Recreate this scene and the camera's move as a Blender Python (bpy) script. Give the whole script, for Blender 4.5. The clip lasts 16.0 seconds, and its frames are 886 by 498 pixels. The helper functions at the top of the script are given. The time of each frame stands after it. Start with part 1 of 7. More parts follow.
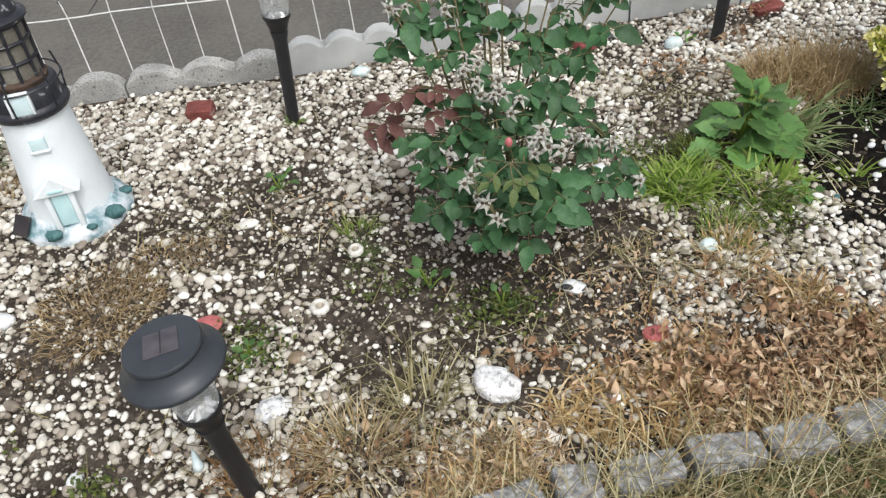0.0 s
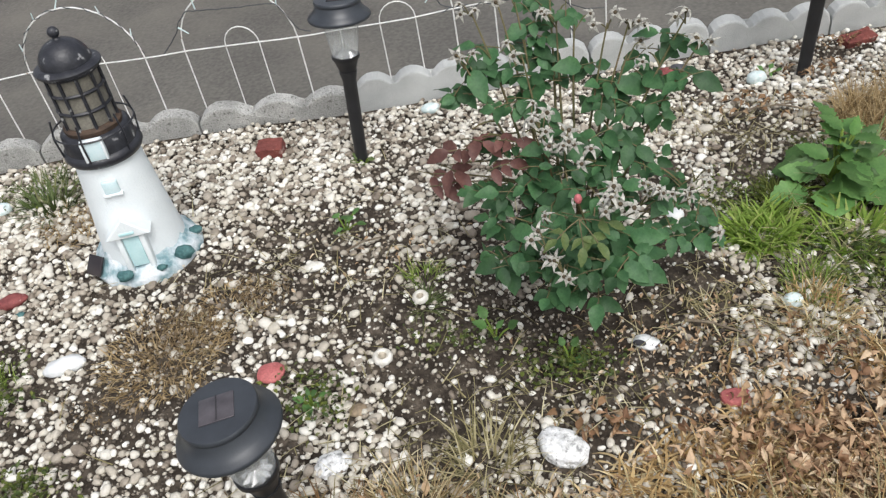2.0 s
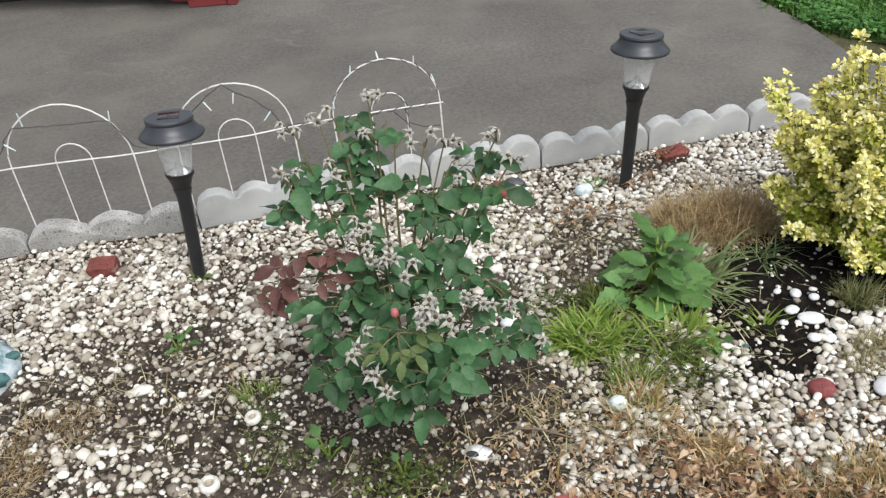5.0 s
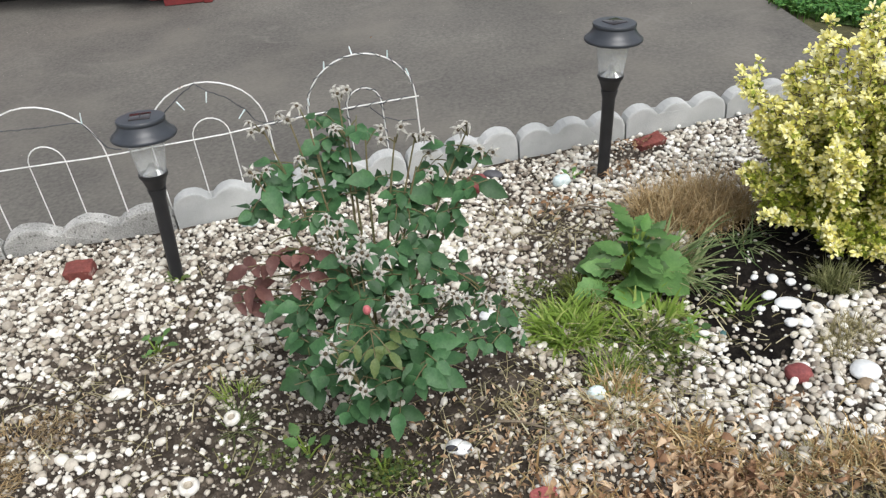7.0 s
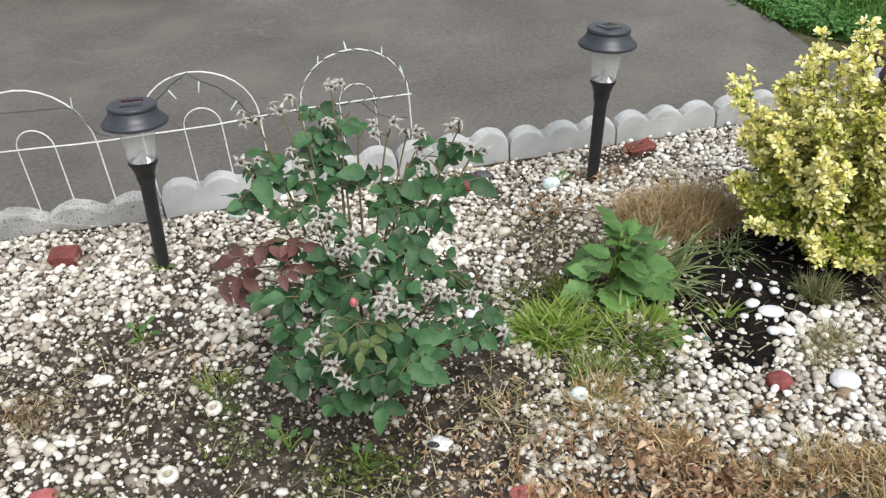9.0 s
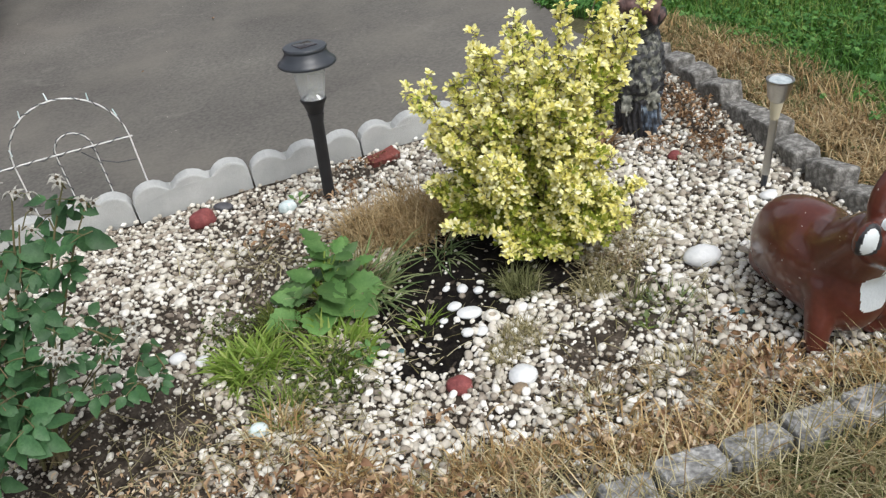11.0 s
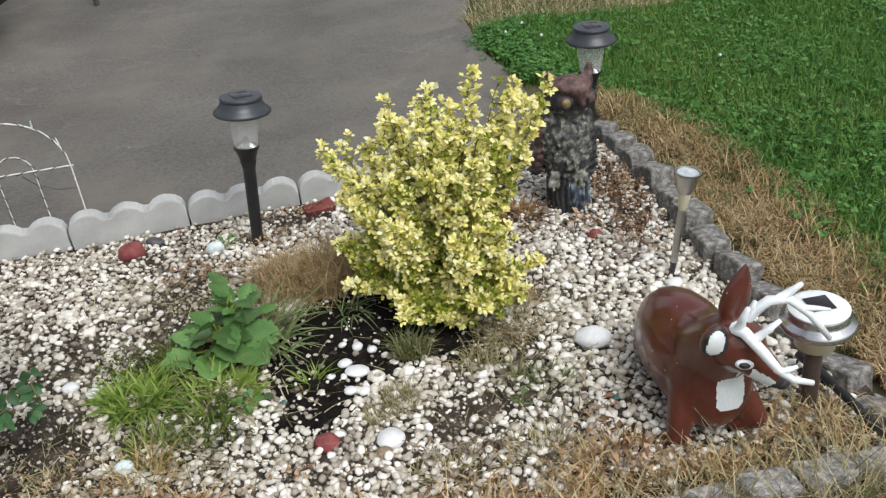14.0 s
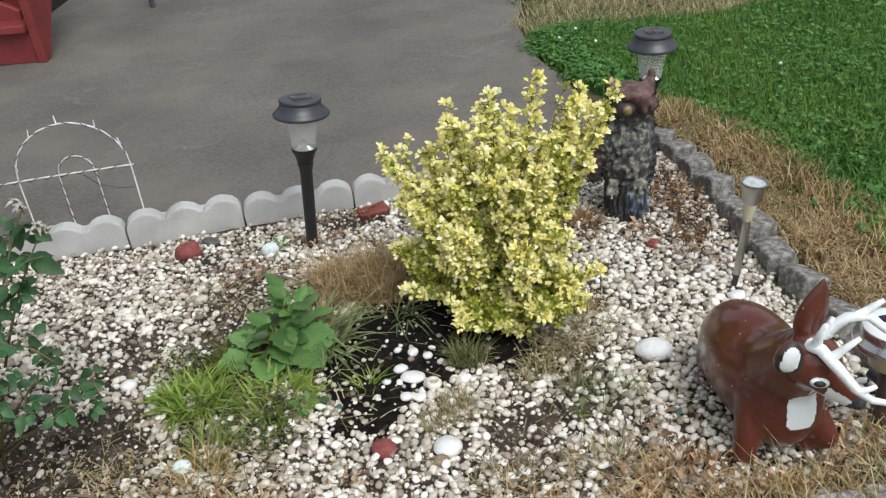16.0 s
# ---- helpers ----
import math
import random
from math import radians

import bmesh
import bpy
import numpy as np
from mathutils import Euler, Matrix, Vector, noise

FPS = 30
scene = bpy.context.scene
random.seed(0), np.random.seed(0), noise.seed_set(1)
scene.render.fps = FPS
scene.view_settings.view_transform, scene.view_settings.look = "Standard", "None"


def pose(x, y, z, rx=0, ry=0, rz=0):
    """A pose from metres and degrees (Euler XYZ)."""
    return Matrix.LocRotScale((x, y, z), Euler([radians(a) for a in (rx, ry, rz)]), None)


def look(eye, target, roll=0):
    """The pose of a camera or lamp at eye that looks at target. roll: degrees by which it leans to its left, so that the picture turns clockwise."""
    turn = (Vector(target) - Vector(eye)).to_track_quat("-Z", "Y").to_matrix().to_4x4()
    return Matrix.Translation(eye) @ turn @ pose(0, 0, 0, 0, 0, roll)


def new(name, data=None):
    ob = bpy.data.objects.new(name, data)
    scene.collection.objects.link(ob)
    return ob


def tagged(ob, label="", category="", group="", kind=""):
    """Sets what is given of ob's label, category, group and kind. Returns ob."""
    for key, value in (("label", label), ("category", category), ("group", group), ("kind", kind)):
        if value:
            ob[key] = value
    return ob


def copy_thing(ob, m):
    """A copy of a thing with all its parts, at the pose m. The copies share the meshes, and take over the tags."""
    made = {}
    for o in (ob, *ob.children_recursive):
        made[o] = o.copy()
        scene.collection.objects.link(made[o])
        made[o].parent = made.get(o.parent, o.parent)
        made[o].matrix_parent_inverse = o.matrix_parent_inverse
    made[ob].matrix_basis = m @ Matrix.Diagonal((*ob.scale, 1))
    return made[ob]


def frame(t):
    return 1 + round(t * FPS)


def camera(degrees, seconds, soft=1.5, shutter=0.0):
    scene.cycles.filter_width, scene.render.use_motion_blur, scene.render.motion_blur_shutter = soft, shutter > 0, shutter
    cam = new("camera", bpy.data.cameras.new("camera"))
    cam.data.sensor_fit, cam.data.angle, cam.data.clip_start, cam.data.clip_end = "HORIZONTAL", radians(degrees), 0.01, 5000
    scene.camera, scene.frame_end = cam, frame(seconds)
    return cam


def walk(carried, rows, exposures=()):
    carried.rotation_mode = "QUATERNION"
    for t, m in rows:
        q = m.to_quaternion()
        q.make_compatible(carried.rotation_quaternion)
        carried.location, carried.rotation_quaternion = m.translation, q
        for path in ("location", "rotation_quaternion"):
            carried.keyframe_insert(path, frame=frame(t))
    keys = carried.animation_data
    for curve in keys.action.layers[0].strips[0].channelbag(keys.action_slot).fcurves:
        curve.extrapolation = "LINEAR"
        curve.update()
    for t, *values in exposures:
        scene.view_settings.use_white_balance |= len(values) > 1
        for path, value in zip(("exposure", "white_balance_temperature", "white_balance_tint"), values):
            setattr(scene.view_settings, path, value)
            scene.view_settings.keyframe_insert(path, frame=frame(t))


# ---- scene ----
cam = camera(56.7, 16.0, soft=1.3)
PATH = [
    (0, (0.347, 0.062, 1.206), (0.152, 1.547, -0.137), -7.45),
    (0.5, (0.435, 0.093, 1.17), (0.075, 1.538, -0.164), -9.8),
    (1, (0.404, 0.146, 1.181), (-0.027, 1.525, -0.202), -8.8),
    (1.5, (0.397, 0.123, 1.181), (-0.08, 1.516, -0.173), -13.3),
    (2, (0.358, 0.147, 1.226), (-0.011, 1.632, -0.062), -11.0),
    (2.1, (0.325, 0.157, 1.228), (0.019, 1.67, -0.044), -8.6),
    (2.5, (0.392, 0.142, 1.233), (0.182, 1.731, 0.037), -6.0),
    (3, (0.43, 0.115, 1.243), (0.223, 1.771, 0.141), -7.6),
    (3.5, (0.45, 0.106, 1.242), (0.328, 1.823, 0.225), -5.6),
    (4, (0.454, 0.119, 1.224), (0.38, 1.818, 0.171), -4.5),
    (4.2, (0.454, 0.127, 1.224), (0.381, 1.816, 0.154), -4.6),
    (6.3, (0.486, 0.184, 1.224), (0.435, 1.832, 0.093), -7.3),
    (6.5, (0.492, 0.176, 1.225), (0.441, 1.827, 0.096), -7.3),
    (7, (0.486, 0.163, 1.222), (0.446, 1.813, 0.092), -6.7),
    (7.5, (0.474, 0.158, 1.224), (0.445, 1.806, 0.091), -5.8),
    (8, (0.471, 0.157, 1.23), (0.463, 1.805, 0.096), -5.3),
    (8.5, (0.475, 0.159, 1.228), (0.476, 1.81, 0.099), -4.8),
    (9, (0.482, 0.154, 1.216), (0.475, 1.805, 0.088), -4.1),
    (9.5, (0.609, 0.127, 1.196), (0.603, 1.768, 0.053), -7.8),
    (10, (0.762, 0.084, 1.18), (0.848, 1.711, 0.021), -11.6),
    (10.2, (0.819, 0.094, 1.182), (0.961, 1.713, 0.017), -12.6),
    (12.3, (1.304, 0.196, 1.202), (1.347, 1.872, 0.112), -4.8),
    (12.5, (1.289, 0.152, 1.207), (1.389, 1.824, 0.115), -3.5),
    (13, (1.305, 0.128, 1.226), (1.432, 1.829, 0.183), -2.5),
    (13.5, (1.338, 0.111, 1.218), (1.455, 1.811, 0.17), -4.7),
    (14, (1.333, 0.1, 1.221), (1.44, 1.801, 0.174), -4.6),
    (14.5, (1.328, 0.096, 1.217), (1.435, 1.808, 0.189), -4.7),
    (15, (1.3, 0.11, 1.217), (1.365, 1.827, 0.193), -4.3),
    (15.5, (1.29, 0.118, 1.213), (1.32, 1.836, 0.189), -4.8),
    (16, (1.285, 0.123, 1.216), (1.302, 1.837, 0.186), -4.9),
]
walk(cam, [(t, look(eye, target, roll)) for t, eye, target, roll in PATH], [(0.0, 0.23), (2.0, 0.20), (3.5, 0.26), (6.3, 0.33), (9.0, 0.35), (10.2, 0.29), (12.3, 0.11), (16.0, 0.11)])

# ---- world and light: a bright overcast day ----
world = bpy.data.worlds.new("sky")
scene.world = world
world.use_nodes = True
wn = world.node_tree.nodes
sky = wn.new("ShaderNodeTexSky")
sky.sky_type = "NISHITA"
sky.sun_disc = False
sky.sun_elevation, sky.sun_rotation = radians(58), radians(150)
sky.air_density, sky.dust_density, sky.ozone_density = 1.0, 4.0, 0.6
hsv = wn.new("ShaderNodeHueSaturation")
hsv.inputs["Saturation"].default_value = 0.35
world.node_tree.links.new(sky.outputs[0], hsv.inputs["Color"])
world.node_tree.links.new(hsv.outputs[0], wn["Background"].inputs[0])
wn["Background"].inputs[1].default_value = 0.15
sun_data = bpy.data.lights.new("sun", "SUN")
sun_data.energy, sun_data.angle, sun_data.color = 1.4, radians(35), (0.965, 0.985, 0.985)
sun = new("sun", sun_data)
sun.matrix_world = look((2.0, -3.5, 6.5), (0, 0, 0))


# ---- materials ----
def material(name, stops, rough=0.8, scale=30.0, bump=0.3, fine=300.0, metal=0.0, island=False, stain=None, spec=0.5, detail=6.0, mixer=0.5):
    """stops: (position, colour) of a ramp driven by noise, or by each piece's own random number."""
    m = bpy.data.materials.new(name)
    m.use_nodes = True
    nt = m.node_tree
    b = nt.nodes["Principled BSDF"]
    b.inputs["Roughness"].default_value, b.inputs["Metallic"].default_value = rough, metal
    b.inputs["Specular IOR Level"].default_value = spec
    coord = nt.nodes.new("ShaderNodeTexCoord")
    n1 = nt.nodes.new("ShaderNodeTexNoise")
    n1.inputs["Scale"].default_value, n1.inputs["Detail"].default_value = scale, detail
    n2 = nt.nodes.new("ShaderNodeTexNoise")
    n2.inputs["Scale"].default_value, n2.inputs["Detail"].default_value = fine, 3.0
    for n in (n1, n2):
        nt.links.new(coord.outputs["Object"], n.inputs["Vector"])
    ramp = nt.nodes.new("ShaderNodeValToRGB")
    els = ramp.color_ramp.elements
    els[0].position, els[0].color = stops[0][0], (*stops[0][1], 1)
    els[1].position, els[1].color = stops[-1][0], (*stops[-1][1], 1)
    for p, c in stops[1:-1]:
        e = els.new(p)
        e.color = (*c, 1)
    drive = n1.outputs["Fac"]
    if island:
        g = nt.nodes.new("ShaderNodeNewGeometry")
        mix = nt.nodes.new("ShaderNodeMath")
        mix.operation = "MULTIPLY_ADD"
        nt.links.new(n1.outputs["Fac"], mix.inputs[0])
        mix.inputs[1].default_value = 0.25
        sub = nt.nodes.new("ShaderNodeMath")
        sub.operation = "MULTIPLY_ADD"
        nt.links.new(g.outputs["Random Per Island"], sub.inputs[0])
        sub.inputs[1].default_value, sub.inputs[2].default_value = 0.9, -0.08
        nt.links.new(sub.outputs[0], mix.inputs[2])
        drive = mix.outputs[0]
    nt.links.new(drive, ramp.inputs[0])
    mul = nt.nodes.new("ShaderNodeMix")
    mul.data_type, mul.blend_type = "RGBA", "OVERLAY"
    mul.inputs[0].default_value = mixer
    nt.links.new(ramp.outputs[0], mul.inputs[6])
    nt.links.new(n2.outputs["Fac"], mul.inputs[7])
    out = mul.outputs[2]
    if stain:
        n3 = nt.nodes.new("ShaderNodeTexNoise")
        n3.inputs["Scale"].default_value, n3.inputs["Detail"].default_value = stain[0], 5.0
        nt.links.new(coord.outputs["Object"], n3.inputs["Vector"])
        r3 = nt.nodes.new("ShaderNodeValToRGB")
        r3.color_ramp.elements[0].position, r3.color_ramp.elements[1].position = stain[1], stain[1] + stain[2]
        nt.links.new(n3.outputs["Fac"], r3.inputs[0])
        ms = nt.nodes.new("ShaderNodeMix")
        ms.data_type = "RGBA"
        nt.links.new(r3.outputs[0], ms.inputs[0])
        nt.links.new(out, ms.inputs[6])
        ms.inputs[7].default_value = (*stain[3], 1)
        out = ms.outputs[2]
    nt.links.new(out, b.inputs["Base Color"])
    if bump:
        bp = nt.nodes.new("ShaderNodeBump")
        bp.inputs["Strength"].default_value, bp.inputs["Distance"].default_value = bump, 0.004
        nt.links.new(n2.outputs["Fac"], bp.inputs["Height"])
        nt.links.new(bp.outputs[0], b.inputs["Normal"])
    return m


def leaf_material(name, stops, rough=0.55, glow=0.3, island=True, scale=20.0):
    """A leaf that lets some light through."""
    m = material(name, stops, rough, scale, 0.15, 200.0, island=island, mixer=0.3, spec=0.35)
    nt = m.node_tree
    b = nt.nodes["Principled BSDF"]
    tr = nt.nodes.new("ShaderNodeBsdfTranslucent")
    src = b.inputs["Base Color"].links[0].from_socket
    nt.links.new(src, tr.inputs["Color"])
    mx = nt.nodes.new("ShaderNodeMixShader")
    mx.inputs[0].default_value = glow
    nt.links.new(b.outputs[0], mx.inputs[1])
    nt.links.new(tr.outputs[0], mx.inputs[2])
    nt.links.new(mx.outputs[0], nt.nodes["Material Output"].inputs[0])
    return m


def clear_plastic(name, colour, clear):
    """Thin clear plastic: mostly see-through, a little milky and shiny."""
    m = bpy.data.materials.new(name)
    m.use_nodes = True
    nt = m.node_tree
    b = nt.nodes["Principled BSDF"]
    b.inputs["Base Color"].default_value = (*colour, 1)
    b.inputs["Roughness"].default_value = 0.15
    tr = nt.nodes.new("ShaderNodeBsdfTransparent")
    mx = nt.nodes.new("ShaderNodeMixShader")
    mx.inputs[0].default_value = clear
    nt.links.new(b.outputs[0], mx.inputs[1])
    nt.links.new(tr.outputs[0], mx.inputs[2])
    nt.links.new(mx.outputs[0], nt.nodes["Material Output"].inputs[0])
    return m


def random_per_object(m, low, high):
    """Gives each object of the material its own brightness."""
    nt = m.node_tree
    b = nt.nodes["Principled BSDF"]
    src = b.inputs["Base Color"].links[0].from_socket
    oi = nt.nodes.new("ShaderNodeObjectInfo")
    mr = nt.nodes.new("ShaderNodeMapRange")
    mr.inputs[3].default_value, mr.inputs[4].default_value = low, high
    nt.links.new(oi.outputs["Random"], mr.inputs[0])
    h = nt.nodes.new("ShaderNodeHueSaturation")
    nt.links.new(mr.outputs[0], h.inputs["Value"])
    nt.links.new(src, h.inputs["Color"])
    for link in list(src.links):
        if link.to_node != h:
            nt.links.new(h.outputs[0], link.to_socket)
    return m


M = {}
M["soil"] = material("soil", [(0.3, (0.023, 0.018, 0.014)), (0.5, (0.052, 0.042, 0.033)), (0.7, (0.115, 0.094, 0.074))], 1.0, 22, 1.0, 130, stain=(3.0, 0.58, 0.2, (0.105, 0.087, 0.066)), spec=0.15, mixer=0.8)
M["potting"] = material("potting_soil", [(0.35, (0.006, 0.005, 0.005)), (0.6, (0.014, 0.012, 0.010)), (0.8, (0.035, 0.030, 0.026))], 1.0, 40, 1.0, 160, spec=0.1)
M["grit"] = material("grit", [(0.0, (0.04, 0.032, 0.026)), (0.35, (0.11, 0.09, 0.07)), (0.7, (0.26, 0.225, 0.18)), (1.0, (0.58, 0.54, 0.47))], 0.8, 60, 0.3, 300, island=True, mixer=0.25)
M["lawn_soil"] = material("lawn_soil", [(0.3, (0.03, 0.03, 0.012)), (0.7, (0.09, 0.085, 0.035))], 0.95, 8, 0.8, 90)
M["turf"] = material("turf", [(0.3, (0.03, 0.06, 0.012)), (0.7, (0.07, 0.13, 0.03))], 0.95, 12, 0.8, 90)
M["pebble"] = material("pebble", [(0.0, (0.122, 0.094, 0.0733)), (0.10, (0.245, 0.204, 0.159)), (0.28, (0.405, 0.36, 0.295)), (0.52, (0.58, 0.54, 0.46)), (0.78, (0.735, 0.705, 0.632)), (1.0, (0.90, 0.88, 0.82))], 0.55, 60, 0.35, 350, island=True, mixer=0.25)
M["pebble_white"] = material("pebble_white", [(0.0, (0.12, 0.095, 0.075)), (0.09, (0.27, 0.23, 0.185)), (0.26, (0.46, 0.42, 0.35)), (0.50, (0.60, 0.565, 0.49)), (0.76, (0.79, 0.765, 0.70)), (1.0, (0.93, 0.92, 0.89))], 0.55, 60, 0.35, 350, island=True, mixer=0.25)
M["drive"] = material("drive", [(0.3, (0.088, 0.082, 0.073)), (0.45, (0.106, 0.0995, 0.089)), (0.6, (0.126, 0.1185, 0.105)), (0.75, (0.158, 0.149, 0.132))], 0.9, 1.6, 0.5, 75, stain=(2.1, 0.47, 0.30, (0.158, 0.146, 0.126)), mixer=0.55, detail=12.0)


def scuffs(m, colour, scale, width, amount):
    """Thin wandering pale lines and faint smears, broken up by a second noise."""
    nt = m.node_tree
    b = nt.nodes["Principled BSDF"]
    src = b.inputs["Base Color"].links[0].from_socket
    coord = nt.nodes.new("ShaderNodeTexCoord")
    n1, n2 = nt.nodes.new("ShaderNodeTexNoise"), nt.nodes.new("ShaderNodeTexNoise")
    n1.inputs["Scale"].default_value, n1.inputs["Detail"].default_value = scale, 2.0
    n2.inputs["Scale"].default_value, n2.inputs["Detail"].default_value = scale * 0.7, 6.0
    for n in (n1, n2):
        nt.links.new(coord.outputs["Object"], n.inputs["Vector"])
    ridge, mask = nt.nodes.new("ShaderNodeValToRGB"), nt.nodes.new("ShaderNodeValToRGB")
    els = ridge.color_ramp.elements
    els[0].position, els[0].color = 0.5 - width, (0, 0, 0, 1)
    els[1].position, els[1].color = 0.5 + width, (0, 0, 0, 1)
    els.new(0.5).color = (1, 1, 1, 1)
    mask.color_ramp.elements[0].position, mask.color_ramp.elements[1].position = 0.50, 0.66
    nt.links.new(n1.outputs["Fac"], ridge.inputs[0])
    nt.links.new(n2.outputs["Fac"], mask.inputs[0])
    mul = nt.nodes.new("ShaderNodeMath")
    mul.operation = "MULTIPLY"
    nt.links.new(ridge.outputs[0], mul.inputs[0])
    nt.links.new(mask.outputs[0], mul.inputs[1])
    soft = nt.nodes.new("ShaderNodeMath")
    soft.operation = "MULTIPLY"
    soft.inputs[1].default_value = amount
    nt.links.new(mul.outputs[0], soft.inputs[0])
    mix = nt.nodes.new("ShaderNodeMix")
    mix.data_type = "RGBA"
    nt.links.new(soft.outputs[0], mix.inputs[0])
    nt.links.new(src, mix.inputs[6])
    mix.inputs[7].default_value = (*colour, 1)
    nt.links.new(mix.outputs[2], b.inputs["Base Color"])


scuffs(M["drive"], (0.22, 0.205, 0.185), 2.6, 0.020, 0.32)
scuffs(M["drive"], (0.20, 0.185, 0.16), 1.1, 0.05, 0.5)
M["edge_new"] = material("edge_new", [(0.3, (0.37, 0.38, 0.375)), (0.7, (0.51, 0.52, 0.51))], 0.9, 9, 0.5, 420, mixer=0.35)
M["edge_old"] = material("edge_old", [(0.3, (0.27, 0.27, 0.255)), (0.7, (0.47, 0.465, 0.445))], 0.9, 12, 0.8, 220, stain=(95, 0.58, 0.08, (0.16, 0.16, 0.145)), mixer=0.7)
M["block"] = material("block", [(0.3, (0.13, 0.132, 0.13)), (0.48, (0.25, 0.25, 0.245)), (0.66, (0.47, 0.47, 0.46))], 0.95, 60, 1.0, 150, stain=(14, 0.55, 0.12, (0.085, 0.085, 0.065)), mixer=0.7)
M["block_dark"] = material("block_dark", [(0.3, (0.082, 0.079, 0.072)), (0.48, (0.155, 0.149, 0.137)), (0.66, (0.31, 0.303, 0.285))], 0.95, 60, 0.6, 190, stain=(14, 0.62, 0.12, (0.10, 0.10, 0.08)), mixer=0.7)
M["steel"] = material("steel", [(0.3, (0.40, 0.39, 0.37)), (0.7, (0.52, 0.51, 0.48))], 0.28, 14, 0.05, 300, metal=1.0, mixer=0.15)
M["black"] = material("black_plastic", [(0.3, (0.030, 0.034, 0.042)), (0.7, (0.048, 0.054, 0.064))], 0.36, 20, 0.05, 500, mixer=0.2)
M["black_pole"] = material("black_pole", [(0.3, (0.010, 0.010, 0.012)), (0.7, (0.020, 0.020, 0.022))], 0.5, 20, 0.1, 400, mixer=0.2)
# cell lightened to grey: part of the sky's reflection is in its colour
M["sky_panel"] = material("sky_toned_solar_cell", [(0.3, (0.05, 0.045, 0.05)), (0.7, (0.10, 0.09, 0.10))], 0.12, 40, 0.0, 300, mixer=0.1)
M["panel"] = material("solar_cell", [(0.3, (0.012, 0.011, 0.015)), (0.7, (0.05, 0.038, 0.036))], 0.1, 6, 0.0, 300, mixer=0.1)
M["glass_disc"] = material("glass_disc", [(0.35, (0.30, 0.36, 0.38)), (0.65, (0.55, 0.60, 0.61))], 0.08, 70, 0.0, 300, mixer=0.2)
M["chrome"] = material("chrome", [(0.3, (0.6, 0.6, 0.6)), (0.7, (0.75, 0.75, 0.74))], 0.22, 20, 0.05, 300, metal=1.0, mixer=0.1)
M["silver"] = material("brushed_silver", [(0.3, (0.52, 0.52, 0.54)), (0.7, (0.68, 0.68, 0.70))], 0.24, 14, 0.05, 300, metal=0.95, mixer=0.15)
M["cream"] = material("frosted_lens", [(0.3, (0.52, 0.47, 0.33)), (0.7, (0.62, 0.57, 0.43))], 0.35, 10, 0.0, 300, mixer=0.1)
M["brown_pole"] = material("brown_pole", [(0.3, (0.055, 0.036, 0.03)), (0.7, (0.085, 0.06, 0.05))], 0.5, 20, 0.1, 300)
M["lens"] = clear_plastic("clear_lens", (0.80, 0.82, 0.81), 0.80)
M["wire"] = material("white_wire", [(0.3, (0.62, 0.62, 0.6)), (0.7, (0.8, 0.8, 0.78))], 0.5, 40, 0.1, 300, stain=(45, 0.66, 0.06, (0.25, 0.16, 0.1)))
M["cord"] = material("cord", [(0.3, (0.03, 0.035, 0.04)), (0.7, (0.07, 0.075, 0.08))], 0.6, 20, 0.0)
M["bulb"] = material("bulb", [(0.3, (0.5, 0.66, 0.66)), (0.7, (0.75, 0.8, 0.8))], 0.15, 20, 0.0)
M["white_paint"] = material("white_paint", [(0.3, (0.74, 0.79, 0.81)), (0.7, (0.82, 0.87, 0.89))], 0.6, 12, 0.3, 200, mixer=0.15, stain=(28, 0.7, 0.05, (0.42, 0.42, 0.4)))
M["aqua"] = material("aqua_paint", [(0.3, (0.44, 0.68, 0.70)), (0.7, (0.58, 0.78, 0.80))], 0.55, 30, 0.2, 200, mixer=0.15)
M["aqua_pale"] = material("pale_aqua_paint", [(0.3, (0.58, 0.76, 0.79)), (0.7, (0.70, 0.83, 0.86))], 0.55, 30, 0.2, 200, mixer=0.15)
M["base_paint"] = material("base_paint", [(0.38, (0.16, 0.28, 0.31)), (0.5, (0.46, 0.55, 0.59)), (0.62, (0.68, 0.72, 0.75))], 0.7, 26, 0.8, 120, mixer=0.3)
M["teal"] = material("teal_paint", [(0.3, (0.02, 0.08, 0.085)), (0.7, (0.09, 0.20, 0.20))], 0.7, 60, 0.6, 150)
M["lantern"] = material("lantern_pane", [(0.3, (0.12, 0.11, 0.09)), (0.7, (0.25, 0.235, 0.20))], 0.35, 16, 0.1, 200)
M["iron"] = material("black_metal", [(0.3, (0.012, 0.013, 0.018)), (0.7, (0.035, 0.036, 0.044))], 0.4, 40, 0.2, 200, stain=(40, 0.66, 0.05, (0.3, 0.3, 0.3)))
M["rust"] = material("rust", [(0.3, (0.03, 0.02, 0.015)), (0.7, (0.085, 0.052, 0.034))], 0.8, 40, 0.5, 200)
M["red_rock"] = material("red_rock", [(0.3, (0.16, 0.035, 0.036)), (0.7, (0.27, 0.075, 0.07))], 0.75, 40, 0.5, 200, stain=(60, 0.68, 0.06, (0.45, 0.3, 0.27)))
M["pink_rock"] = material("pink_rock", [(0.3, (0.40, 0.10, 0.10)), (0.7, (0.52, 0.17, 0.16))], 0.75, 30, 0.4, 200)
M["brick"] = material("brick_red", [(0.3, (0.13, 0.035, 0.03)), (0.7, (0.23, 0.065, 0.052))], 0.95, 30, 0.9, 160, stain=(40, 0.62, 0.08, (0.36, 0.25, 0.22)))
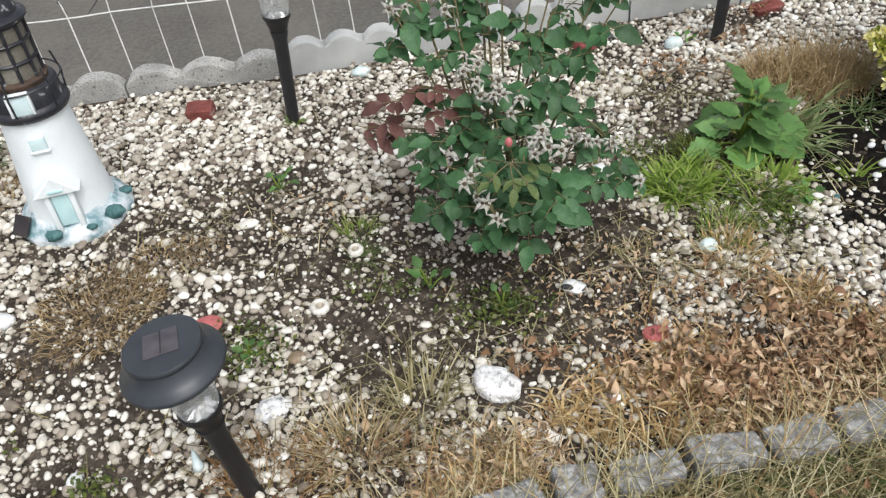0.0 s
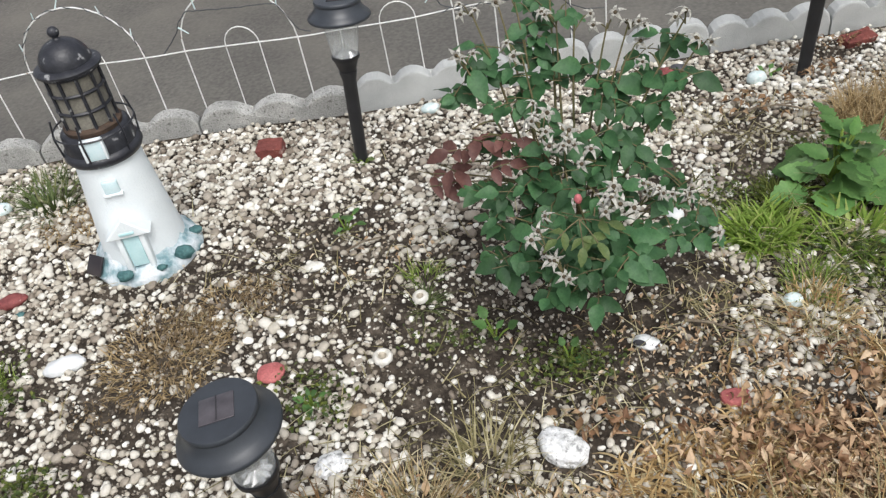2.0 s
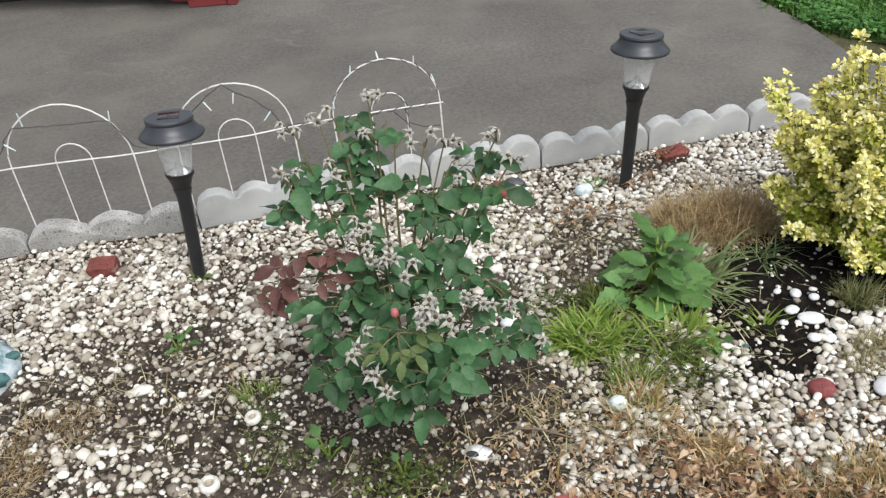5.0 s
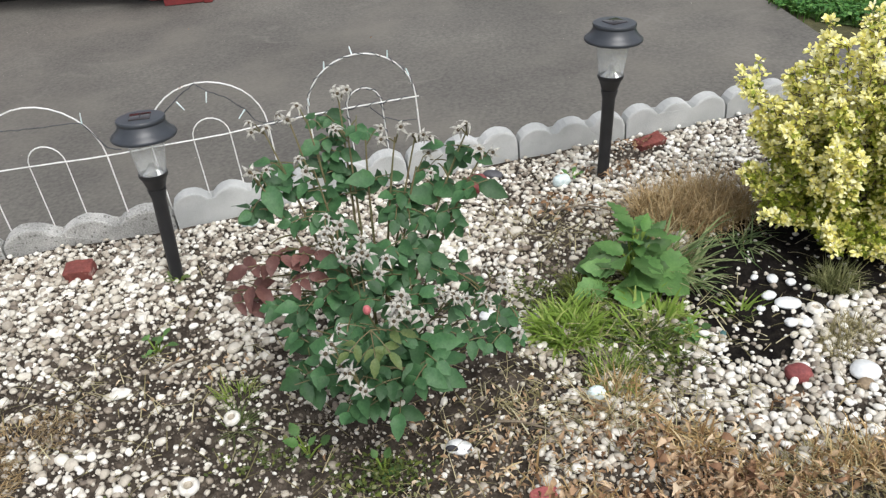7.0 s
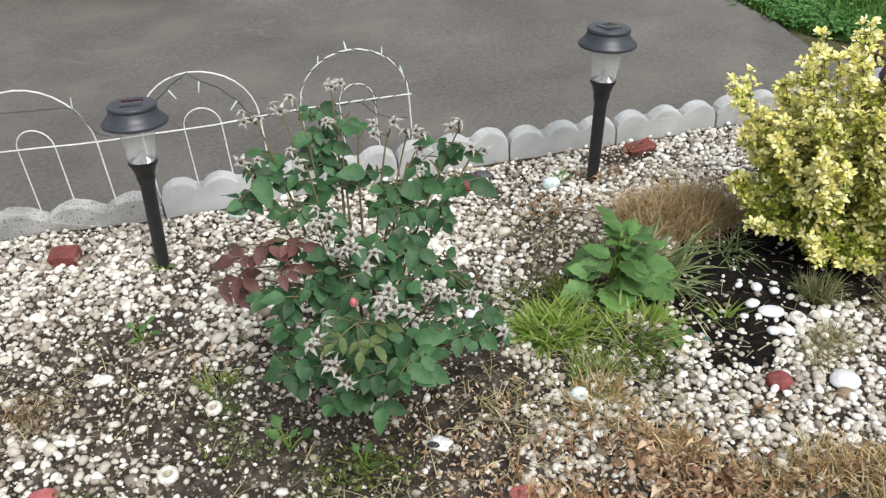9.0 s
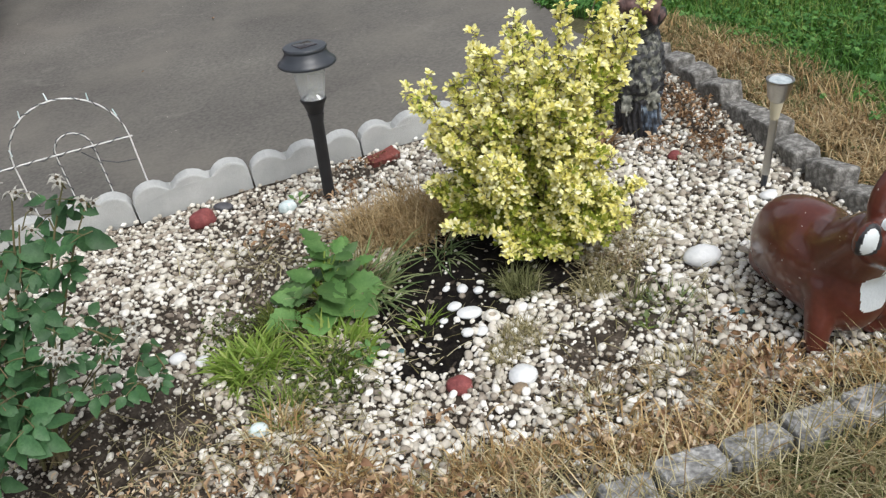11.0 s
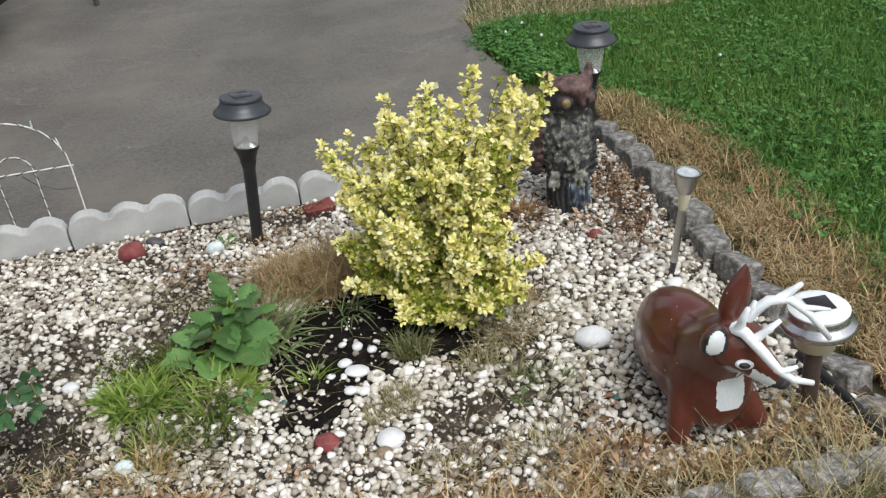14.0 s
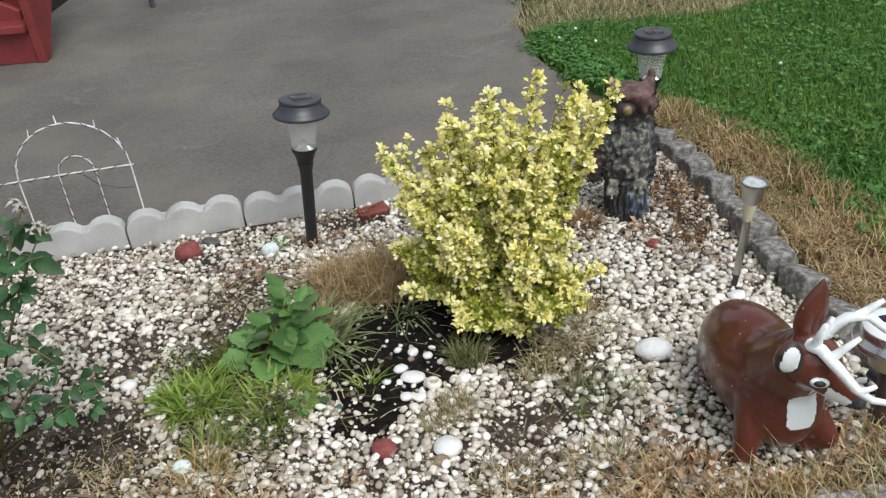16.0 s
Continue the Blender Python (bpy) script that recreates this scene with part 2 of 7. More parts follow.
M["white_stone"] = material("white_stone", [(0.3, (0.60, 0.62, 0.63)), (0.7, (0.79, 0.80, 0.80))], 0.6, 18, 0.3, 160, mixer=0.2)
M["quartz"] = material("quartz_rock", [(0.34, (0.30, 0.30, 0.30)), (0.43, (0.66, 0.66, 0.65)), (0.56, (0.86, 0.86, 0.86))], 0.6, 75, 1.0, 220, mixer=0.7, stain=(110, 0.63, 0.05, (0.26, 0.26, 0.25)))
M["shell"] = material("shell", [(0.3, (0.58, 0.55, 0.48)), (0.7, (0.84, 0.82, 0.77))], 0.45, 60, 0.4, 200, mixer=0.3)
M["blue_shell"] = material("blue_shell", [(0.3, (0.50, 0.62, 0.62)), (0.7, (0.75, 0.82, 0.82))], 0.35, 60, 0.2, 200)
# near-black colour for the shade in the oyster shell's hollow
M["hollow_shade"] = material("hollow_shade", [(0.3, (0.02, 0.02, 0.025)), (0.7, (0.05, 0.05, 0.055))], 0.8, 40, 0.3)
M["shell_in"] = material("shell_inside", [(0.3, (0.30, 0.26, 0.20)), (0.7, (0.52, 0.47, 0.38))], 0.6, 60, 0.4, 200)
M["oyster"] = material("oyster_shell", [(0.3, (0.58, 0.60, 0.60)), (0.7, (0.84, 0.84, 0.83))], 0.5, 40, 0.6, 150, stain=(70, 0.6, 0.06, (0.13, 0.13, 0.14)), mixer=0.3)
M["tan_rock"] = material("tan_rock", [(0.3, (0.18, 0.13, 0.08)), (0.7, (0.32, 0.25, 0.17))], 0.8, 30, 0.6, 150)
M["slate"] = material("slate", [(0.3, (0.05, 0.05, 0.06)), (0.7, (0.11, 0.11, 0.12))], 0.7, 30, 0.5, 150)
M["deer"] = material("deer_glaze", [(0.3, (0.082, 0.021, 0.014)), (0.7, (0.128, 0.034, 0.022))], 0.42, 9, 0.03, 120, mixer=0.2, stain=(75, 0.705, 0.02, (0.5, 0.42, 0.38)))
M["deer"].node_tree.nodes["Principled BSDF"].inputs["Specular IOR Level"].default_value = 0.2
M["deer"].node_tree.nodes["Principled BSDF"].inputs["Coat Weight"].default_value = 0.85
M["deer"].node_tree.nodes["Principled BSDF"].inputs["Coat Roughness"].default_value = 0.09
M["owl_rust"] = material("owl_rust", [(0.35, (0.045, 0.026, 0.024)), (0.65, (0.165, 0.095, 0.085))], 0.65, 48, 0.6, 90)
M["owl_grey"] = material("owl_grey", [(0.38, (0.025, 0.028, 0.027)), (0.50, (0.075, 0.08, 0.07)), (0.64, (0.20, 0.20, 0.17))], 0.7, 48, 0.9, 100, mixer=0.4)
M["owl_black"] = material("owl_black", [(0.35, (0.012, 0.012, 0.015)), (0.65, (0.05, 0.05, 0.055))], 0.55, 30, 0.5, 100)
M["owl_pale"] = material("owl_pale", [(0.38, (0.09, 0.095, 0.08)), (0.62, (0.27, 0.27, 0.23))], 0.75, 60, 0.6, 110)
M["stump"] = material("stump_paint", [(0.40, (0.025, 0.03, 0.04)), (0.55, (0.12, 0.16, 0.22)), (0.66, (0.34, 0.42, 0.50))], 0.6, 36, 0.7, 90)
M["amber"] = material("amber_eye", [(0.3, (0.15, 0.115, 0.05)), (0.7, (0.24, 0.19, 0.09))], 0.3, 60, 0.0)
M["red_wood"] = material("red_wood", [(0.3, (0.15, 0.018, 0.02)), (0.7, (0.22, 0.034, 0.034))], 0.6, 7, 0.3, 120, mixer=0.25)
# near-black colour that paints the deep shade below the porch deck
M["deck_shade_black"] = material("deck_shade_black", [(0.3, (0.005, 0.005, 0.004)), (0.7, (0.013, 0.012, 0.010))], 0.9, 6, 0.3)
M["cane"] = material("cane", [(0.3, (0.08, 0.09, 0.03)), (0.7, (0.16, 0.12, 0.06))], 0.7, 30, 0.3)
M["twig"] = material("twig", [(0.3, (0.10, 0.075, 0.05)), (0.7, (0.22, 0.18, 0.13))], 0.9, 30, 0.4)
M["rose_leaf"] = random_per_object(leaf_material("rose_leaf", [(0.3, (0.033, 0.096, 0.038)), (0.7, (0.07, 0.155, 0.06))], 0.5, 0.25, False, 25), 0.6, 1.4)
M["rose_red"] = random_per_object(leaf_material("rose_red_leaf", [(0.3, (0.13, 0.055, 0.050)), (0.7, (0.21, 0.105, 0.085))], 0.5, 0.25, False, 25), 0.7, 1.3)
M["rose_lime"] = leaf_material("rose_lime_leaf", [(0.3, (0.09, 0.15, 0.045)), (0.7, (0.16, 0.19, 0.07))], 0.5, 0.3, False, 25)
M["calyx"] = material("spent_bloom", [(0.3, (0.25, 0.24, 0.21)), (0.7, (0.48, 0.47, 0.42))], 0.8, 60, 0.2)
M["hip"] = material("bloom_heart", [(0.3, (0.05, 0.035, 0.02)), (0.7, (0.12, 0.09, 0.05))], 0.8, 60, 0.3)
M["bud"] = material("rose_bud", [(0.3, (0.42, 0.09, 0.11)), (0.7, (0.55, 0.18, 0.18))], 0.5, 30, 0.0)
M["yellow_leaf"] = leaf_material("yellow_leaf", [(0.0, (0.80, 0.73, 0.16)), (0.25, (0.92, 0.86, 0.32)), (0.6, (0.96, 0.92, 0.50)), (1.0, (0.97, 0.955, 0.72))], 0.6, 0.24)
# darker green copy of the leaf, painting the shade in the shrub's gaps
M["yellow_shaded"] = leaf_material("shaded_inner_leaf", [(0.0, (0.14, 0.20, 0.02)), (0.5, (0.32, 0.38, 0.05)), (1.0, (0.60, 0.60, 0.13))], 0.5, 0.38)
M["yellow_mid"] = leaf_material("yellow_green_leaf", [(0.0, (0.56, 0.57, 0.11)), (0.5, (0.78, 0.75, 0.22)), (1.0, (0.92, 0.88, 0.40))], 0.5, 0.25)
M["weed_leaf"] = random_per_object(leaf_material("weed_leaf", [(0.3, (0.065, 0.16, 0.042)), (0.7, (0.14, 0.265, 0.078))], 0.5, 0.28, False), 0.55, 1.4)
M["grass"] = leaf_material("grass_blade", [(0.0, (0.042, 0.12, 0.018)), (0.5, (0.076, 0.205, 0.028)), (0.85, (0.13, 0.275, 0.045)), (1.0, (0.25, 0.31, 0.08))], 0.55, 0.3)
M["clover"] = leaf_material("clover_leaf", [(0.0, (0.04, 0.13, 0.025)), (0.6, (0.08, 0.22, 0.045)), (1.0, (0.17, 0.33, 0.09))], 0.55, 0.25)
M["fresh"] = leaf_material("fresh_grass", [(0.0, (0.11, 0.18, 0.03)), (0.6, (0.23, 0.33, 0.06)), (1.0, (0.40, 0.43, 0.15))], 0.5, 0.35)
M["lush"] = leaf_material("lush_grass", [(0.0, (0.14, 0.235, 0.035)), (0.6, (0.27, 0.395, 0.07)), (1.0, (0.43, 0.49, 0.16))], 0.5, 0.42)
M["dull"] = leaf_material("dull_green", [(0.0, (0.05, 0.08, 0.02)), (0.6, (0.11, 0.15, 0.045)), (1.0, (0.22, 0.22, 0.10))], 0.6, 0.25)
M["sage"] = leaf_material("sage_blade", [(0.0, (0.10, 0.17, 0.06)), (0.6, (0.20, 0.28, 0.11)), (1.0, (0.36, 0.40, 0.20))], 0.55, 0.3)
M["straw"] = leaf_material("straw", [(0.0, (0.18, 0.12, 0.055)), (0.4, (0.37, 0.275, 0.145)), (0.75, (0.56, 0.455, 0.265)), (1.0, (0.72, 0.64, 0.45))], 0.75, 0.2)
M["rusty_straw"] = leaf_material("rusty_straw", [(0.0, (0.13, 0.065, 0.025)), (0.5, (0.27, 0.155, 0.065)), (1.0, (0.45, 0.30, 0.14))], 0.75, 0.2)
M["tan_straw"] = leaf_material("tan_straw", [(0.0, (0.24, 0.16, 0.075)), (0.5, (0.40, 0.29, 0.145)), (1.0, (0.58, 0.46, 0.27))], 0.8, 0.2)
M["litter"] = leaf_material("litter", [(0.0, (0.19, 0.115, 0.065)), (0.4, (0.43, 0.29, 0.17)), (0.75, (0.61, 0.46, 0.30)), (1.0, (0.70, 0.60, 0.46))], 0.8, 0.12)
M["olive_straw"] = leaf_material("olive_straw", [(0.0, (0.12, 0.11, 0.045)), (0.5, (0.30, 0.26, 0.13)), (0.8, (0.48, 0.43, 0.26)), (1.0, (0.62, 0.57, 0.39))], 0.75, 0.2)
M["gold_straw"] = leaf_material("gold_straw", [(0.0, (0.15, 0.085, 0.035)), (0.35, (0.34, 0.22, 0.09)), (0.75, (0.53, 0.385, 0.19)), (1.0, (0.70, 0.59, 0.37))], 0.7, 0.12)
M["dead_leaf"] = leaf_material("dead_leaf", [(0.0, (0.13, 0.07, 0.035)), (0.5, (0.30, 0.18, 0.095)), (1.0, (0.52, 0.38, 0.24))], 0.75, 0.2)
M["verge_green"] = leaf_material("verge_green", [(0.0, (0.08, 0.09, 0.03)), (0.5, (0.20, 0.215, 0.085)), (1.0, (0.38, 0.38, 0.19))], 0.65, 0.25)
M["fuzz"] = leaf_material("dead_weed", [(0.0, (0.12, 0.08, 0.045)), (0.5, (0.27, 0.195, 0.11)), (1.0, (0.45, 0.36, 0.23))], 0.85, 0.15)
M["withered"] = leaf_material("withered_leaf", [(0.0, (0.15, 0.075, 0.043)), (0.35, (0.35, 0.205, 0.115)), (0.7, (0.56, 0.39, 0.245)), (1.0, (0.70, 0.57, 0.41))], 0.7, 0.18)
M["moss"] = leaf_material("moss", [(0.0, (0.05, 0.07, 0.012)), (0.6, (0.11, 0.14, 0.025)), (1.0, (0.18, 0.20, 0.05))], 0.8, 0.2)


# ---- mesh helpers ----
def part(name, bm, mat, parent=None, label="", smooth=True):
    me = bpy.data.meshes.new(name)
    bm.to_mesh(me)
    bm.free()
    return part_mesh(name, me, mat, parent, label, smooth)


def part_mesh(name, me, mat, parent=None, label="", smooth=True):
    if mat and not me.materials:
        me.materials.append(mat)
    if smooth:
        me.polygons.foreach_set("use_smooth", [True] * len(me.polygons))
        if len(me.polygons) < 3000:
            me.set_sharp_from_angle(angle=radians(50))
    ob = new(name, me)
    ob.parent = parent
    if label:
        tagged(ob, label)
    return ob


def thing(name, m, label, category, group="", kind=""):
    ob = new(name)
    ob.empty_display_size = 0.05
    ob.matrix_world = m
    return tagged(ob, label, category, group, kind)


def pydata(name, verts, faces):
    me = bpy.data.meshes.new(name)
    me.from_pydata([tuple(v) for v in verts], [], [tuple(f) for f in faces])
    me.update()
    return me


def lathe(profile, seg=24, ribs=0, depth=0.0):
    bm = bmesh.new()
    rings = []
    for r, z in profile:
        if r < 1e-5:
            rings.append([bm.verts.new((0, 0, z))])
        else:
            rings.append([bm.verts.new(((r - (depth if ribs and (i % 2) else 0)) * math.cos(2 * math.pi * i / seg), (r - (depth if ribs and (i % 2) else 0)) * math.sin(2 * math.pi * i / seg), z)) for i in range(seg)])
    for a, b in zip(rings, rings[1:]):
        if len(a) == 1 and len(b) == 1:
            continue
        for i in range(seg):
            j = (i + 1) % seg
            if len(a) == 1:
                bm.faces.new((a[0], b[i], b[j]))
            elif len(b) == 1:
                bm.faces.new((a[i], b[0], a[j]))
            else:
                bm.faces.new((a[i], b[i], b[j], a[j]))
    bmesh.ops.recalc_face_normals(bm, faces=bm.faces)
    return bm


def box(sx, sy, sz, bevel=0.004, at=(0, 0, 0), seg=2):
    bm = bmesh.new()
    bmesh.ops.create_cube(bm, size=1, matrix=Matrix.Translation(at) @ Matrix.Diagonal((sx, sy, sz, 1)))
    if bevel:
        bmesh.ops.bevel(bm, geom=bm.edges[:], offset=bevel, segments=seg, affect="EDGES", profile=0.5)
    return bm


def tube(points, radius, seg=6, close=False, taper=1.0):
    """A round bar along points."""
    bm = bmesh.new()
    add_tube(bm, points, radius, seg, close, taper)
    return bm


def add_tube(bm, points, radius, seg=6, close=False, taper=1.0):
    pts = [Vector(p) for p in points]
    n = len(pts)
    rings, up = [], Vector((0.31, 0.17, 0.93))
    for i, p in enumerate(pts):
        d = (pts[min(i + 1, n - 1)] - pts[max(i - 1, 0)]).normalized()
        u = d.cross(up)
        if u.length < 0.05:
            u = d.cross(Vector((1, 0, 0)))
        u.normalize()
        v = d.cross(u)
        r = radius * (1 + (taper - 1) * i / max(n - 1, 1))
        rings.append([bm.verts.new(p + r * (math.cos(2 * math.pi * k / seg) * u + math.sin(2 * math.pi * k / seg) * v)) for k in range(seg)])
    for a, b in zip(rings, rings[1:]):
        for k in range(seg):
            bm.faces.new((a[k], a[(k + 1) % seg], b[(k + 1) % seg], b[k]))
    for ring in (rings[0], rings[-1]):
        bm.faces.new(ring)


def ball(radii, at=(0, 0, 0), rot=(0, 0, 0), sub=3):
    bm = bmesh.new()
    m = pose(*at, *rot) @ Matrix.Diagonal((*radii, 1))
    bmesh.ops.create_icosphere(bm, subdivisions=sub, radius=1, matrix=m)
    return bm


def rough_rock(size, seed, amount=0.18, sub=3, freq=1.6, flat=0.0):
    bm = bmesh.new()
    bmesh.ops.create_icosphere(bm, subdivisions=sub, radius=1)
    off = Vector((seed * 3.7, seed * 1.3, seed * 2.1))
    for v in bm.verts:
        p = v.co.copy()
        k = 1 + amount * noise.noise(p * freq + off) + amount * 0.4 * noise.noise(p * freq * 3 + off)
        p *= k
        if flat and p.z > flat:
            p.z = flat + (p.z - flat) * 0.25
        v.co = Vector((p.x * size[0], p.y * size[1], p.z * size[2]))
    return bm


def merge(bm, other):
    me = bpy.data.meshes.new("tmp")
    other.to_mesh(me)
    other.free()
    bm.from_mesh(me)
    bpy.data.meshes.remove(me)


# ---- plan ----
BORDER = [(-3.4, 1.35), (-2.2, 1.72), (-1.75, 1.87), (-1.28, 2.03), (-0.80, 2.13), (-0.32, 2.195), (0.015, 2.265), (0.356, 2.33), (0.698, 2.402), (1.039, 2.460), (1.37, 2.515), (1.70, 2.585), (2.03, 2.67)]
FRONT = [(-3.4, 0.10), (-0.2, 0.60), (0.12, 0.695), (0.335, 0.762), (0.55, 0.823), (0.76, 0.865), (0.97, 0.925), (1.18, 0.994), (1.385, 1.007), (1.59, 1.043), (1.94, 1.087), (2.16, 1.123), (2.3, 1.14)]
RIGHT = [(2.05, 2.86), (2.10, 2.60), (2.125, 2.35), (2.14, 2.10), (2.155, 1.85), (2.18, 1.65), (2.23, 1.40), (2.27, 1.18)]
LAWN_EDGE = [(2.03, 2.95), (1.93, 3.10), (1.90, 3.45), (1.83, 3.75), (1.80, 4.30), (1.88, 4.75), (1.80, 5.3), (1.7, 7.0), (1.7, 30.0)]


def line_y(line, x):
    for (x0, y0), (x1, y1) in zip(line, line[1:]):
        if x0 <= x <= x1:
            return y0 + (y1 - y0) * (x - x0) / (x1 - x0)
    return line[0][1] if x < line[0][0] else line[-1][1]


def line_x(line, y):
    pts = sorted((b, a) for a, b in line)
    return line_y(pts, y)


def in_bed(x, y, margin=0.0):
    return line_y(FRONT, x) + margin < y < line_y(BORDER, x) - margin and x < line_x(RIGHT, y) - margin


def ground_z(x, y):
    return 0.012 * noise.noise(Vector((x * 2.2, y * 2.2, 3.1))) + 0.006 * noise.noise(Vector((x * 7, y * 7, 8.0))) - 0.004


# thin patches in the gravel: x, y, radii, share of stones left
THIN = [(0.52, 1.41, 0.11, 0.11, 0.08), (0.45, 1.47, 0.19, 0.11, 0.06), (0.38, 1.27, 0.27, 0.14, 0.15), (0.1, 1.2, 0.15, 0.2, 0.34), (0.48, 1.42, 0.2, 0.14, 0.12),
        (0.6, 1.26, 0.12, 0.07, 0.66), (0.8, 1.48, 0.18, 0.12, 0.7), (-0.13, 1.42, 0.26, 0.13, 0.5), (1.53, 1.44, 0.06, 0.035, 0.3), (0.6, 1.36, 0.06, 0.06, 0.5),
        (-0.58, 1.18, 0.15, 0.15, 0.55), (1.42, 1.39, 0.07, 0.05, 0.35), (-0.4, 0.82, 0.14, 0.06, 0.62), (-0.66, 0.9, 0.1, 0.05, 0.7)]
THIN += [(-0.42, 1.5, 0.2, 0.1, 0.5), (-0.3, 1.62, 0.22, 0.1, 0.55), (0.85, 1.72, 0.2, 0.17, 0.25), (1.58, 1.6, 0.1, 0.06, 0.5), (1.02, 2.36, 0.09, 0.05, 0.15),
        (1.08, 1.98, 0.16, 0.08, 0.3), (2.03, 2.35, 0.07, 0.25, 0.5), (0.62, 2.18, 0.05, 0.07, 0.6), (1.7, 2.22, 0.08, 0.05, 0.3), (0.75, 1.95, 0.12, 0.12, 0.55),
        (0.43, 1.8, 0.14, 0.12, 0.62), (1.62, 1.85, 0.1, 0.08, 0.35)]


# outline of the black potting soil round the shrub
DARK = [(0.99, 1.75), (1.06, 1.86), (1.15, 1.93), (1.29, 1.94), (1.38, 1.86), (1.47, 1.76), (1.54, 1.67), (1.53, 1.585), (1.39, 1.60), (1.28, 1.595), (1.20, 1.54), (1.18, 1.45), (1.11, 1.405), (1.02, 1.43), (1.03, 1.53), (1.00, 1.60)]


def dark_depth(x, y):
    """Metres inside the ragged edge of the potting soil; negative outside it."""
    if not (0.9 < x < 1.7 and 1.3 < y < 2.0):
        return -1.0
    inside, best = False, 9.0
    for (x0, y0), (x1, y1) in zip(DARK, DARK[1:] + DARK[:1]):
        if (y0 > y) != (y1 > y) and x < x0 + (x1 - x0) * (y - y0) / (y1 - y0):
            inside = not inside
        dx, dy = x1 - x0, y1 - y0
        u = min(1.0, max(0.0, ((x - x0) * dx + (y - y0) * dy) / (dx * dx + dy * dy)))
        best = min(best, math.hypot(x - x0 - u * dx, y - y0 - u * dy))
    return (best if inside else -best) + 0.014 + 0.030 * noise.noise(Vector((x * 11, y * 11, 2.0))) + 0.014 * noise.noise(Vector((x * 34, y * 34, 6.0)))


def cover(x, y):
    """The share of gravel at a place."""
    k = 1.0
    d = dark_depth(x, y)
    if d > 0:
        k = max(0.19 if y < 1.64 else 0.07, 1 - d / 0.032)
        if math.hypot((x - 1.21) / 0.07, (y - 1.56) / 0.09) < 1:
            k *= 0.4
    for cx, cy, rx, ry, left in THIN:
        d = math.hypot((x - cx) / rx, (y - cy) / ry) + 0.35 * noise.noise(Vector((x * 9, y * 9, cx * 5)))
        k = min(k, left + (1 - left) * min(1.0, max(0.0, (d - 0.75) / 0.5)))
    k *= 0.98 + 0.4 * noise.noise(Vector((x * 3.1, y * 3.1, 7.0)))
    for cx, cy, rx, ry, least in ((0.74, 1.27, 0.15, 0.11, 0.9), (0.62, 1.17, 0.11, 0.06, 0.75), (0.86, 1.35, 0.15, 0.12, 0.95), (0.58, 1.30, 0.07, 0.06, 0.6)):
        d = math.hypot((x - cx) / rx, (y - cy) / ry) + 0.4 * noise.noise(Vector((x * 8, y * 8, cx * 7)))
        if d < 1:
            k = max(k, least)
    if y < 1.75 - 0.1 * x and x < 0.60:
        k *= 0.82 + 0.5 * min(0.0, noise.noise(Vector((x * 5.5, y * 5.5, 21.0))))
    k = min(k, 1.0)
    strip = y - line_y(FRONT, x)
    near = 0.07 + 0.09 * min(1, max(0, (x - 0.2) / 0.5)) + 0.08 * noise.noise(Vector((x * 4, y * 4, 2)))
    if x > 1.7:
        near = 0.12
    if strip < near:
        k = min(k, 0.45)
    return k

# ---- the ground, drive and bed ----
ground = part("ground", (lambda b: (bmesh.ops.create_grid(b, x_segments=2, y_segments=2, size=250, matrix=Matrix.Translation((0, 0, -0.03))), b)[1])(bmesh.new()), M["lawn_soil"])
tagged(ground, "brown soil of the lawn, reaching to the horizon", "ground", kind="structure")


def build_drive():
    bm = bmesh.new()
    outline = [(x, y + 0.045) for x, y in BORDER] + LAWN_EDGE + [(-30, 30), (-30, 1.0)]
    top = [bm.verts.new((x, y, -0.004)) for x, y in outline]
    low = [bm.verts.new((x, y, -0.06)) for x, y in outline]
    bm.faces.new(top)
    n = len(top)
    for i in range(n):
        bm.faces.new((top[i], low[i], low[(i + 1) % n], top[(i + 1) % n]))
    bmesh.ops.triangulate(bm, faces=bm.faces[:])
    bmesh.ops.recalc_face_normals(bm, faces=bm.faces)
    ob = part("driveway", bm, M["drive"], smooth=False)
    tagged(ob, "worn grey-brown asphalt driveway behind the flower bed", "driveway", kind="structure")


build_drive()


def build_bed():
    step = 0.03
    xs, ys = np.arange(-3.2, 2.36, step), np.arange(0.1, 3.0, step)
    idx, verts, faces = {}, [], []
    for i, x in enumerate(xs):
        for j, y in enumerate(ys):
            if in_bed(x, y, -0.07):
                idx[i, j] = len(verts)
                verts.append((x, y, ground_z(x, y)))
    for i, j in idx:
        q = [(i, j), (i + 1, j), (i + 1, j + 1), (i, j + 1)]
        if all(k in idx for k in q):
            faces.append([idx[k] for k in q])
    ob = part_mesh("flower_bed_soil", pydata("flower_bed_soil", verts, faces), M["soil"])
    tagged(ob, "dark brown soil of the flower bed under the gravel", "soil", kind="structure")


build_bed()


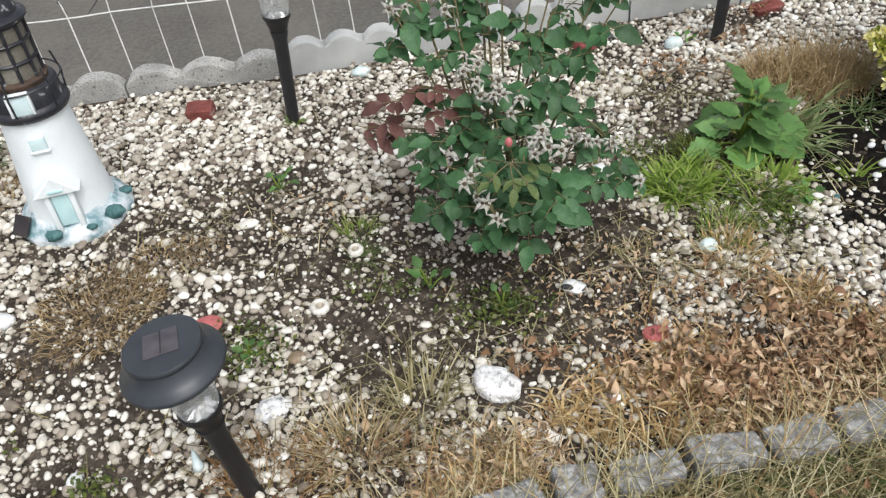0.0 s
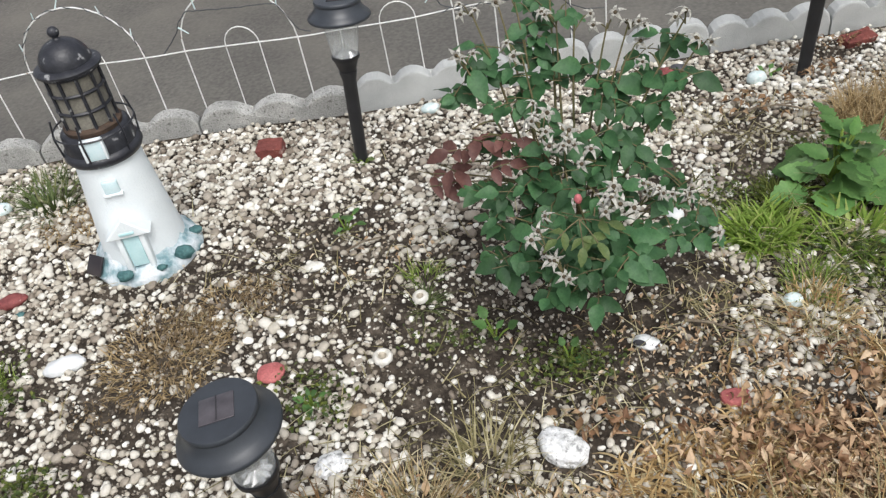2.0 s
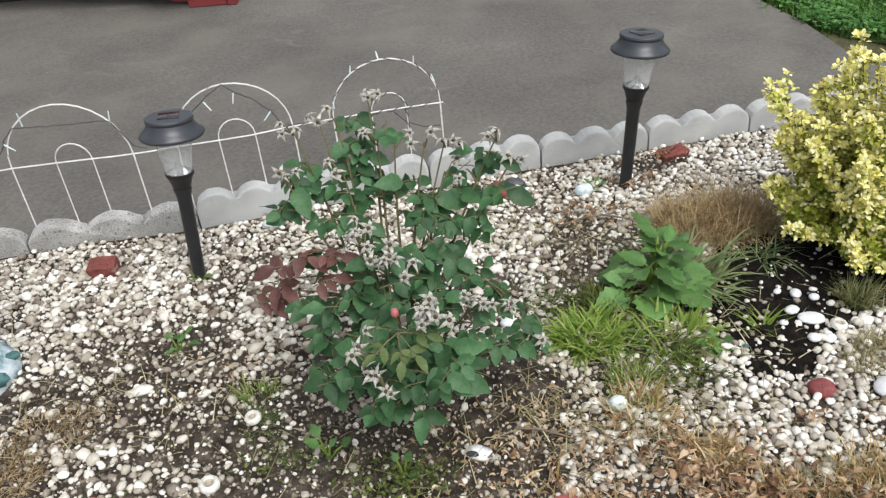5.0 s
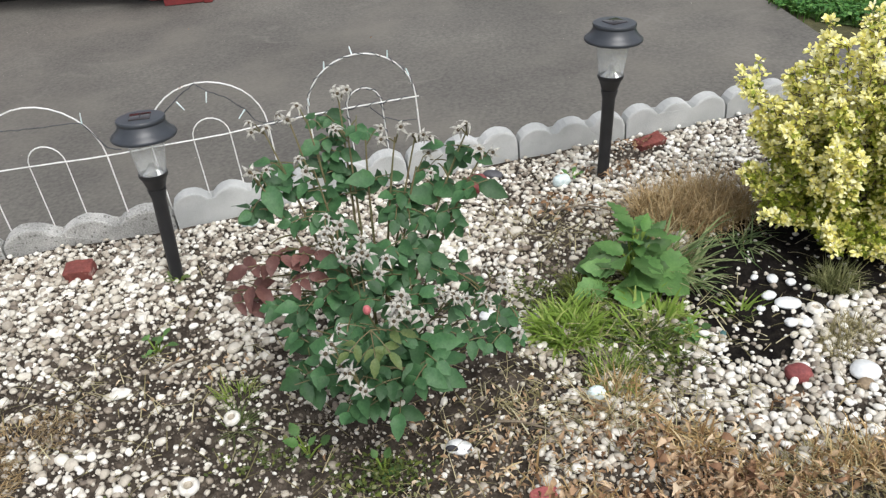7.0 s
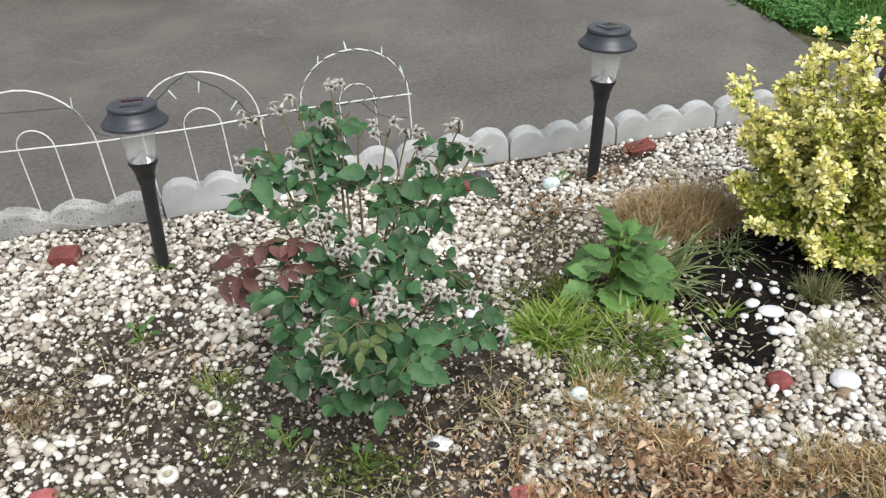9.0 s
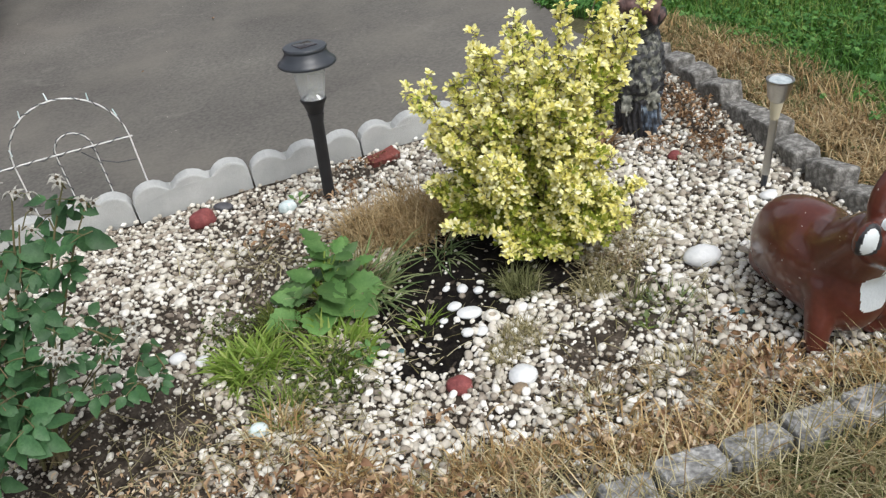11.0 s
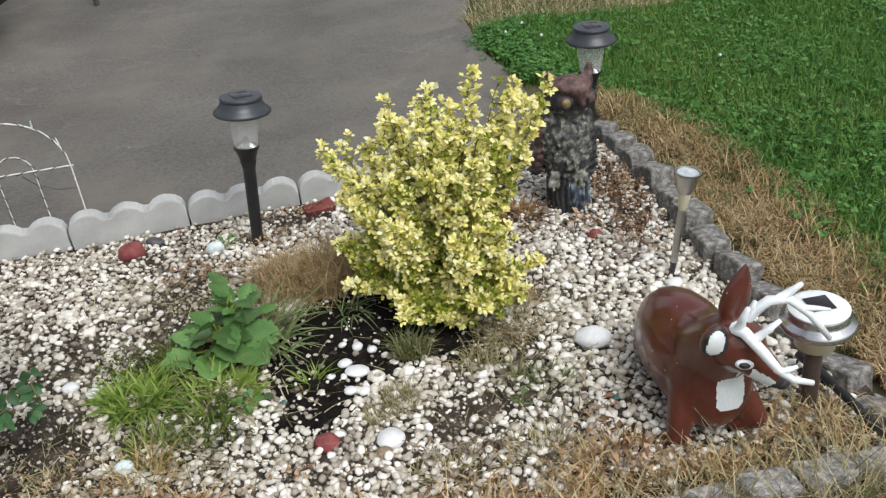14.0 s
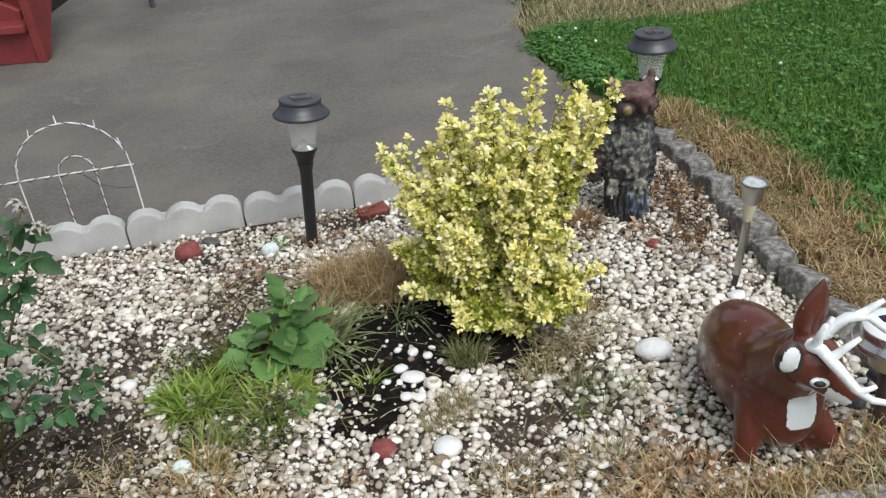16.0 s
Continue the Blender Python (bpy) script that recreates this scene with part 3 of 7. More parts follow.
def edging_piece(length, height, old, seed):
    """One concrete edging stone with three scallops."""
    bm = bmesh.new()
    pitch, gap = length / 3, 0.003
    r = pitch * (0.60 if old else 0.54)
    prof = [(gap, -0.06)]
    for k in range(3):
        cx = pitch * (k + 0.5)
        half = math.asin(min(1, pitch * 0.5 / r))
        for i in range(9):
            a = -half + 2 * half * i / 8
            x = cx + r * math.sin(a)
            x = min(max(x, gap), length - gap)
            if k and i == 0:
                continue
            prof.append((x, height - r + r * math.cos(a)))
    prof.append((length - gap, -0.06))
    front = [bm.verts.new((x, 0, z)) for x, z in prof]
    back = [bm.verts.new((x, 0.05, z)) for x, z in prof]
    bm.faces.new(front)
    bm.faces.new(back[::-1])
    n = len(prof)
    for i in range(n):
        bm.faces.new((front[i], back[i], back[(i + 1) % n], front[(i + 1) % n]))
    edges = [e for e in bm.edges if abs(e.verts[0].co.y - e.verts[1].co.y) < 1e-6 and min(v.co.z for v in e.verts) > -0.02]
    bmesh.ops.bevel(bm, geom=edges, offset=0.006, segments=2, affect="EDGES", profile=0.5)
    for v in bm.verts:
        v.co += Vector((0, 0.0015, 0.0015)) * noise.noise(v.co * 40 + Vector((seed, 0, 0))) * (2.0 if old else 1.0)
    bmesh.ops.recalc_face_normals(bm, faces=bm.faces)
    me = bpy.data.meshes.new("edging_stone")
    bm.to_mesh(me)
    bm.free()
    return me


def build_border():
    for i, (a, b) in enumerate(zip(BORDER, BORDER[1:])):
        if i == 0:
            continue
        length = math.hypot(b[0] - a[0], b[1] - a[1])
        old = i < 5
        h = 0.075 if old else (0.098 if i < 8 else 0.086)
        me = edging_piece(length, h, old, i)
        ob = part_mesh("edging_stone", me, M["edge_old"] if old else M["edge_new"], smooth=False)
        turn = math.degrees(math.atan2(b[1] - a[1], b[0] - a[0]))
        ob.matrix_world = pose(a[0], a[1], 0, [2, -1, 1.5, 0][i % 4], 0, turn)
        tagged(ob, "mottled weathered grey concrete edging stone with scalloped top" if old else "pale grey concrete edging stone with scalloped top", "edging stone", "scalloped bed border")


build_border()


def wall_block(seed, size):
    bm = box(size[0] * 2, size[1] * 2, size[2] * 2, 0.007, seg=2)
    bmesh.ops.subdivide_edges(bm, edges=[e for e in bm.edges if e.calc_length() > 0.03], cuts=2, use_grid_fill=True)
    off = Vector((seed * 5.1, seed * 2.3, 0))
    for v in bm.verts:
        n = noise.noise_vector(v.co * 16 + off)
        v.co += n * 0.0045 + noise.noise_vector(v.co * 70 + off) * 0.002
        v.co.z += 0.004 * noise.noise(v.co * 11 + off)
    return bm


def build_walls():
    rnd = random.Random(4)
    # along the right side
    y = 2.80
    k = 0
    while y > 1.22:
        x = line_x(RIGHT, y)
        length = rnd.uniform(0.125, 0.145)
        ob = part("wall_block", wall_block(k, (rnd.uniform(0.034, 0.042), length / 2 - rnd.uniform(0.008, 0.013), 0.055)), M["block_dark"], smooth=False)
        yc = y - length / 2
        lean = math.degrees(math.atan2(line_x(RIGHT, yc - 0.05) - line_x(RIGHT, yc + 0.05), 0.1))
        ob.matrix_world = pose(line_x(RIGHT, yc) + 0.026, yc, -0.004 + rnd.uniform(-0.012, 0.012) - 0.03 * min(1.0, max(0.0, (1.62 - yc) / 0.25)), rnd.uniform(-16, -6), rnd.uniform(-6, 12), lean + rnd.uniform(-3, 12))
        tagged(ob, "rough grey concrete block with a worn tilted top", "wall block", "low wall round the bed")
        y -= length
        k += 1
    # along the front
    x = -0.9
    while x < 2.2:
        length = rnd.uniform(0.095, 0.13)
        xc = x + length / 2
        yc = line_y(FRONT, xc)
        ob = part("wall_block", wall_block(k, (length / 2 - rnd.uniform(0.002, 0.010), rnd.uniform(0.028, 0.034), 0.05)), M["block"], smooth=False)
        turn = math.degrees(math.atan2(line_y(FRONT, xc + 0.05) - line_y(FRONT, xc - 0.05), 0.1))
        ob.matrix_world = pose(xc, yc - 0.006, -0.008 + rnd.uniform(-0.010, 0.008), rnd.uniform(-7, 2), rnd.uniform(-4, 4), turn + rnd.uniform(-5, 5))
        tagged(ob, "rough grey concrete block sunk in dry grass", "wall block", "low wall round the bed")
        x += length
        k += 1


build_walls()


# ---- gravel ----
# spots kept free for the larger stones: x, y, radius
STONES = [(1.273, 1.352, 0.031), (1.142, 1.360, 0.027), (1.207, 1.582, 0.027), (1.252, 1.548, 0.021), (1.190, 1.520, 0.016), (1.222, 1.515, 0.016), (1.178, 1.620, 0.018), (1.763, 1.596, 0.038), (0.552, 2.245, 0.036), (0.288, 1.005, 0.038)]


def build_gravel():
    rnd = random.Random(7)
    shapes = []
    for s in range(16):
        bm = bmesh.new()
        bmesh.ops.create_icosphere(bm, subdivisions=2 if s < 8 else 1, radius=1)
        off = Vector((s * 3.1, s * 7.7, 0))
        pts = []
        for v in bm.verts:
            k = 1 + 0.36 * noise.noise(v.co * 1.2 + off) + 0.11 * noise.noise(v.co * 2.9 + off)
            pts.append(v.co * k)
        bm.verts.index_update()
        faces = [[v.index for v in f.verts] for f in bm.faces]
        shapes.append((np.array(pts), np.array(faces)))
        bm.free()
    step = 0.0158
    rows = 0
    y = 0.45
    places = []
    while y < 2.95:
        x = -2.3 + (step / 2 if rows % 2 else 0)
        while x < 2.3:
            px, py = x + rnd.uniform(-0.007, 0.007), y + rnd.uniform(-0.007, 0.007)
            if in_bed(px, py, 0.012) and all(math.hypot(px - sx, py - sy) > sr for sx, sy, sr in STONES):
                c = cover(px, py)
                dark = dark_depth(px, py) > 0
                if rnd.random() < c:
                    r = min(0.0150, max(0.0046, math.exp(rnd.gauss(-4.965, 0.30))))
                    if py < 1.45:
                        r *= 0.9
                    if c < 0.6:
                        r *= rnd.uniform(0.62, 1.0)
                    places.append((px, py, r, 0.0))
                    if c > 0.8 and rnd.random() < 0.22:
                        places.append((px + 0.01, py + 0.008, rnd.uniform(0.006, 0.010), 0.009))
                    if c > 0.78 and rnd.random() < 0.5:
                        places.append((px + rnd.uniform(0.004, 0.011), py + rnd.uniform(-0.009, 0.009), rnd.uniform(0.0035, 0.0068), 0.0))
                elif rnd.random() < (0.14 if dark else 0.3):
                    places.append((px, py, rnd.uniform(0.002, 0.0058), 0.004))
            x += step
        y += step * 0.87
        rows += 1
    heaps = {"pebble": [[], [], 0], "pebble_white": [[], [], 0]}
    for px, py, r, lift in places:
        pts, faces = shapes[rnd.randrange(8) + (8 if r < 0.0055 or py > 2.05 or (py > 1.75 and r < 0.0075) else 0)]
        q = Euler((rnd.uniform(-0.35, 0.35), rnd.uniform(-0.35, 0.35), rnd.uniform(0, 6.28))).to_matrix()
        m = np.array(q) @ np.diag((r * rnd.uniform(1.0, 1.35), r * rnd.uniform(0.8, 1.0), r * rnd.uniform(0.55, 0.8)))
        v = pts @ m.T + (px, py, ground_z(px, py) + r * 0.35 + lift + (0.003 if dark_depth(px, py) > 0 else 0))
        heap = heaps["pebble_white" if px + rnd.gauss(0, 0.15) > 0.85 else "pebble"]
        heap[0].append(v)
        heap[1].append(faces + heap[2])
        heap[2] += len(pts)
    for key, name, label in (("pebble", "gravel", "cream and tan rounded gravel scattered over the soil"), ("pebble_white", "white_gravel", "white and cream rounded gravel spread over the bed")):
        v, f = np.concatenate(heaps[key][0]), np.concatenate(heaps[key][1])
        me = bpy.data.meshes.new(name)
        me.vertices.add(len(v))
        me.vertices.foreach_set("co", v.ravel())
        me.loops.add(f.size)
        me.loops.foreach_set("vertex_index", f.ravel())
        me.polygons.add(len(f))
        me.polygons.foreach_set("loop_start", np.arange(0, f.size, 3))
        me.update(calc_edges=True)
        tagged(part_mesh(name, me, M[key]), label, "gravel", kind="stuff")


build_gravel()


def build_grit():
    rnd = random.Random(9)
    base = np.array([(1, 0, 0), (-1, 0, 0), (0, 1, 0), (0, -1, 0), (0, 0, 1), (0, 0, -1)], float)
    tri = np.array([(0, 2, 4), (2, 1, 4), (1, 3, 4), (3, 0, 4), (2, 0, 5), (1, 2, 5), (3, 1, 5), (0, 3, 5)])
    v, f = [], []
    for _ in range(82000):
        x, y = rnd.uniform(-1.6, 2.2), rnd.uniform(0.5, 2.85)
        if not in_bed(x, y, 0.01) or dark_depth(x, y) > rnd.uniform(-0.02, 0.01):
            continue
        if math.hypot((x - 0.43) / 0.24, (y - 1.45) / 0.16) < 1 and rnd.random() < 0.35:
            continue
        r = rnd.uniform(0.0016, 0.0056)
        m = np.array(Euler((rnd.uniform(0, 6), rnd.uniform(0, 6), rnd.uniform(0, 6))).to_matrix()) * r
        f.append(tri + 6 * len(v))
        v.append(base * (1.0, rnd.uniform(0.6, 1.0), rnd.uniform(0.4, 0.9)) @ m.T + (x, y, ground_z(x, y) + r * 0.4))
    me = pydata("grit", np.concatenate(v), np.concatenate(f))
    tagged(part_mesh("grit", me, M["grit"], smooth=False), "brown and tan grit between the pebbles", "grit", kind="stuff")


build_grit()


def build_potting_soil():
    step = 0.0075
    idx, verts, faces = {}, [], []
    for i in range(95):
        for j in range(85):
            x, y = 0.95 + i * step, 1.34 + j * step
            d = dark_depth(x, y)
            if d > -0.012:
                idx[i, j] = len(verts)
                lift = min(1.0, max(0.0, (d + 0.012) / 0.03))
                verts.append((x, y, ground_z(x, y) + 0.005 * lift - 0.002 + lift * (0.006 * noise.noise(Vector((x * 45, y * 45, 0))) + 0.003 * noise.noise(Vector((x * 120, y * 120, 0))))))
    for i, j in idx:
        q = [(i, j), (i + 1, j), (i + 1, j + 1), (i, j + 1)]
        if all(k in idx for k in q):
            faces.append([idx[k] for k in q])
    ob = part_mesh("potting_soil", pydata("potting_soil", verts, faces), M["potting"])
    tagged(ob, "patch of black potting soil round the yellow shrub", "soil", kind="structure")


build_potting_soil()


# ---- blades and leaves ----
def blade(rnd, x, y, z, length, width, lean, bend, azim, seg=3):
    """Points and faces of one grass blade."""
    v, f = [], []
    dx, dy = math.cos(azim), math.sin(azim)
    sx, sy = -dy, dx
    px, pz, a = 0.0, 0.0, math.pi / 2 - lean
    for i in range(seg + 1):
        w = width * (1 - (i / seg) ** 1.6) * 0.5 + 0.0002
        v.append((x + dx * px - sx * w, y + dy * px - sy * w, z + pz))
        v.append((x + dx * px + sx * w, y + dy * px + sy * w, z + pz))
        px += math.cos(a) * length / seg
        pz += math.sin(a) * length / seg
        if z + pz < 0.004:
            pz = 0.004 - z
        a -= bend / seg
    for i in range(seg):
        f.append((2 * i, 2 * i + 1, 2 * i + 3, 2 * i + 2))
    return v, f


class Heap:
    """Gathers many small pieces into one mesh."""

    def __init__(self):
        self.v, self.f = [], []

    def add(self, v, f):
        n = len(self.v)
        self.v.extend(v)
        self.f.extend([tuple(i + n for i in q) for q in f])

    def mesh(self, name, mat, parent=None, label="", kind=""):
        ob = part_mesh(name, pydata(name, self.v, self.f), mat, parent, label)
        if kind:
            ob["kind"] = kind
        return ob


def flat_leaf(rnd, x, y, z, size, wide=0.6, curl=0.5, tip=0.7):
    """A small curled leaf lying about."""
    a, t1, t2 = rnd.uniform(0, 6.28), rnd.uniform(-tip, tip), rnd.uniform(-tip, tip)
    m = Matrix.Translation((x, y, z)) @ Euler((t1, t2, a)).to_matrix().to_4x4()
    v = []
    for i, w in enumerate((0.05, 0.75, 1.0, 0.65, 0.05)):
        u = i / 4 - 0.5
        cz = curl * size * (0.5 - 2 * u * u) * rnd.uniform(0.5, 1.0)
        for s in (-1, 0, 1):
            v.append(tuple(m @ Vector((u * size + s * rnd.uniform(-0.06, 0.06) * size, s * w * wide * size * rnd.uniform(0.3, 0.58), cz + (rnd.uniform(-0.10, 0.10) if s else -0.12) * size))))
    f = []
    for i in range(4):
        f += [(3 * i, 3 * i + 1, 3 * i + 4, 3 * i + 3), (3 * i + 1, 3 * i + 2, 3 * i + 5, 3 * i + 4)]
    return v, f


def lawn_left(y):
    """Where green lawn begins beyond the dry verge."""
    pts = [(1.0, 2.60), (1.69, 2.525), (1.89, 2.505), (2.236, 2.49), (2.65, 2.42), (2.9, 2.32), (3.1, 2.2), (3.3, 1.98), (3.45, 1.93), (3.75, 1.86), (4.3, 1.82), (4.75, 1.9), (5.3, 1.82), (9.0, 1.72)]
    return line_y(pts, y)


def dry_back(x, y):
    """The dry patch at the back of the lawn."""
    return y > 4.20 + 0.10 * (x - 2.3) + 0.1 * noise.noise(Vector((x * 3, y * 3, 0))) and x < 3.1 and y < 4.75 + 0.3 * (x - 1.9)


def build_lawn():
    rnd = random.Random(11)
    grass, clover, back, light = Heap(), Heap(), Heap(), Heap()
    for _ in range(150000):
        x, y = rnd.uniform(1.75, 5.0), rnd.uniform(1.2, 6.2)
        if x < lawn_left(y) + rnd.gauss(0, 0.035) + 0.10 * noise.noise(Vector((y * 4.5, 3.0, 1.0))) or x > 2.9 + (y - 1.2) * 0.62:
            continue
        if dry_back(x, y):
            if rnd.random() < 0.6:
                back.add(*blade(rnd, x, y, -0.03, rnd.uniform(0.03, 0.09), 0.004, rnd.uniform(0.3, 1.2), rnd.uniform(0.2, 1.2), rnd.uniform(0, 6.28)))
            continue
        n = noise.noise(Vector((x * 2.5, y * 2.5, 5)))
        if rnd.random() < 0.07 + 0.15 * n + (0.35 if x < lawn_left(y) + 0.22 and y > 3.2 else 0):
            s = rnd.uniform(0.008, 0.016)
            z = rnd.uniform(0.0, 0.025)
            for k in range(3):
                a = rnd.uniform(0, 6.28)
                px, py, q = x + s * math.cos(a), y + s * math.sin(a), s * 0.75
                tilt = [rnd.uniform(-0.5, 0.5) * s for _ in range(4)]
                clover.add([(px + q * math.cos(a), py + q * math.sin(a), z + tilt[0]), (px - q * math.sin(a), py + q * math.cos(a), z + tilt[1]), (px - q * math.cos(a), py - q * math.sin(a), z + tilt[2]), (px + q * math.sin(a), py - q * math.cos(a), z + tilt[3])], [(0, 1, 2), (0, 2, 3)])
        else:
            pale = rnd.random() < 0.06 + 0.3 * noise.noise(Vector((x * 1.7, y * 1.7, 15)))
            (light if pale else grass).add(*blade(rnd, x, y, -0.03, rnd.uniform(0.04, 0.068) * (1 + 0.3 * n), rnd.uniform(0.0022, 0.0048), rnd.uniform(0.1, 0.9), rnd.uniform(0.3, 1.6), rnd.uniform(0, 6.28)))
    tagged(grass.mesh("lawn_grass", M["grass"]), "lush green mown lawn grass", "grass", kind="stuff")
    tagged(light.mesh("light_lawn_grass", M["fresh"]), "lighter yellow-green blades mixed through the lawn", "grass", kind="stuff")
    tagged(clover.mesh("lawn_clover", M["clover"]), "green clover leaves spread through the lawn", "clover", kind="stuff")
    tagged(back.mesh("dry_lawn_patch", M["olive_straw"]), "patch of dead straw-coloured grass in the lawn", "dry grass", kind="stuff")


    edge = [(lawn_left(y) + 0.03, y) for y in (-6.0, 1.2, 1.69, 1.89, 2.236, 2.65, 2.9, 3.1, 3.3, 3.45, 3.75, 4.3, 4.75, 5.3, 9.0, 14.0)]
    bm = bmesh.new()
    bm.faces.new([bm.verts.new((x, y, -0.024)) for x, y in edge] + [bm.verts.new((14.0, 14.0, -0.024)), bm.verts.new((14.0, -6.0, -0.024))])
    bmesh.ops.triangulate(bm, faces=bm.faces[:])
    bmesh.ops.recalc_face_normals(bm, faces=bm.faces)
    tagged(part("lawn_turf", bm, M["turf"]), "green turf of the lawn beside the bed", "lawn", kind="structure")


build_lawn()


def build_verges():
    rnd = random.Random(12)
    right, front, strip, leaves, moss, green, pale, curled, sprouts, brown, stalks, broad, rusty, verge_green, fuzz = Heap(), Heap(), Heap(), Heap(), Heap(), Heap(), Heap(), Heap(), Heap(), Heap(), Heap(), Heap(), Heap(), Heap(), Heap()
    # dead verge between the low wall and the lawn
    for _ in range(21000):
        y = rnd.uniform(1.0, 3.2)
        x0, x1 = line_x(RIGHT, y) + 0.10, lawn_left(y) + 0.05
        x = rnd.uniform(x0, x1 + 0.03)
        if y > 2.85 and x < 2.1:
            continue
        thick = noise.noise(Vector((x * 7, y * 7, 9)))
        if thick < -0.22 and rnd.random() < 0.7:
            continue
        n = noise.noise(Vector((x * 4, y * 4, 4)))
        pick = rnd.random()
        heap = sprouts if pick < 0.17 + 0.45 * n + (0.2 if x > x1 - 0.08 else 0.0) else right if pick < 0.46 else rusty if pick < 0.57 else pale
        heap.add(*blade(rnd, x, y, -0.03, rnd.uniform(0.025, 0.060) * (1 + 0.5 * thick), rnd.uniform(0.002, 0.0042), rnd.uniform(0.3, 1.45), rnd.uniform(0.2, 2.2), rnd.uniform(0, 6.28)))
    # longer pale stalks along the lawn's edge
    for _ in range(650):
        y = rnd.uniform(1.2, 3.1)
        x = lawn_left(y) - abs(rnd.gauss(0, 0.08))
        if x > line_x(RIGHT, y) + 0.1:
            stalks.add(*blade(rnd, x, y, -0.03, rnd.uniform(0.06, 0.12), rnd.uniform(0.002, 0.004), rnd.uniform(0.1, 0.9), rnd.uniform(0.2, 1.2), rnd.uniform(0, 6.28), 4))
    # olive and straw-coloured grass before the front wall
    for _ in range(21000):
        x = rnd.uniform(-0.3, 2.9)
        y = line_y(FRONT, x) - 0.04 - abs(rnd.gauss(0, 0.22))
        if y < 0.2:
            continue
        n = noise.noise(Vector((x * 5, y * 5, 12)))
        if rnd.random() < 0.22:
            (leaves if n < 0.05 else green).add(*flat_leaf(rnd, x, y, rnd.uniform(-0.02, 0.03), rnd.uniform(0.010, 0.024), rnd.uniform(0.3, 0.6), 0.9, 1.0))
            continue
        (front if rnd.random() < 0.62 - 0.5 * n else verge_green).add(*blade(rnd, x, y, -0.03, rnd.uniform(0.03, 0.10), rnd.uniform(0.002, 0.0045), rnd.uniform(0.3, 1.45), rnd.uniform(0.2, 2.0), rnd.uniform(0, 6.28)))
    for _ in range(280):
        x = rnd.uniform(0.1, 2.3)
        y = line_y(FRONT, x) + rnd.gauss(-0.02, 0.035)
        stalks.add(*blade(rnd, x, y, -0.01, rnd.uniform(0.08, 0.24), rnd.uniform(0.0014, 0.003), rnd.uniform(0.2, 1.1), rnd.uniform(0.1, 1.2), rnd.uniform(0, 6.28), 5))
    for _ in range(2600):
        x = rnd.uniform(0.1, 2.6)
        y = line_y(FRONT, x) - 0.07 + rnd.gauss(0, 0.04)
        front.add(*blade(rnd, x, y, -0.02, rnd.uniform(0.10, 0.22), 0.0022, rnd.uniform(0.3, 1.1), rnd.uniform(0.3, 1.3), rnd.uniform(0, 6.28), 5))
    # dry growth inside the bed along its front
    for _ in range(9000):
        x = rnd.uniform(-0.35, 2.2)
        leafy = math.exp(-((x - 0.84) / 0.19) ** 2)
        w = 0.06 + 0.13 * min(1, max(0, (x - 0.15) / 0.4)) - 0.06 * min(1, max(0, (x - 1.0) / 0.3))
        y = line_y(FRONT, x) + 0.02 + abs(rnd.gauss(0, 0.6)) * w
        n = noise.noise(Vector((x * 6, y * 6, 1)))
        if n < (-0.16 if x < 1.05 else 0.0) or not in_bed(x, y):
            continue
        if rnd.random() < 0.12 + 0.7 * leafy:
            for q in range(2):
                curled.add(*flat_leaf(rnd, x + rnd.gauss(0, 0.015), y + rnd.gauss(0, 0.015), ground_z(x, y) + rnd.uniform(0.006, 0.035), rnd.uniform(0.010, 0.027), rnd.uniform(0.2, 0.5), 1.7, 1.3))
            continue
        (strip if rnd.random() < 0.75 else brown).add(*blade(rnd, x, y, 0.0, rnd.uniform(0.02, 0.06) * (1 + n), rnd.uniform(0.002, 0.0055), rnd.uniform(0.2, 1.4), rnd.uniform(0.6, 3.0), rnd.uniform(0, 6.28)))
    # pale flakes and chaff on the bare soil
    for cx, cy, rx, ry, n in ((0.62, 1.28, 0.2, 0.11, 260), (0.45, 1.30, 0.2, 0.12, 120), (0.55, 1.15, 0.16, 0.07, 120), (-0.1, 1.55, 0.25, 0.1, 80)):
        for _ in range(n):
            x, y = rnd.gauss(cx, rx * 0.6), rnd.gauss(cy, ry * 0.6)
            if in_bed(x, y, 0.02):
                curled.add(*flat_leaf(rnd, x, y, ground_z(x, y) + rnd.uniform(0.006, 0.014), rnd.uniform(0.006, 0.018), rnd.uniform(0.2, 0.6), 0.8, 0.6))
    # dead leaves
    for cx, cy, rx, ry, n in ((0.76, 1.06, 0.2, 0.09, 150), (0.95, 1.10, 0.2, 0.08, 110), (1.45, 1.14, 0.25, 0.06, 40), (1.10, 1.28, 0.05, 0.02, 14), (1.71, 1.36, 0.05, 0.025, 18), (0.36, 1.07, 0.06, 0.04, 26), (2.02, 2.33, 0.10, 0.20, 260), (2.0, 2.08, 0.06, 0.10, 120), (1.86, 2.13, 0.06, 0.04, 30), (0.95, 2.24, 0.10, 0.05, 50), (0.75, 1.24, 0.1, 0.06, 40), (1.72, 1.26, 0.1, 0.06, 40), (1.04, 2.37, 0.07, 0.04, 30), (0.78, 2.08, 0.12, 0.05, 40), (0.0, 0.86, 0.2, 0.06, 60), (1.7, 2.24, 0.06, 0.04, 36)):
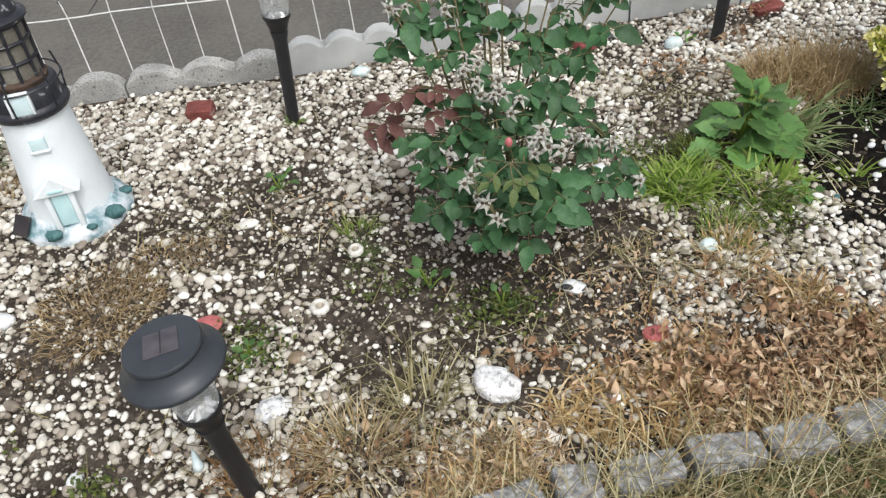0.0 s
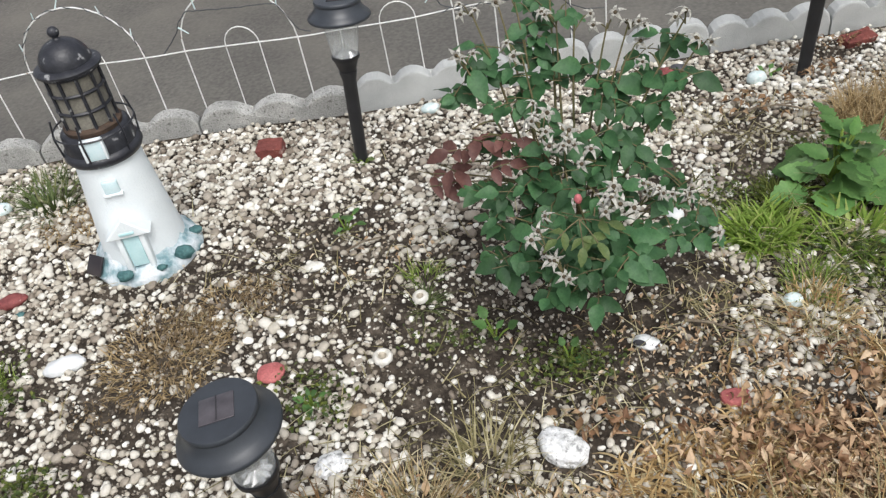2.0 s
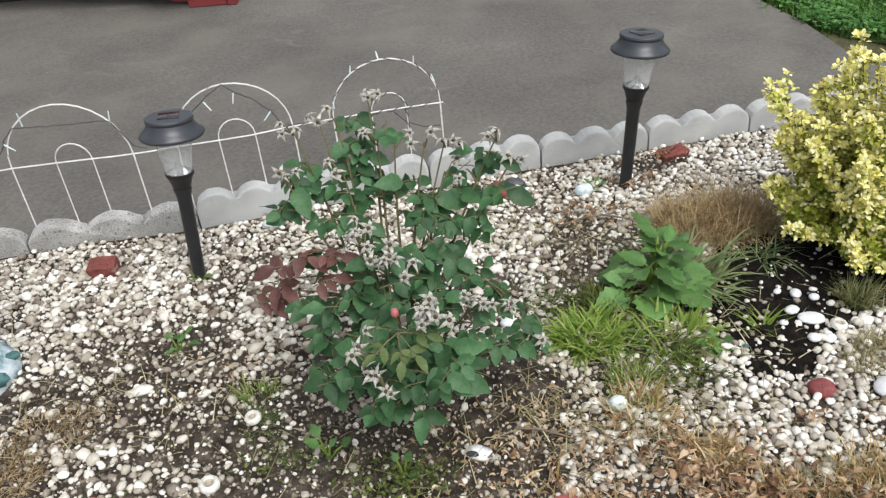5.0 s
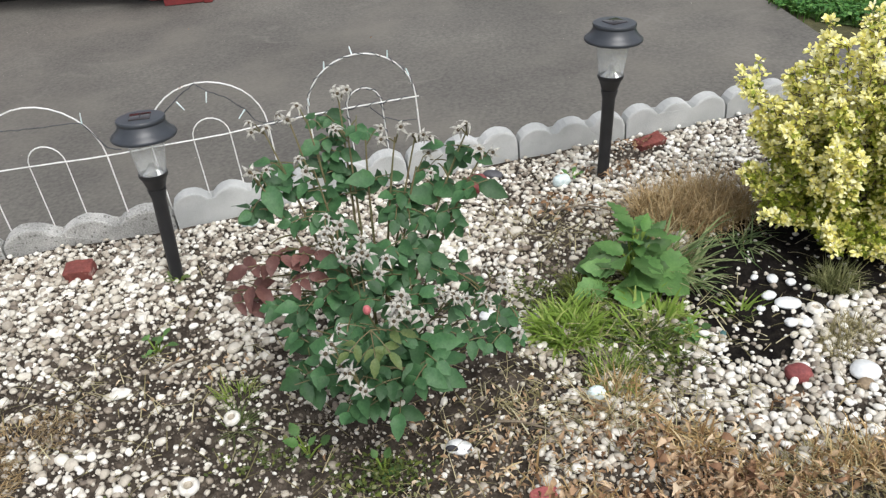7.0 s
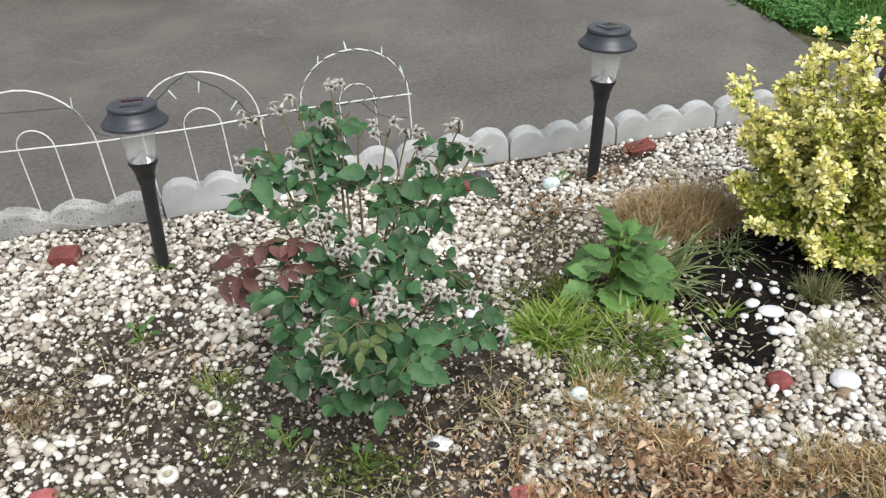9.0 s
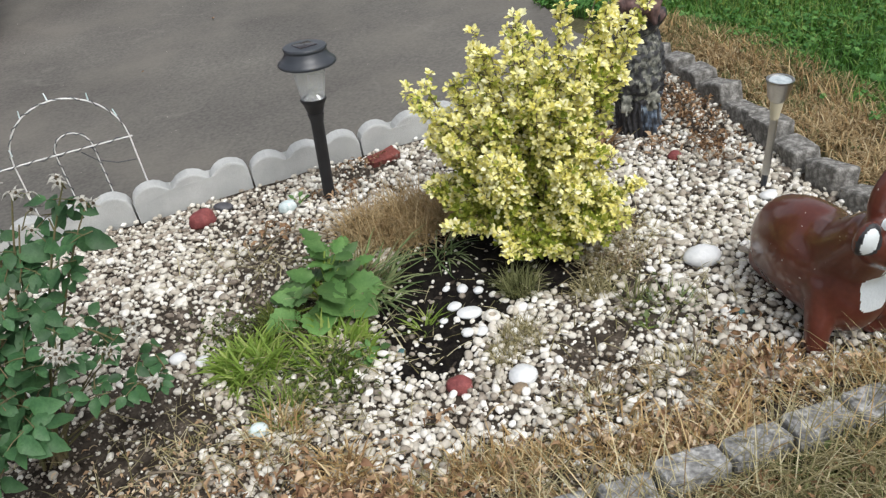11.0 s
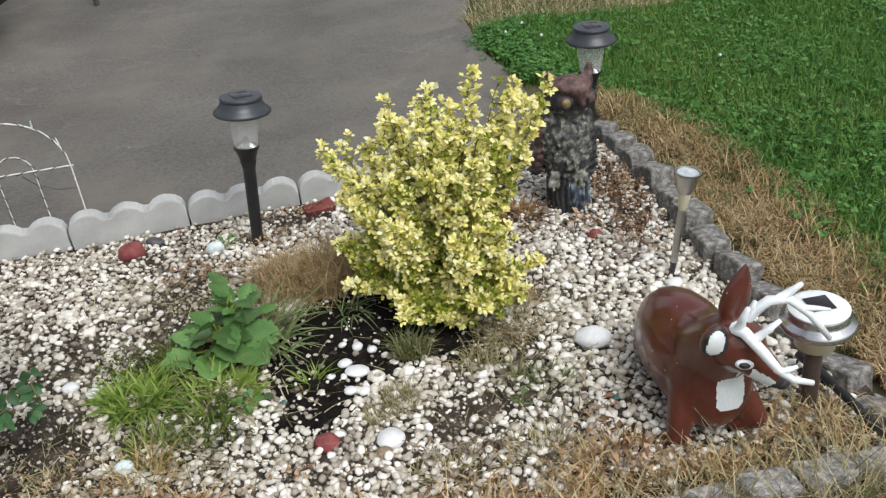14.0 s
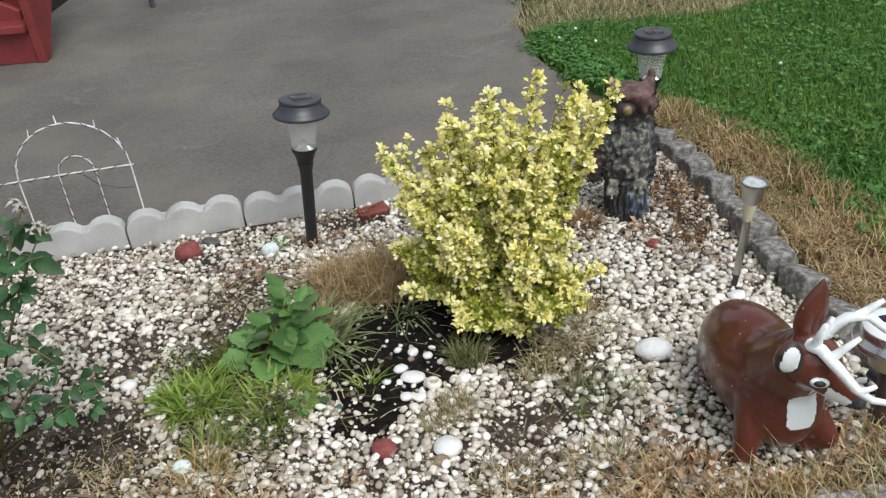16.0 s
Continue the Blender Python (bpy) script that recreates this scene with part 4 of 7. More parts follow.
        for _ in range(n):
            x, y = rnd.gauss(cx, rx * 0.6), rnd.gauss(cy, ry * 0.6)
            if in_bed(x, y, 0.02):
                leaves.add(*flat_leaf(rnd, x, y, ground_z(x, y) + rnd.uniform(0.014, 0.03), rnd.uniform(0.010, 0.028), rnd.uniform(0.25, 0.6), 1.1, 0.9))
    # broad withered leaves lying in the front growth
    for cx, cy, rx, ry, n in ((0.78, 1.02, 0.16, 0.07, 260), (0.62, 0.99, 0.12, 0.06, 110), (0.93, 1.08, 0.12, 0.06, 120), (1.72, 1.20, 0.10, 0.05, 60), (0.80, 1.19, 0.06, 0.04, 26), (0.36, 1.06, 0.05, 0.03, 14)):
        for _ in range(n):
            x, y = rnd.gauss(cx, rx * 0.7), rnd.gauss(cy, ry * 0.7)
            if in_bed(x, y, 0.015):
                broad.add(*flat_leaf(rnd, x, y, ground_z(x, y) + rnd.uniform(0.010, 0.045), rnd.uniform(0.012, 0.031), rnd.uniform(0.3, 0.65), 1.6, 1.5))
    # fine fuzz of dead weed matted over the stones
    for cx, cy, rx, ry, n in ((-0.57, 1.25, 0.10, 0.10, 560), (-0.52, 1.33, 0.08, 0.06, 300), (-0.64, 1.07, 0.08, 0.04, 90), (-0.40, 1.42, 0.06, 0.05, 220), (-0.05, 0.86, 0.20, 0.06, 500), (0.22, 0.86, 0.14, 0.06, 500), (1.42, 1.30, 0.10, 0.04, 260), (1.57, 1.66, 0.08, 0.05, 260)):
        for _ in range(n):
            x, y = rnd.gauss(cx, rx * 0.6), rnd.gauss(cy, ry * 0.6)
            if in_bed(x, y, 0.02):
                fuzz.add(*flat_leaf(rnd, x, y, ground_z(x, y) + rnd.uniform(0.006, 0.022), rnd.uniform(0.006, 0.016), rnd.uniform(0.15, 0.4), 0.9, 1.3))
    # low moss and fine weeds
    for cx, cy, rx, ry, n in ((-0.72, 0.90, 0.08, 0.05, 260), (-0.42, 0.80, 0.05, 0.04, 130), (0.85, 1.42, 0.10, 0.05, 240), (-1.2, 1.86, 0.14, 0.08, 260), (0.08, 1.28, 0.1, 0.05, 150), (0.30, 1.20, 0.09, 0.06, 380), (-0.2, 1.12, 0.09, 0.07, 260), (0.86, 1.86, 0.05, 0.05, 200), (-0.95, 1.13, 0.09, 0.09, 400), (0.67, 1.70, 0.1, 0.09, 340), (0.8, 1.56, 0.14, 0.09, 210), (1.6, 1.48, 0.1, 0.06, 60)):
        for _ in range(n):
            x, y = rnd.gauss(cx, rx * 0.55), rnd.gauss(cy, ry * 0.55)
            if in_bed(x, y, 0.02):
                (moss if rnd.random() < 0.5 else green).add(*flat_leaf(rnd, x, y, ground_z(x, y) + rnd.uniform(0.006, 0.026), rnd.uniform(0.006, 0.014), 0.7, 0.4))
    tagged(right.mesh("dry_verge", M["straw"]), "strip of dead straw-coloured grass beside the low wall", "dry grass", kind="stuff")
    tagged(rusty.mesh("rusty_verge", M["rusty_straw"]), "matted rusty brown dead grass in the verge", "dry grass", kind="stuff")
    tagged(sprouts.mesh("verge_sprouts", M["dull"]), "green blades coming up through the dry verge", "grass", kind="stuff")
    tagged(pale.mesh("pale_verge", M["tan_straw"]), "pale tan dry grass mixed into the verge", "dry grass", kind="stuff")
    tagged(front.mesh("front_verge", M["olive_straw"]), "long olive and straw-coloured grass before the low wall", "dry grass", kind="stuff")
    tagged(verge_green.mesh("green_front_verge", M["verge_green"]), "olive green blades in the grass before the low wall", "grass", kind="stuff")
    tagged(strip.mesh("dead_growth", M["gold_straw"]), "withered brown ground growth inside the bed's front", "dry grass", kind="stuff")
    tagged(stalks.mesh("pale_stalks", M["gold_straw"]), "long pale dry stalks along the low walls", "dry grass", kind="stuff")
    tagged(brown.mesh("brown_growth", M["straw"]), "withered brown grass inside the bed's front", "dry grass", kind="stuff")
    tagged(curled.mesh("curled_litter", M["litter"]), "curled tan leaf litter along the bed's front", "leaf litter", kind="stuff")
    tagged(leaves.mesh("dead_leaves", M["dead_leaf"]), "curled brown dead leaves on the gravel", "dead leaves", kind="stuff")
    tagged(broad.mesh("withered_leaves", M["withered"]), "broad orange-brown withered leaves along the bed's front", "dead leaves", kind="stuff")
    tagged(fuzz.mesh("dead_weed_mat", M["fuzz"]), "matted brown dead weed over the gravel", "dead weed", kind="stuff")
    tagged(moss.mesh("moss", M["moss"]), "olive moss and tiny weeds on the soil", "moss", kind="stuff")
    tagged(green.mesh("tiny_weeds", M["dull"]), "tiny dull green weeds creeping over the soil", "weeds", kind="stuff")


build_verges()


def build_stems():
    rnd = random.Random(15)
    h = Heap()
    for cx, cy, rx, ry, n in ((0.75, 1.98, 0.16, 0.10, 150), (0.58, 1.33, 0.16, 0.12, 150), (0.0, 0.92, 0.25, 0.10, 170), (0.80, 1.30, 0.16, 0.10, 120), (1.6, 1.48, 0.2, 0.12, 70), (-0.25, 1.5, 0.3, 0.15, 120), (0.85, 1.55, 0.2, 0.15, 150), (0.0, 1.3, 0.9, 0.5, 220), (1.5, 1.7, 0.5, 0.5, 200), (1.62, 1.72, 0.10, 0.08, 160), (0.30, 1.12, 0.2, 0.08, 110)):
        for _ in range(n):
            x, y = rnd.gauss(cx, rx * 0.7), rnd.gauss(cy, ry * 0.7)
            if in_bed(x, y, 0.02):
                h.add(*blade(rnd, x, y, ground_z(x, y) + rnd.uniform(0.008, 0.02), rnd.uniform(0.025, 0.085), rnd.uniform(0.0012, 0.0026), rnd.uniform(1.0, 1.6), rnd.uniform(-0.5, 1.0), rnd.uniform(0, 6.28), 4))
    tagged(h.mesh("dry_stems", M["olive_straw"]), "thin dry stems strewn over soil and gravel", "dry stems", kind="stuff")


build_stems()


def tuft(name, x, y, n, length, spread, mat, label, lean=(0.1, 0.9), bend=(0.3, 1.2), width=0.004, category="grass tuft", seed=0, ry=None, mess=0.7, toward=None):
    rnd = random.Random(seed + int(x * 1000))
    h = Heap()
    for _ in range(n):
        a = rnd.uniform(0, 6.28)
        d = spread * math.sqrt(rnd.random())
        bx, by = d * math.cos(a), d * math.sin(a) * (ry or 1)
        h.add(*blade(rnd, bx, by, 0, length * rnd.uniform(0.45, 1.0), width * rnd.uniform(0.7, 1.2), rnd.uniform(*lean), rnd.uniform(*bend), rnd.gauss(a if toward is None else toward, mess), 4))
    ob = h.mesh(name, mat)
    ob.location = (x, y, ground_z(x, y) - 0.002)
    return tagged(ob, label, category)


tuft("grass_tuft", 0.708, 1.570, 460, 0.092, 0.062, M["lush"], "bright yellow-green grass tuft in the gravel", (0.1, 1.1), (0.7, 2.0), width=0.008, mess=1.1)
tuft("grass_tuft", 0.86, 1.50, 120, 0.06, 0.07, M["dull"], "loose green grass tuft among weeds", (0.2, 1.2), (0.4, 1.4), width=0.009)
tuft("grass_tuft", 0.895, 1.560, 190, 0.085, 0.075, M["lush"], "leafy yellow-green tuft among weeds", (0.2, 1.2), (0.4, 1.6), width=0.010)
tuft("grass_tuft", 0.74, 1.62, 160, 0.06, 0.06, M["moss"], "olive grass mound beside the bright tuft", (0.1, 1.2), (0.3, 1.4), width=0.003)
tuft("grass_tuft", 0.77, 1.40, 110, 0.07, 0.05, M["fresh"], "thin green grass tuft beside a pale shell", width=0.004)
tuft("grass_tuft", 0.92, 1.455, 70, 0.05, 0.06, M["dull"], "dull green low grass tuft in the gravel", width=0.004)
tuft("grass_tuft", 1.335, 1.635, 300, 0.085, 0.036, M["verge_green"], "soft olive grass tuft under the yellow shrub", (0.0, 0.8), (0.3, 1.4), 0.0022, mess=1.2)
tuft("grass_tuft", -0.012, 1.372, 46, 0.075, 0.02, M["dull"], "small sparse grass tuft by a shell", (0.6, 1.35), (0.3, 0.9), width=0.003)
tuft("grass_tuft", -0.03, 1.47, 60, 0.06, 0.04, M["fresh"], "small green grass tuft on bare soil", width=0.003)
tuft("grass_tuft", 1.56, 1.50, 40, 0.085, 0.025, M["verge_green"], "upright olive grass tuft in white gravel", (0.0, 0.7), (0.1, 0.7), 0.003)
tuft("grass_tuft", 1.63, 1.47, 40, 0.06, 0.05, M["sage"], "sparse green grass tuft in white gravel", width=0.003)
tuft("grass_tuft", 1.02, 1.70, 24, 0.15, 0.03, M["sage"], "long arching green grass tuft over dark soil", (0.5, 1.2), (0.4, 1.2), 0.008)
tuft("grass_tuft", 0.775, 1.70, 280, 0.075, 0.05, M["moss"], "mossy olive grass mound beside a broad-leaved weed", (0.1, 1.2), (0.3, 1.2), width=0.003)
tuft("grass_tuft", 0.985, 1.765, 48, 0.21, 0.05, M["sage"], "long arching green grass blades over dark soil", (0.45, 1.3), (0.5, 1.3), 0.0085, toward=-0.35, mess=0.75)
tuft("grass_tuft", 1.19, 1.83, 30, 0.13, 0.03, M["sage"], "arching green grass blades under the yellow shrub", (0.5, 1.3), (0.4, 1.2), 0.005, toward=-0.6, mess=0.9)
tuft("grass_tuft", -1.12, 1.785, 90, 0.12, 0.06, M["dull"], "tall green grass tuft behind the lighthouse", (0.2, 1.1), (0.3, 1.1), 0.007)
tuft("dry_tuft", -1.03, 1.69, 260, 0.06, 0.09, M["tan_straw"], "dead tan weed behind the lighthouse", (0.5, 1.5), (0.2, 1.4), 0.003, "dry grass", mess=2.0)
tuft("grass_tuft", 1.10, 1.58, 26, 0.08, 0.02, M["fresh"], "small spiky grass tuft on dark soil", (0.6, 1.3), (0.1, 0.6), 0.005)
tuft("grass_tuft", -0.95, 1.12, 160, 0.05, 0.08, M["fresh"], "mossy green grass tuft in the gravel", width=0.003)
tuft("grass_tuft", -1.19, 1.86, 120, 0.07, 0.1, M["dull"], "low green grass tuft behind the lighthouse", width=0.004)
tuft("dry_tuft", 1.105, 1.985, 1900, 0.155, 0.16, M["tan_straw"], "mound of dead tan grass beside the yellow shrub", (0.0, 1.3), (0.3, 2.2), 0.0022, "dry grass", ry=0.6, mess=2.2)
tuft("dry_tuft", 0.15, 0.975, 110, 0.12, 0.05, M["olive_straw"], "straw-coloured dry grass tuft", (0.2, 1.1), (0.2, 0.9), 0.003, "dry grass")
tuft("dry_tuft", 0.04, 0.87, 170, 0.10, 0.07, M["straw"], "straw-coloured dry grass tuft near the path lamp", (0.3, 1.2), (0.2, 1.0), 0.003, "dry grass")
tuft("dry_tuft", -0.10, 0.80, 200, 0.07, 0.10, M["rusty_straw"], "withered brown tuft at the foot of a lamp", (0.3, 1.3), (0.2, 1.2), 0.003, "dry grass")
tuft("dry_tuft", 0.77, 1.33, 170, 0.065, 0.06, M["gold_straw"], "golden dry grass tuft in the gravel", (0.3, 1.2), (0.2, 1.2), 0.004, "dry grass")
tuft("dry_tuft", 0.55, 0.955, 560, 0.075, 0.16, M["gold_straw"], "golden dry grass tuft at the front wall", (0.3, 1.3), (0.8, 2.4), 0.0055, "dry grass", ry=0.5, mess=1.6)
tuft("dry_tuft", 0.66, 1.06, 260, 0.06, 0.09, M["gold_straw"], "tangled golden dry grass by a pink stone", (0.2, 1.3), (0.8, 2.4), 0.0055, "dry grass", ry=0.7, mess=1.6)
tuft("dry_tuft", 0.28, 0.86, 420, 0.045, 0.14, M["litter"], "low brown mat of withered weed", (0.3, 1.4), (0.6, 2.2), 0.004, "dry grass", ry=0.4, mess=2.2)
tuft("dry_tuft", 0.875, 1.215, 260, 0.07, 0.075, M["gold_straw"], "golden dry grass clump among pale pebbles", (0.2, 1.3), (0.6, 2.2), 0.0045, "dry grass", ry=0.6, mess=1.8)
for x, y, n, s in ((1.00, 1.10, 190, 0.07), (1.14, 1.145, 260, 0.08), (1.27, 1.13, 150, 0.06), (1.40, 1.10, 120, 0.06)):
    tuft("dry_tuft", x, y, n, 0.075, s, M["gold_straw"], "clump of fine golden dry grass", (0.0, 1.3), (0.4, 2.4), 0.0024, "dry grass", ry=0.6, mess=2.0)
tuft("dry_tuft", 1.38, 1.24, 160, 0.055, 0.09, M["olive_straw"], "sparse olive dry grass in the gravel", (0.3, 1.3), (0.2, 1.2), 0.0025, "dry grass", ry=0.5)
tuft("dry_tuft", 1.58, 1.27, 240, 0.065, 0.08, M["olive_straw"], "olive dry grass clump in the gravel", (0.3, 1.3), (0.2, 1.2), 0.0025, "dry grass", ry=0.6)
tuft("dry_tuft", 1.15, 1.10, 420, 0.07, 0.16, M["olive_straw"], "pale dry grass tuft at the front wall", (0.4, 1.3), (0.2, 1.2), 0.003, "dry grass", ry=0.5)
tuft("dry_tuft", -0.57, 1.24, 620, 0.05, 0.13, M["tan_straw"], "low mat of dead brown weed on gravel", (0.6, 1.5), (0.2, 1.4), 0.0025, "dry grass")
tuft("dry_tuft", -0.47, 1.38, 200, 0.04, 0.09, M["tan_straw"], "thin mat of dead brown weed", (0.6, 1.5), (0.2, 1.4), 0.0025, "dry grass")
tuft("dry_tuft", 1.30, 1.475, 420, 0.05, 0.045, M["olive_straw"], "small greyish mound of dead weed", (0.0, 1.3), (0.2, 1.6), 0.0022, "dry grass", mess=2.0)
tuft("dry_tuft", 1.25, 1.43, 240, 0.04, 0.032, M["olive_straw"], "small greyish mound of dead weed", (0.0, 1.3), (0.2, 1.6), 0.0022, "dry grass", mess=2.0)
tuft("dry_tuft", 1.49, 1.575, 360, 0.05, 0.045, M["olive_straw"], "small greyish mound of dead weed", (0.0, 1.3), (0.2, 1.6), 0.0022, "dry grass", seed=3, mess=2.0)
tuft("dry_tuft", 1.57, 1.66, 420, 0.055, 0.08, M["olive_straw"], "thin greyish dead weed below the shrub", (0.4, 1.5), (0.2, 1.6), 0.0022, "dry grass", ry=0.6, mess=2.0)
tuft("dry_tuft", 1.60, 1.80, 320, 0.06, 0.07, M["tan_straw"], "thin brown dead weed at the shrub's flank", (0.4, 1.5), (0.2, 1.6), 0.0022, "dry grass", seed=5, ry=0.7, mess=2.0)
tuft("dry_tuft", 1.83, 1.15, 260, 0.05, 0.10, M["gold_straw"], "golden dry grass clump before the deer", (0.3, 1.3), (0.2, 1.2), 0.003, "dry grass", ry=0.5)
tuft("dry_tuft", 1.92, 1.16, 220, 0.055, 0.12, M["olive_straw"], "long dry grass tuft round the deer's feet", (0.2, 1.2), (0.2, 1.2), 0.003, "dry grass", ry=0.5)
tuft("dry_tuft", 1.72, 1.215, 340, 0.055, 0.11, M["gold_straw"], "golden dry grass tuft beside the deer", (0.4, 1.3), (0.2, 1.2), 0.0035, "dry grass", ry=0.6)
tuft("dry_tuft", 2.14, 1.24, 180, 0.09, 0.07, M["olive_straw"], "long dry grass tuft at a lamp's foot", (0.2, 1.2), (0.2, 1.2), 0.003, "dry grass")
tuft("dry_tuft", 1.69, 2.21, 110, 0.10, 0.06, M["rusty_straw"], "rusty dead lily leaves behind the shrub", (0.4, 1.2), (0.4, 1.3), 0.006, "dry grass")
tuft("dry_tuft", 0.60, 1.34, 60, 0.05, 0.05, M["olive_straw"], "thin dry grass tuft on bare soil", (0.4, 1.3), (0.2, 1.2), 0.003, "dry grass")
tuft("dry_tuft", 0.95, 1.78, 160, 0.14, 0.08, M["olive_straw"], "arching half-dry grass beside a broad-leaved weed", (0.4, 1.2), (0.4, 1.3), 0.004, "dry grass")


# ---- solar lamps ----
def path_lamp(m, panel="panel", about="dark square solar cell"):
    ob = thing("solar_path_lamp", m, "black plastic solar path lamp with clear ribbed lens", "solar lamp", "black path lamps")
    part("pole", lathe([(0.0, -0.06), (0.017, -0.06), (0.0165, 0.0), (0.018, 0.238), (0.024, 0.264), (0.0, 0.264)], 16), M["black_pole"], ob)
    part("collar", lathe([(0.019, 0.258), (0.024, 0.273), (0.031, 0.293), (0.0355, 0.299), (0.0355, 0.307), (0.032, 0.307), (0.020, 0.292), (0.0, 0.290)], 24), M["black_pole"], ob)
    part("reflector", lathe([(0.029, 0.301), (0.014, 0.312), (0.006, 0.332), (0.0, 0.334)], 20, 1, 0.008), M["chrome"], ob, "chrome star-shaped reflector", smooth=False)
    part("lens", lathe([(0.032, 0.304), (0.0405, 0.360), (0.049, 0.412), (0.0475, 0.412), (0.039, 0.360), (0.0305, 0.304), (0.032, 0.304)], 48, 1, 0.0022), M["lens"], ob, "clear ribbed plastic lens").visible_shadow = False
    part("cap", lathe([(0.0, 0.404), (0.070, 0.404), (0.0765, 0.401), (0.0785, 0.405), (0.0765, 0.410), (0.067, 0.417), (0.059, 0.428), (0.0555, 0.438), (0.0575, 0.441), (0.058, 0.446), (0.056, 0.449), (0.030, 0.4505), (0.0, 0.451)], 40), M["black"], ob, "flared black cap")
    cell = part("solar_panel", box(0.050, 0.047, 0.002, 0.0005, (0, 0, 0.4515)), M[panel], ob, about)
    part("cell_line", box(0.0012, 0.047, 0.0006, 0.0, (0, 0, 0.4527)), M["black_pole"], cell)
    return ob


def upright(base, top, spin=0.0):
    """A pose at base whose z axis points to top."""
    d = (Vector(top) - Vector(base)).normalized()
    q = Vector((0, 0, 1)).rotation_difference(d)
    return Matrix.Translation(base) @ q.to_matrix().to_4x4() @ pose(0, 0, 0, 0, 0, spin)


lamp = path_lamp(upright((-0.263, 1.94, -0.004), (-0.242, 1.985, 0.415), 12))
copy_thing(lamp, upright((0.922, 2.235, 0.0), (0.952, 2.262, 0.42), 30))
copy_thing(lamp, upright((2.0, 2.56, 0.0), (2.0, 2.56, 0.42), 5))
# the near lamp's cell has the sky reflection mixed into its colour
path_lamp(upright((-0.124, 0.802, -0.062), (-0.155, 0.798, 0.34), 20), "sky_panel", "square solar cell, greyed as if reflecting the sky")


def steel_lamp():
    ob = thing("steel_stake_lamp", upright((2.041, 1.845, 0), (2.056, 1.842, 0.29)), "slim stainless steel solar stake lamp with a round top", "solar lamp")
    part("stake", lathe([(0.0, -0.05), (0.006, -0.05), (0.008, 0.03), (0.0085, 0.035), (0.0, 0.035)], 12), M["black"], ob, "black plastic stake")
    part("tube", lathe([(0.0095, 0.03), (0.0095, 0.185), (0.0, 0.186)], 16), M["steel"], ob)
    part("lens", lathe([(0.0095, 0.185), (0.011, 0.19), (0.0165, 0.235), (0.0165, 0.24), (0.0, 0.24)], 20, 1, 0.0008), M["cream"], ob, "yellowed plastic lens")
    part("cup", lathe([(0.0165, 0.234), (0.024, 0.245), (0.030, 0.281), (0.033, 0.287), (0.0325, 0.291), (0.029, 0.291), (0.027, 0.287), (0.0, 0.286)], 28), M["steel"], ob, "polished steel cup")
    part("solar_panel", lathe([(0.0265, 0.2865), (0.0262, 0.2885), (0.0, 0.2890)], 28), M["glass_disc"], ob, "round pale glass solar cell")


steel_lamp()


def silver_lamp():
    ob = thing("silver_path_lamp", upright((2.143, 1.310, 0), (2.126, 1.316, 0.25)), "silver-capped solar path lamp with cream lens on brown pole", "solar lamp")
    part("pole", lathe([(0.0, -0.06), (0.017, -0.06), (0.0175, 0.15), (0.0, 0.152)], 18), M["brown_pole"], ob, "brown metal pole")
    part("lens", lathe([(0.024, 0.148), (0.038, 0.156), (0.047, 0.205), (0.0, 0.205)], 30), M["cream"], ob, "frosted cream lens")
    part("cap", lathe([(0.0, 0.203), (0.064, 0.203), (0.071, 0.206), (0.073, 0.212), (0.070, 0.221), (0.060, 0.226), (0.058, 0.233), (0.060, 0.238), (0.057, 0.244), (0.0, 0.245)], 40), M["silver"], ob, "ridged brushed silver cap")
    part("cap_disc", lathe([(0.0, 0.243), (0.056, 0.243), (0.057, 0.246), (0.052, 0.250), (0.042, 0.253), (0.0, 0.2535)], 40), M["white_paint"], ob, "white plastic top disc")
    part("solar_panel", box(0.046, 0.046, 0.002, 0.0005, (0, 0, 0.2545)), M["panel"], ob, "black square solar cell")


silver_lamp()


stake = part("fallen_stake", tube([(2.178, 1.43, 0.030), (2.19, 1.36, 0.034), (2.205, 1.27, 0.034), (2.222, 1.17, 0.028)], 0.0115, 10, taper=0.8), M["black_pole"])
tagged(stake, "black plastic lamp stake lying along the low wall", "stake")


